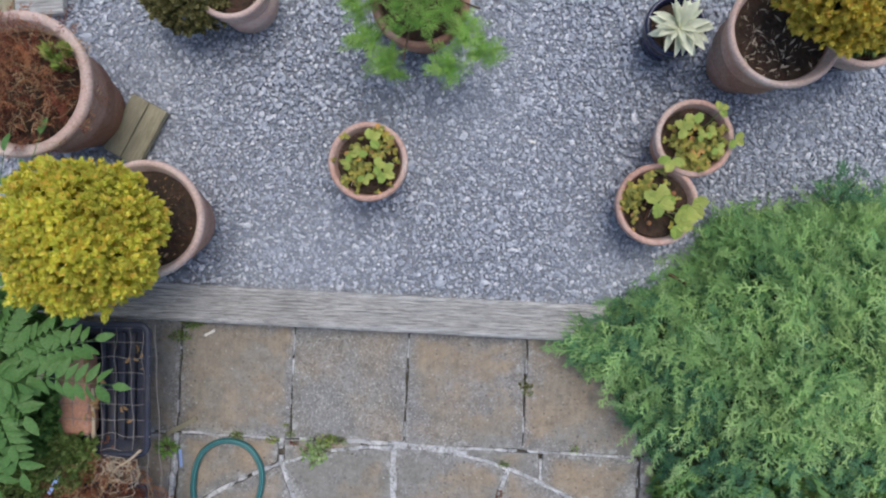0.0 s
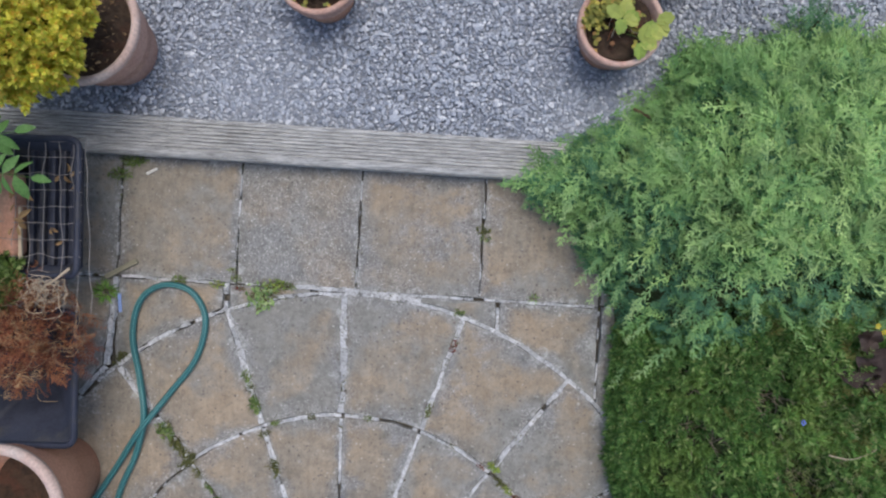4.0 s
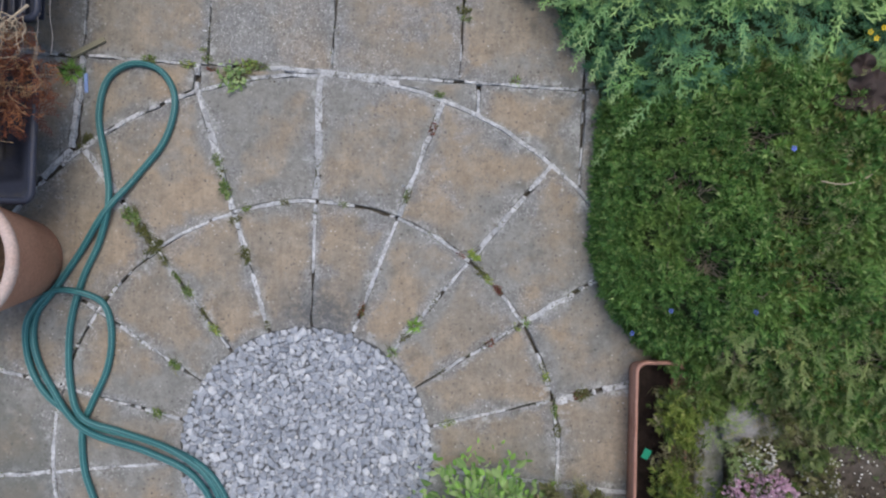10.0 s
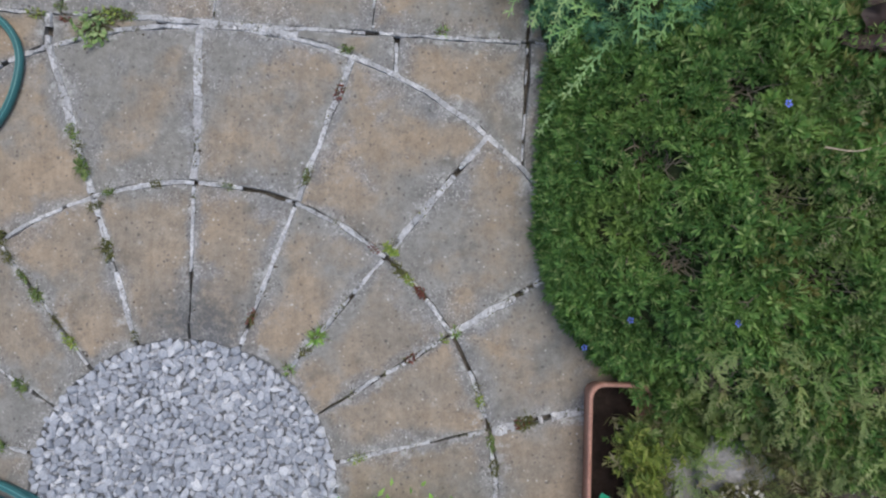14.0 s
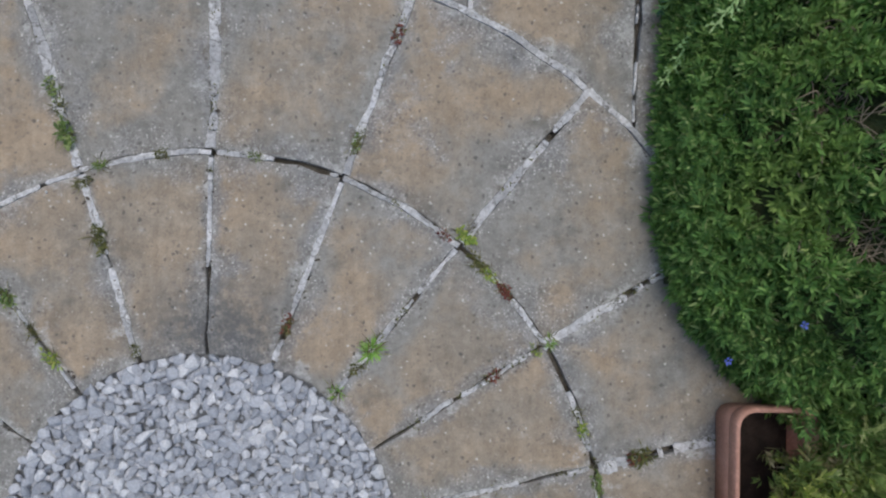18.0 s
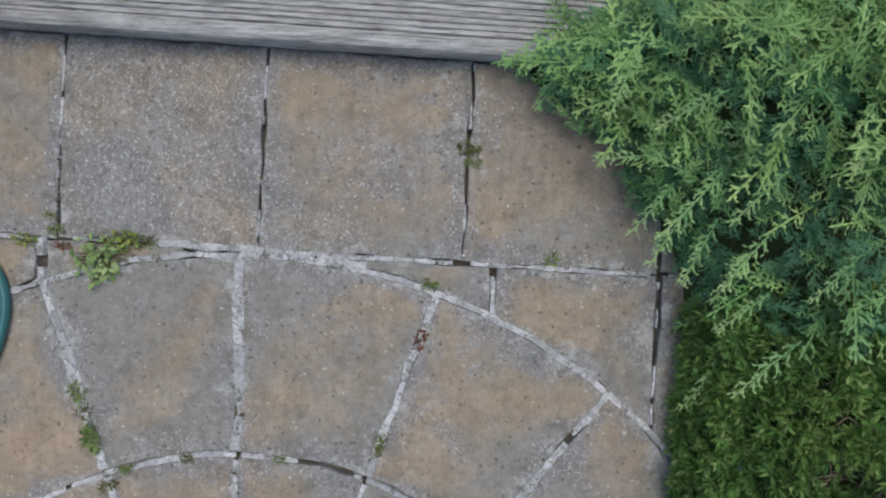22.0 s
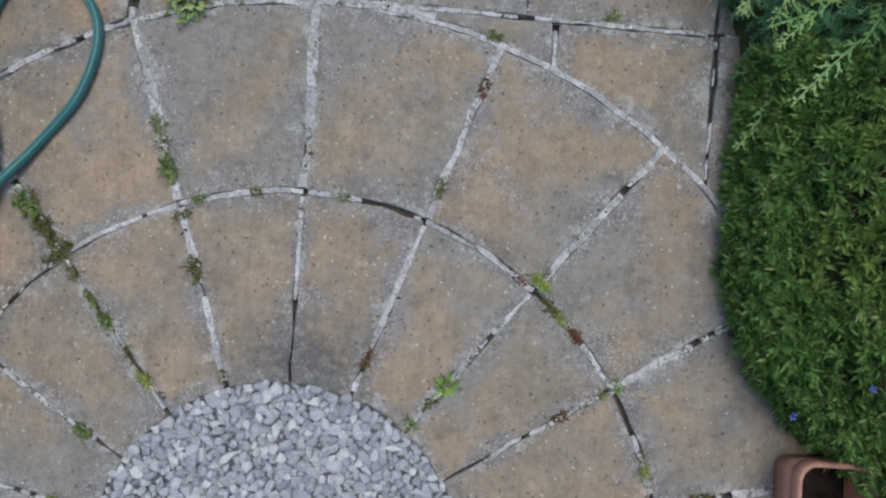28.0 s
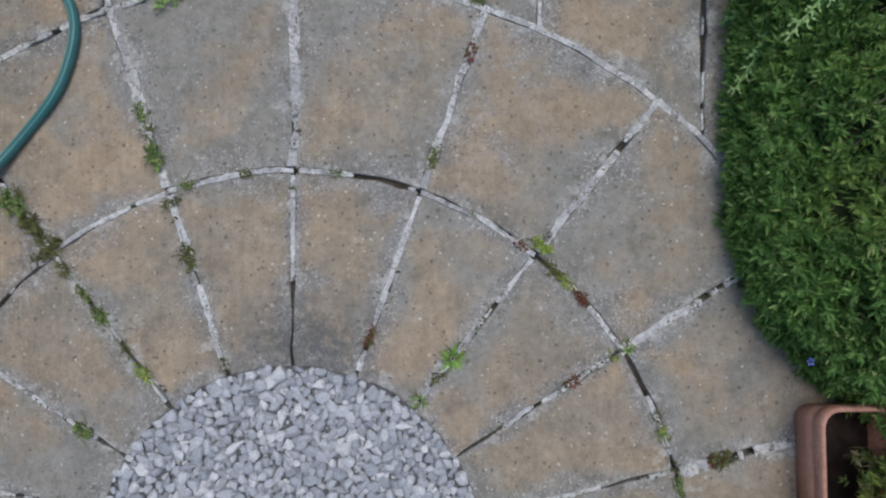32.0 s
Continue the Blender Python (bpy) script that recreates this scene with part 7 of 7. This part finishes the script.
WEEDS = [(-0.285, 1.312, 0.060, 24, 5), (-0.285, 1.303, 0.055, 22, 5), (-0.24, 1.345, 0.04, 18, 1), (-0.23, 1.355, 0.030, 18, 0), (-0.19, 1.345, 0.026, 14, 0), (-0.59, 1.36, 0.030, 20, 0), (-0.45, 1.345, 0.030, 16, 1), (-0.335, 0.90, 0.040, 34, 0), (-0.345, 1.01, 0.030, 22, 0), (-0.23, 0.85, 0.026, 16, 0),
         (-0.66, 0.785, 0.045, 38, 0), (-0.61, 0.75, 0.040, 30, 2), (-0.54, 0.71, 0.040, 30, 2), (-0.44, 0.545, 0.032, 26, 0), (-0.47, 0.60, 0.026, 16, 0), (-0.35, 0.405, 0.030, 20, 1), (-0.48, 0.27, 0.036, 28, 0), (-0.52, 0.125, 0.032, 22, 0),
         (0.37, 0.45, 0.042, 60, 3), (0.345, 0.405, 0.024, 16, 2), (-0.24, 0.68, 0.034, 26, 2), (0.56, 0.71, 0.034, 34, 1), (0.545, 0.735, 0.022, 14, 4), (0.63, 0.63, 0.026, 18, 1), (0.665, 0.60, 0.022, 14, 4), (0.76, 0.47, 0.030, 30, 3), (0.73, 0.45, 0.020, 12, 1),
         (0.84, 0.29, 0.028, 18, 1), (0.835, 0.33, 0.02, 12, 2), (0.955, 0.23, 0.034, 30, 2), (0.94, 0.235, 0.024, 16, 4), (0.50, 0.08, 0.024, 16, 1), (0.40, 1.15, 0.026, 20, 4), (0.43, 1.265, 0.026, 16, 0), (0.70, 1.32, 0.028, 26, 3), (0.31, 0.91, 0.024, 14, 0),
         (0.30, 0.935, 0.018, 10, 2), (0.11, 0.875, 0.022, 12, 0), (-0.86, 1.31, 0.055, 60, 3), (0.17, 0.51, 0.025, 12, 4), (0.185, 0.49, 0.020, 10, 2), (-0.155, 0.44, 0.022, 14, 2), (-0.80, 1.07, 0.034, 20, 2), (-0.95, 0.73, 0.032, 16, 2), (0.51, 1.565, 0.030, 20, 2),
         (0.52, 1.535, 0.022, 14, 0), (0.64, 0.39, 0.024, 20, 4), (-0.385, 1.37, 0.022, 14, 0), (-0.37, 1.335, 0.022, 14, 4), (-0.40, 1.40, 0.018, 10, 1), (0.48, 0.90, 0.014, 8, 2), (-0.76, 1.79, 0.045, 34, 0), (-0.81, 1.74, 0.04, 30, 0), (-0.50, 0.665, 0.028, 14, 2), (-0.575, 0.725, 0.026, 14, 2), (-0.385, 0.47, 0.024, 12, 2), (0.60, 0.655, 0.03, 20, 2), (0.655, 0.585, 0.026, 16, 4), (0.86, 0.17, 0.028, 18, 0), (0.865, 0.10, 0.026, 16, 2), (0.355, 0.88, 0.022, 14, 2), (-0.10, 0.885, 0.024, 16, 2), (0.29, 0.36, 0.03, 16, 3), (-0.29, 0.80, 0.026, 16, 2), (-0.36, 0.96, 0.026, 16, 2)]
RED_LEAF = leaf_material("reddish_weed_leaf", ((0.0, (0.12, 0.03, 0.03)), (1.0, (0.26, 0.09, 0.06))))
OLIVE_LEAF = leaf_material("olive_weed_leaf", ((0.0, (0.07, 0.085, 0.025)), (1.0, (0.17, 0.17, 0.055))))
KINDS = [(WEED_LEAF, "small green weed growing in a paving joint", False), (LIME_LEAF, "yellow-green weed growing in a paving joint", False), (OLIVE_LEAF, "olive mossy weed growing in a paving joint", False),
         (FERN_LEAF, "tuft of bright green grass in a paving joint", True), (RED_LEAF, "reddish weed growing in a paving joint", False), (LIME_SOFT, "broad-leaved bright green weed in a joint", False)]
for k, (x, y, size, count, kind) in enumerate(WEEDS):
    m, label, grass = KINDS[kind]
    far, deg = math.hypot(x, y), math.degrees(math.atan2(y, x)) % 360
    if far < 1.30:
        ring = min((R_DISC, R_INNER, R_OUTER), key=lambda q: abs(q - far))
        ray = min(JOINTS, key=lambda q: abs((q - deg + 180) % 360 - 180))
        if abs(ring - far) < abs(radians(ray - deg)) * far:
            x, y = x * ring / far, y * ring / far
        elif abs(radians(ray - deg)) * far < 0.05:
            x, y = polar(far, ray)
    weed(x, y, size * 1.18, count, m, label, grass, k)

# ---------------------------------------------------------------- crumbs and moss along the joints
rng = np.random.default_rng(77)
lines = []
for a in JOINTS:
    lines += [(polar(R_DISC + 0.01, a), polar(R_OUTER, a))] * 2
    lines += [(polar(R_INNER, a + q * 4.7), polar(R_INNER, a + q * 4.7 + 4.7)) for q in range(4)]
    if -10 < a < 150:
        lines += [(polar(R_OUTER, a + q * 4.7), polar(R_OUTER, a + q * 4.7 + 4.7)) for q in range(4)]
lines += [((x, row_y(x)), (x + 0.44, row_y(x + 0.44))) for x in ROW_X[:-1]] + [((x, row_y(x)), (x + 0.019, row_y(x) + 0.44)) for x in ROW_X]
lines = np.array(lines)
long = np.linalg.norm(lines[:, 1] - lines[:, 0], axis=1)


def by_joints(count, spread, seed, gate):
    """Points scattered beside the joints, in clusters."""
    k = rng.choice(len(lines), count * 3, p=long / long.sum())
    p = lines[k, 0] + (lines[k, 1] - lines[k, 0]) * rng.random((len(k), 1)) + rng.normal(0, spread, (len(k), 2))
    return p[lumps(p, 11.0, seed) > gate][:count]


for name, count, spread, gate, size, label, mat in (
        ("soil_crumbs", 1500, 0.010, 0.05, 0.0042, "dark soil crumbs washed out of the joints", EARTH),
        ("mortar_crumbs", 900, 0.014, 0.0, 0.0040, "pale mortar crumbs scattered along the joints", MORTAR)):
    p = by_joints(count, spread, count * 0.01, gate)
    n = len(p)
    v, f = strew(stone_shapes(rng, 6), np.column_stack([p, np.full(n, 0.001)]), random_turns(n, rng), rng.lognormal(math.log(size), 0.45, n), rng)
    tagged(part(name, mesh_np(name, v, f), mat, None, kind="stuff"), label, "crumbs")
p = by_joints(2600, 0.0045, 31.0, 0.16)
n = len(p)
yaw = rng.uniform(0, 6.28, n)
v, f = strew([leaf_shape(1, 0.5, 0.08, 0.1), leaf_shape(1, 0.3, 0.05, 0.2)], np.column_stack([p, rng.uniform(-0.004, 0.003, n)]), frames_along(np.column_stack([np.cos(yaw), np.sin(yaw), rng.uniform(0.1, 1.0, n)]), np.tile((0, 0, 1.0), (n, 1))), rng.uniform(0.004, 0.011, n), rng)
tagged(part("joint_moss", mesh_np("joint_moss", v, f), leaf_material("dull_moss", ((0.0, (0.06, 0.055, 0.025)), (0.5, (0.12, 0.125, 0.045)), (1.0, (0.20, 0.21, 0.08))), 0.8), None, kind="stuff"), "thin olive-brown moss creeping along the joints", "moss")

# dead leaves and bark on the soil of the golden shrub's pot
litter = thing("leaf_litter", (-0.775, 2.165, G + 0.258), "yellow-brown leaf litter on the pot's soil", "litter")
n = 240
a, rr = rng.uniform(0, 6.28, n), 0.145 * np.sqrt(rng.random(n))
v, f = strew([leaf_shape(1, 0.5, 0.1, 0.2), leaf_shape(1, 0.2, 0.05, 0.1)], np.column_stack([rr * np.cos(a), rr * np.sin(a), rng.uniform(0.0, 0.012, n)]), random_turns(n, rng), rng.uniform(0.006, 0.018, n), rng)
part("dead_leaf_layer", mesh_np("dead_leaf_layer", v, f), DRY_LEAF, litter)
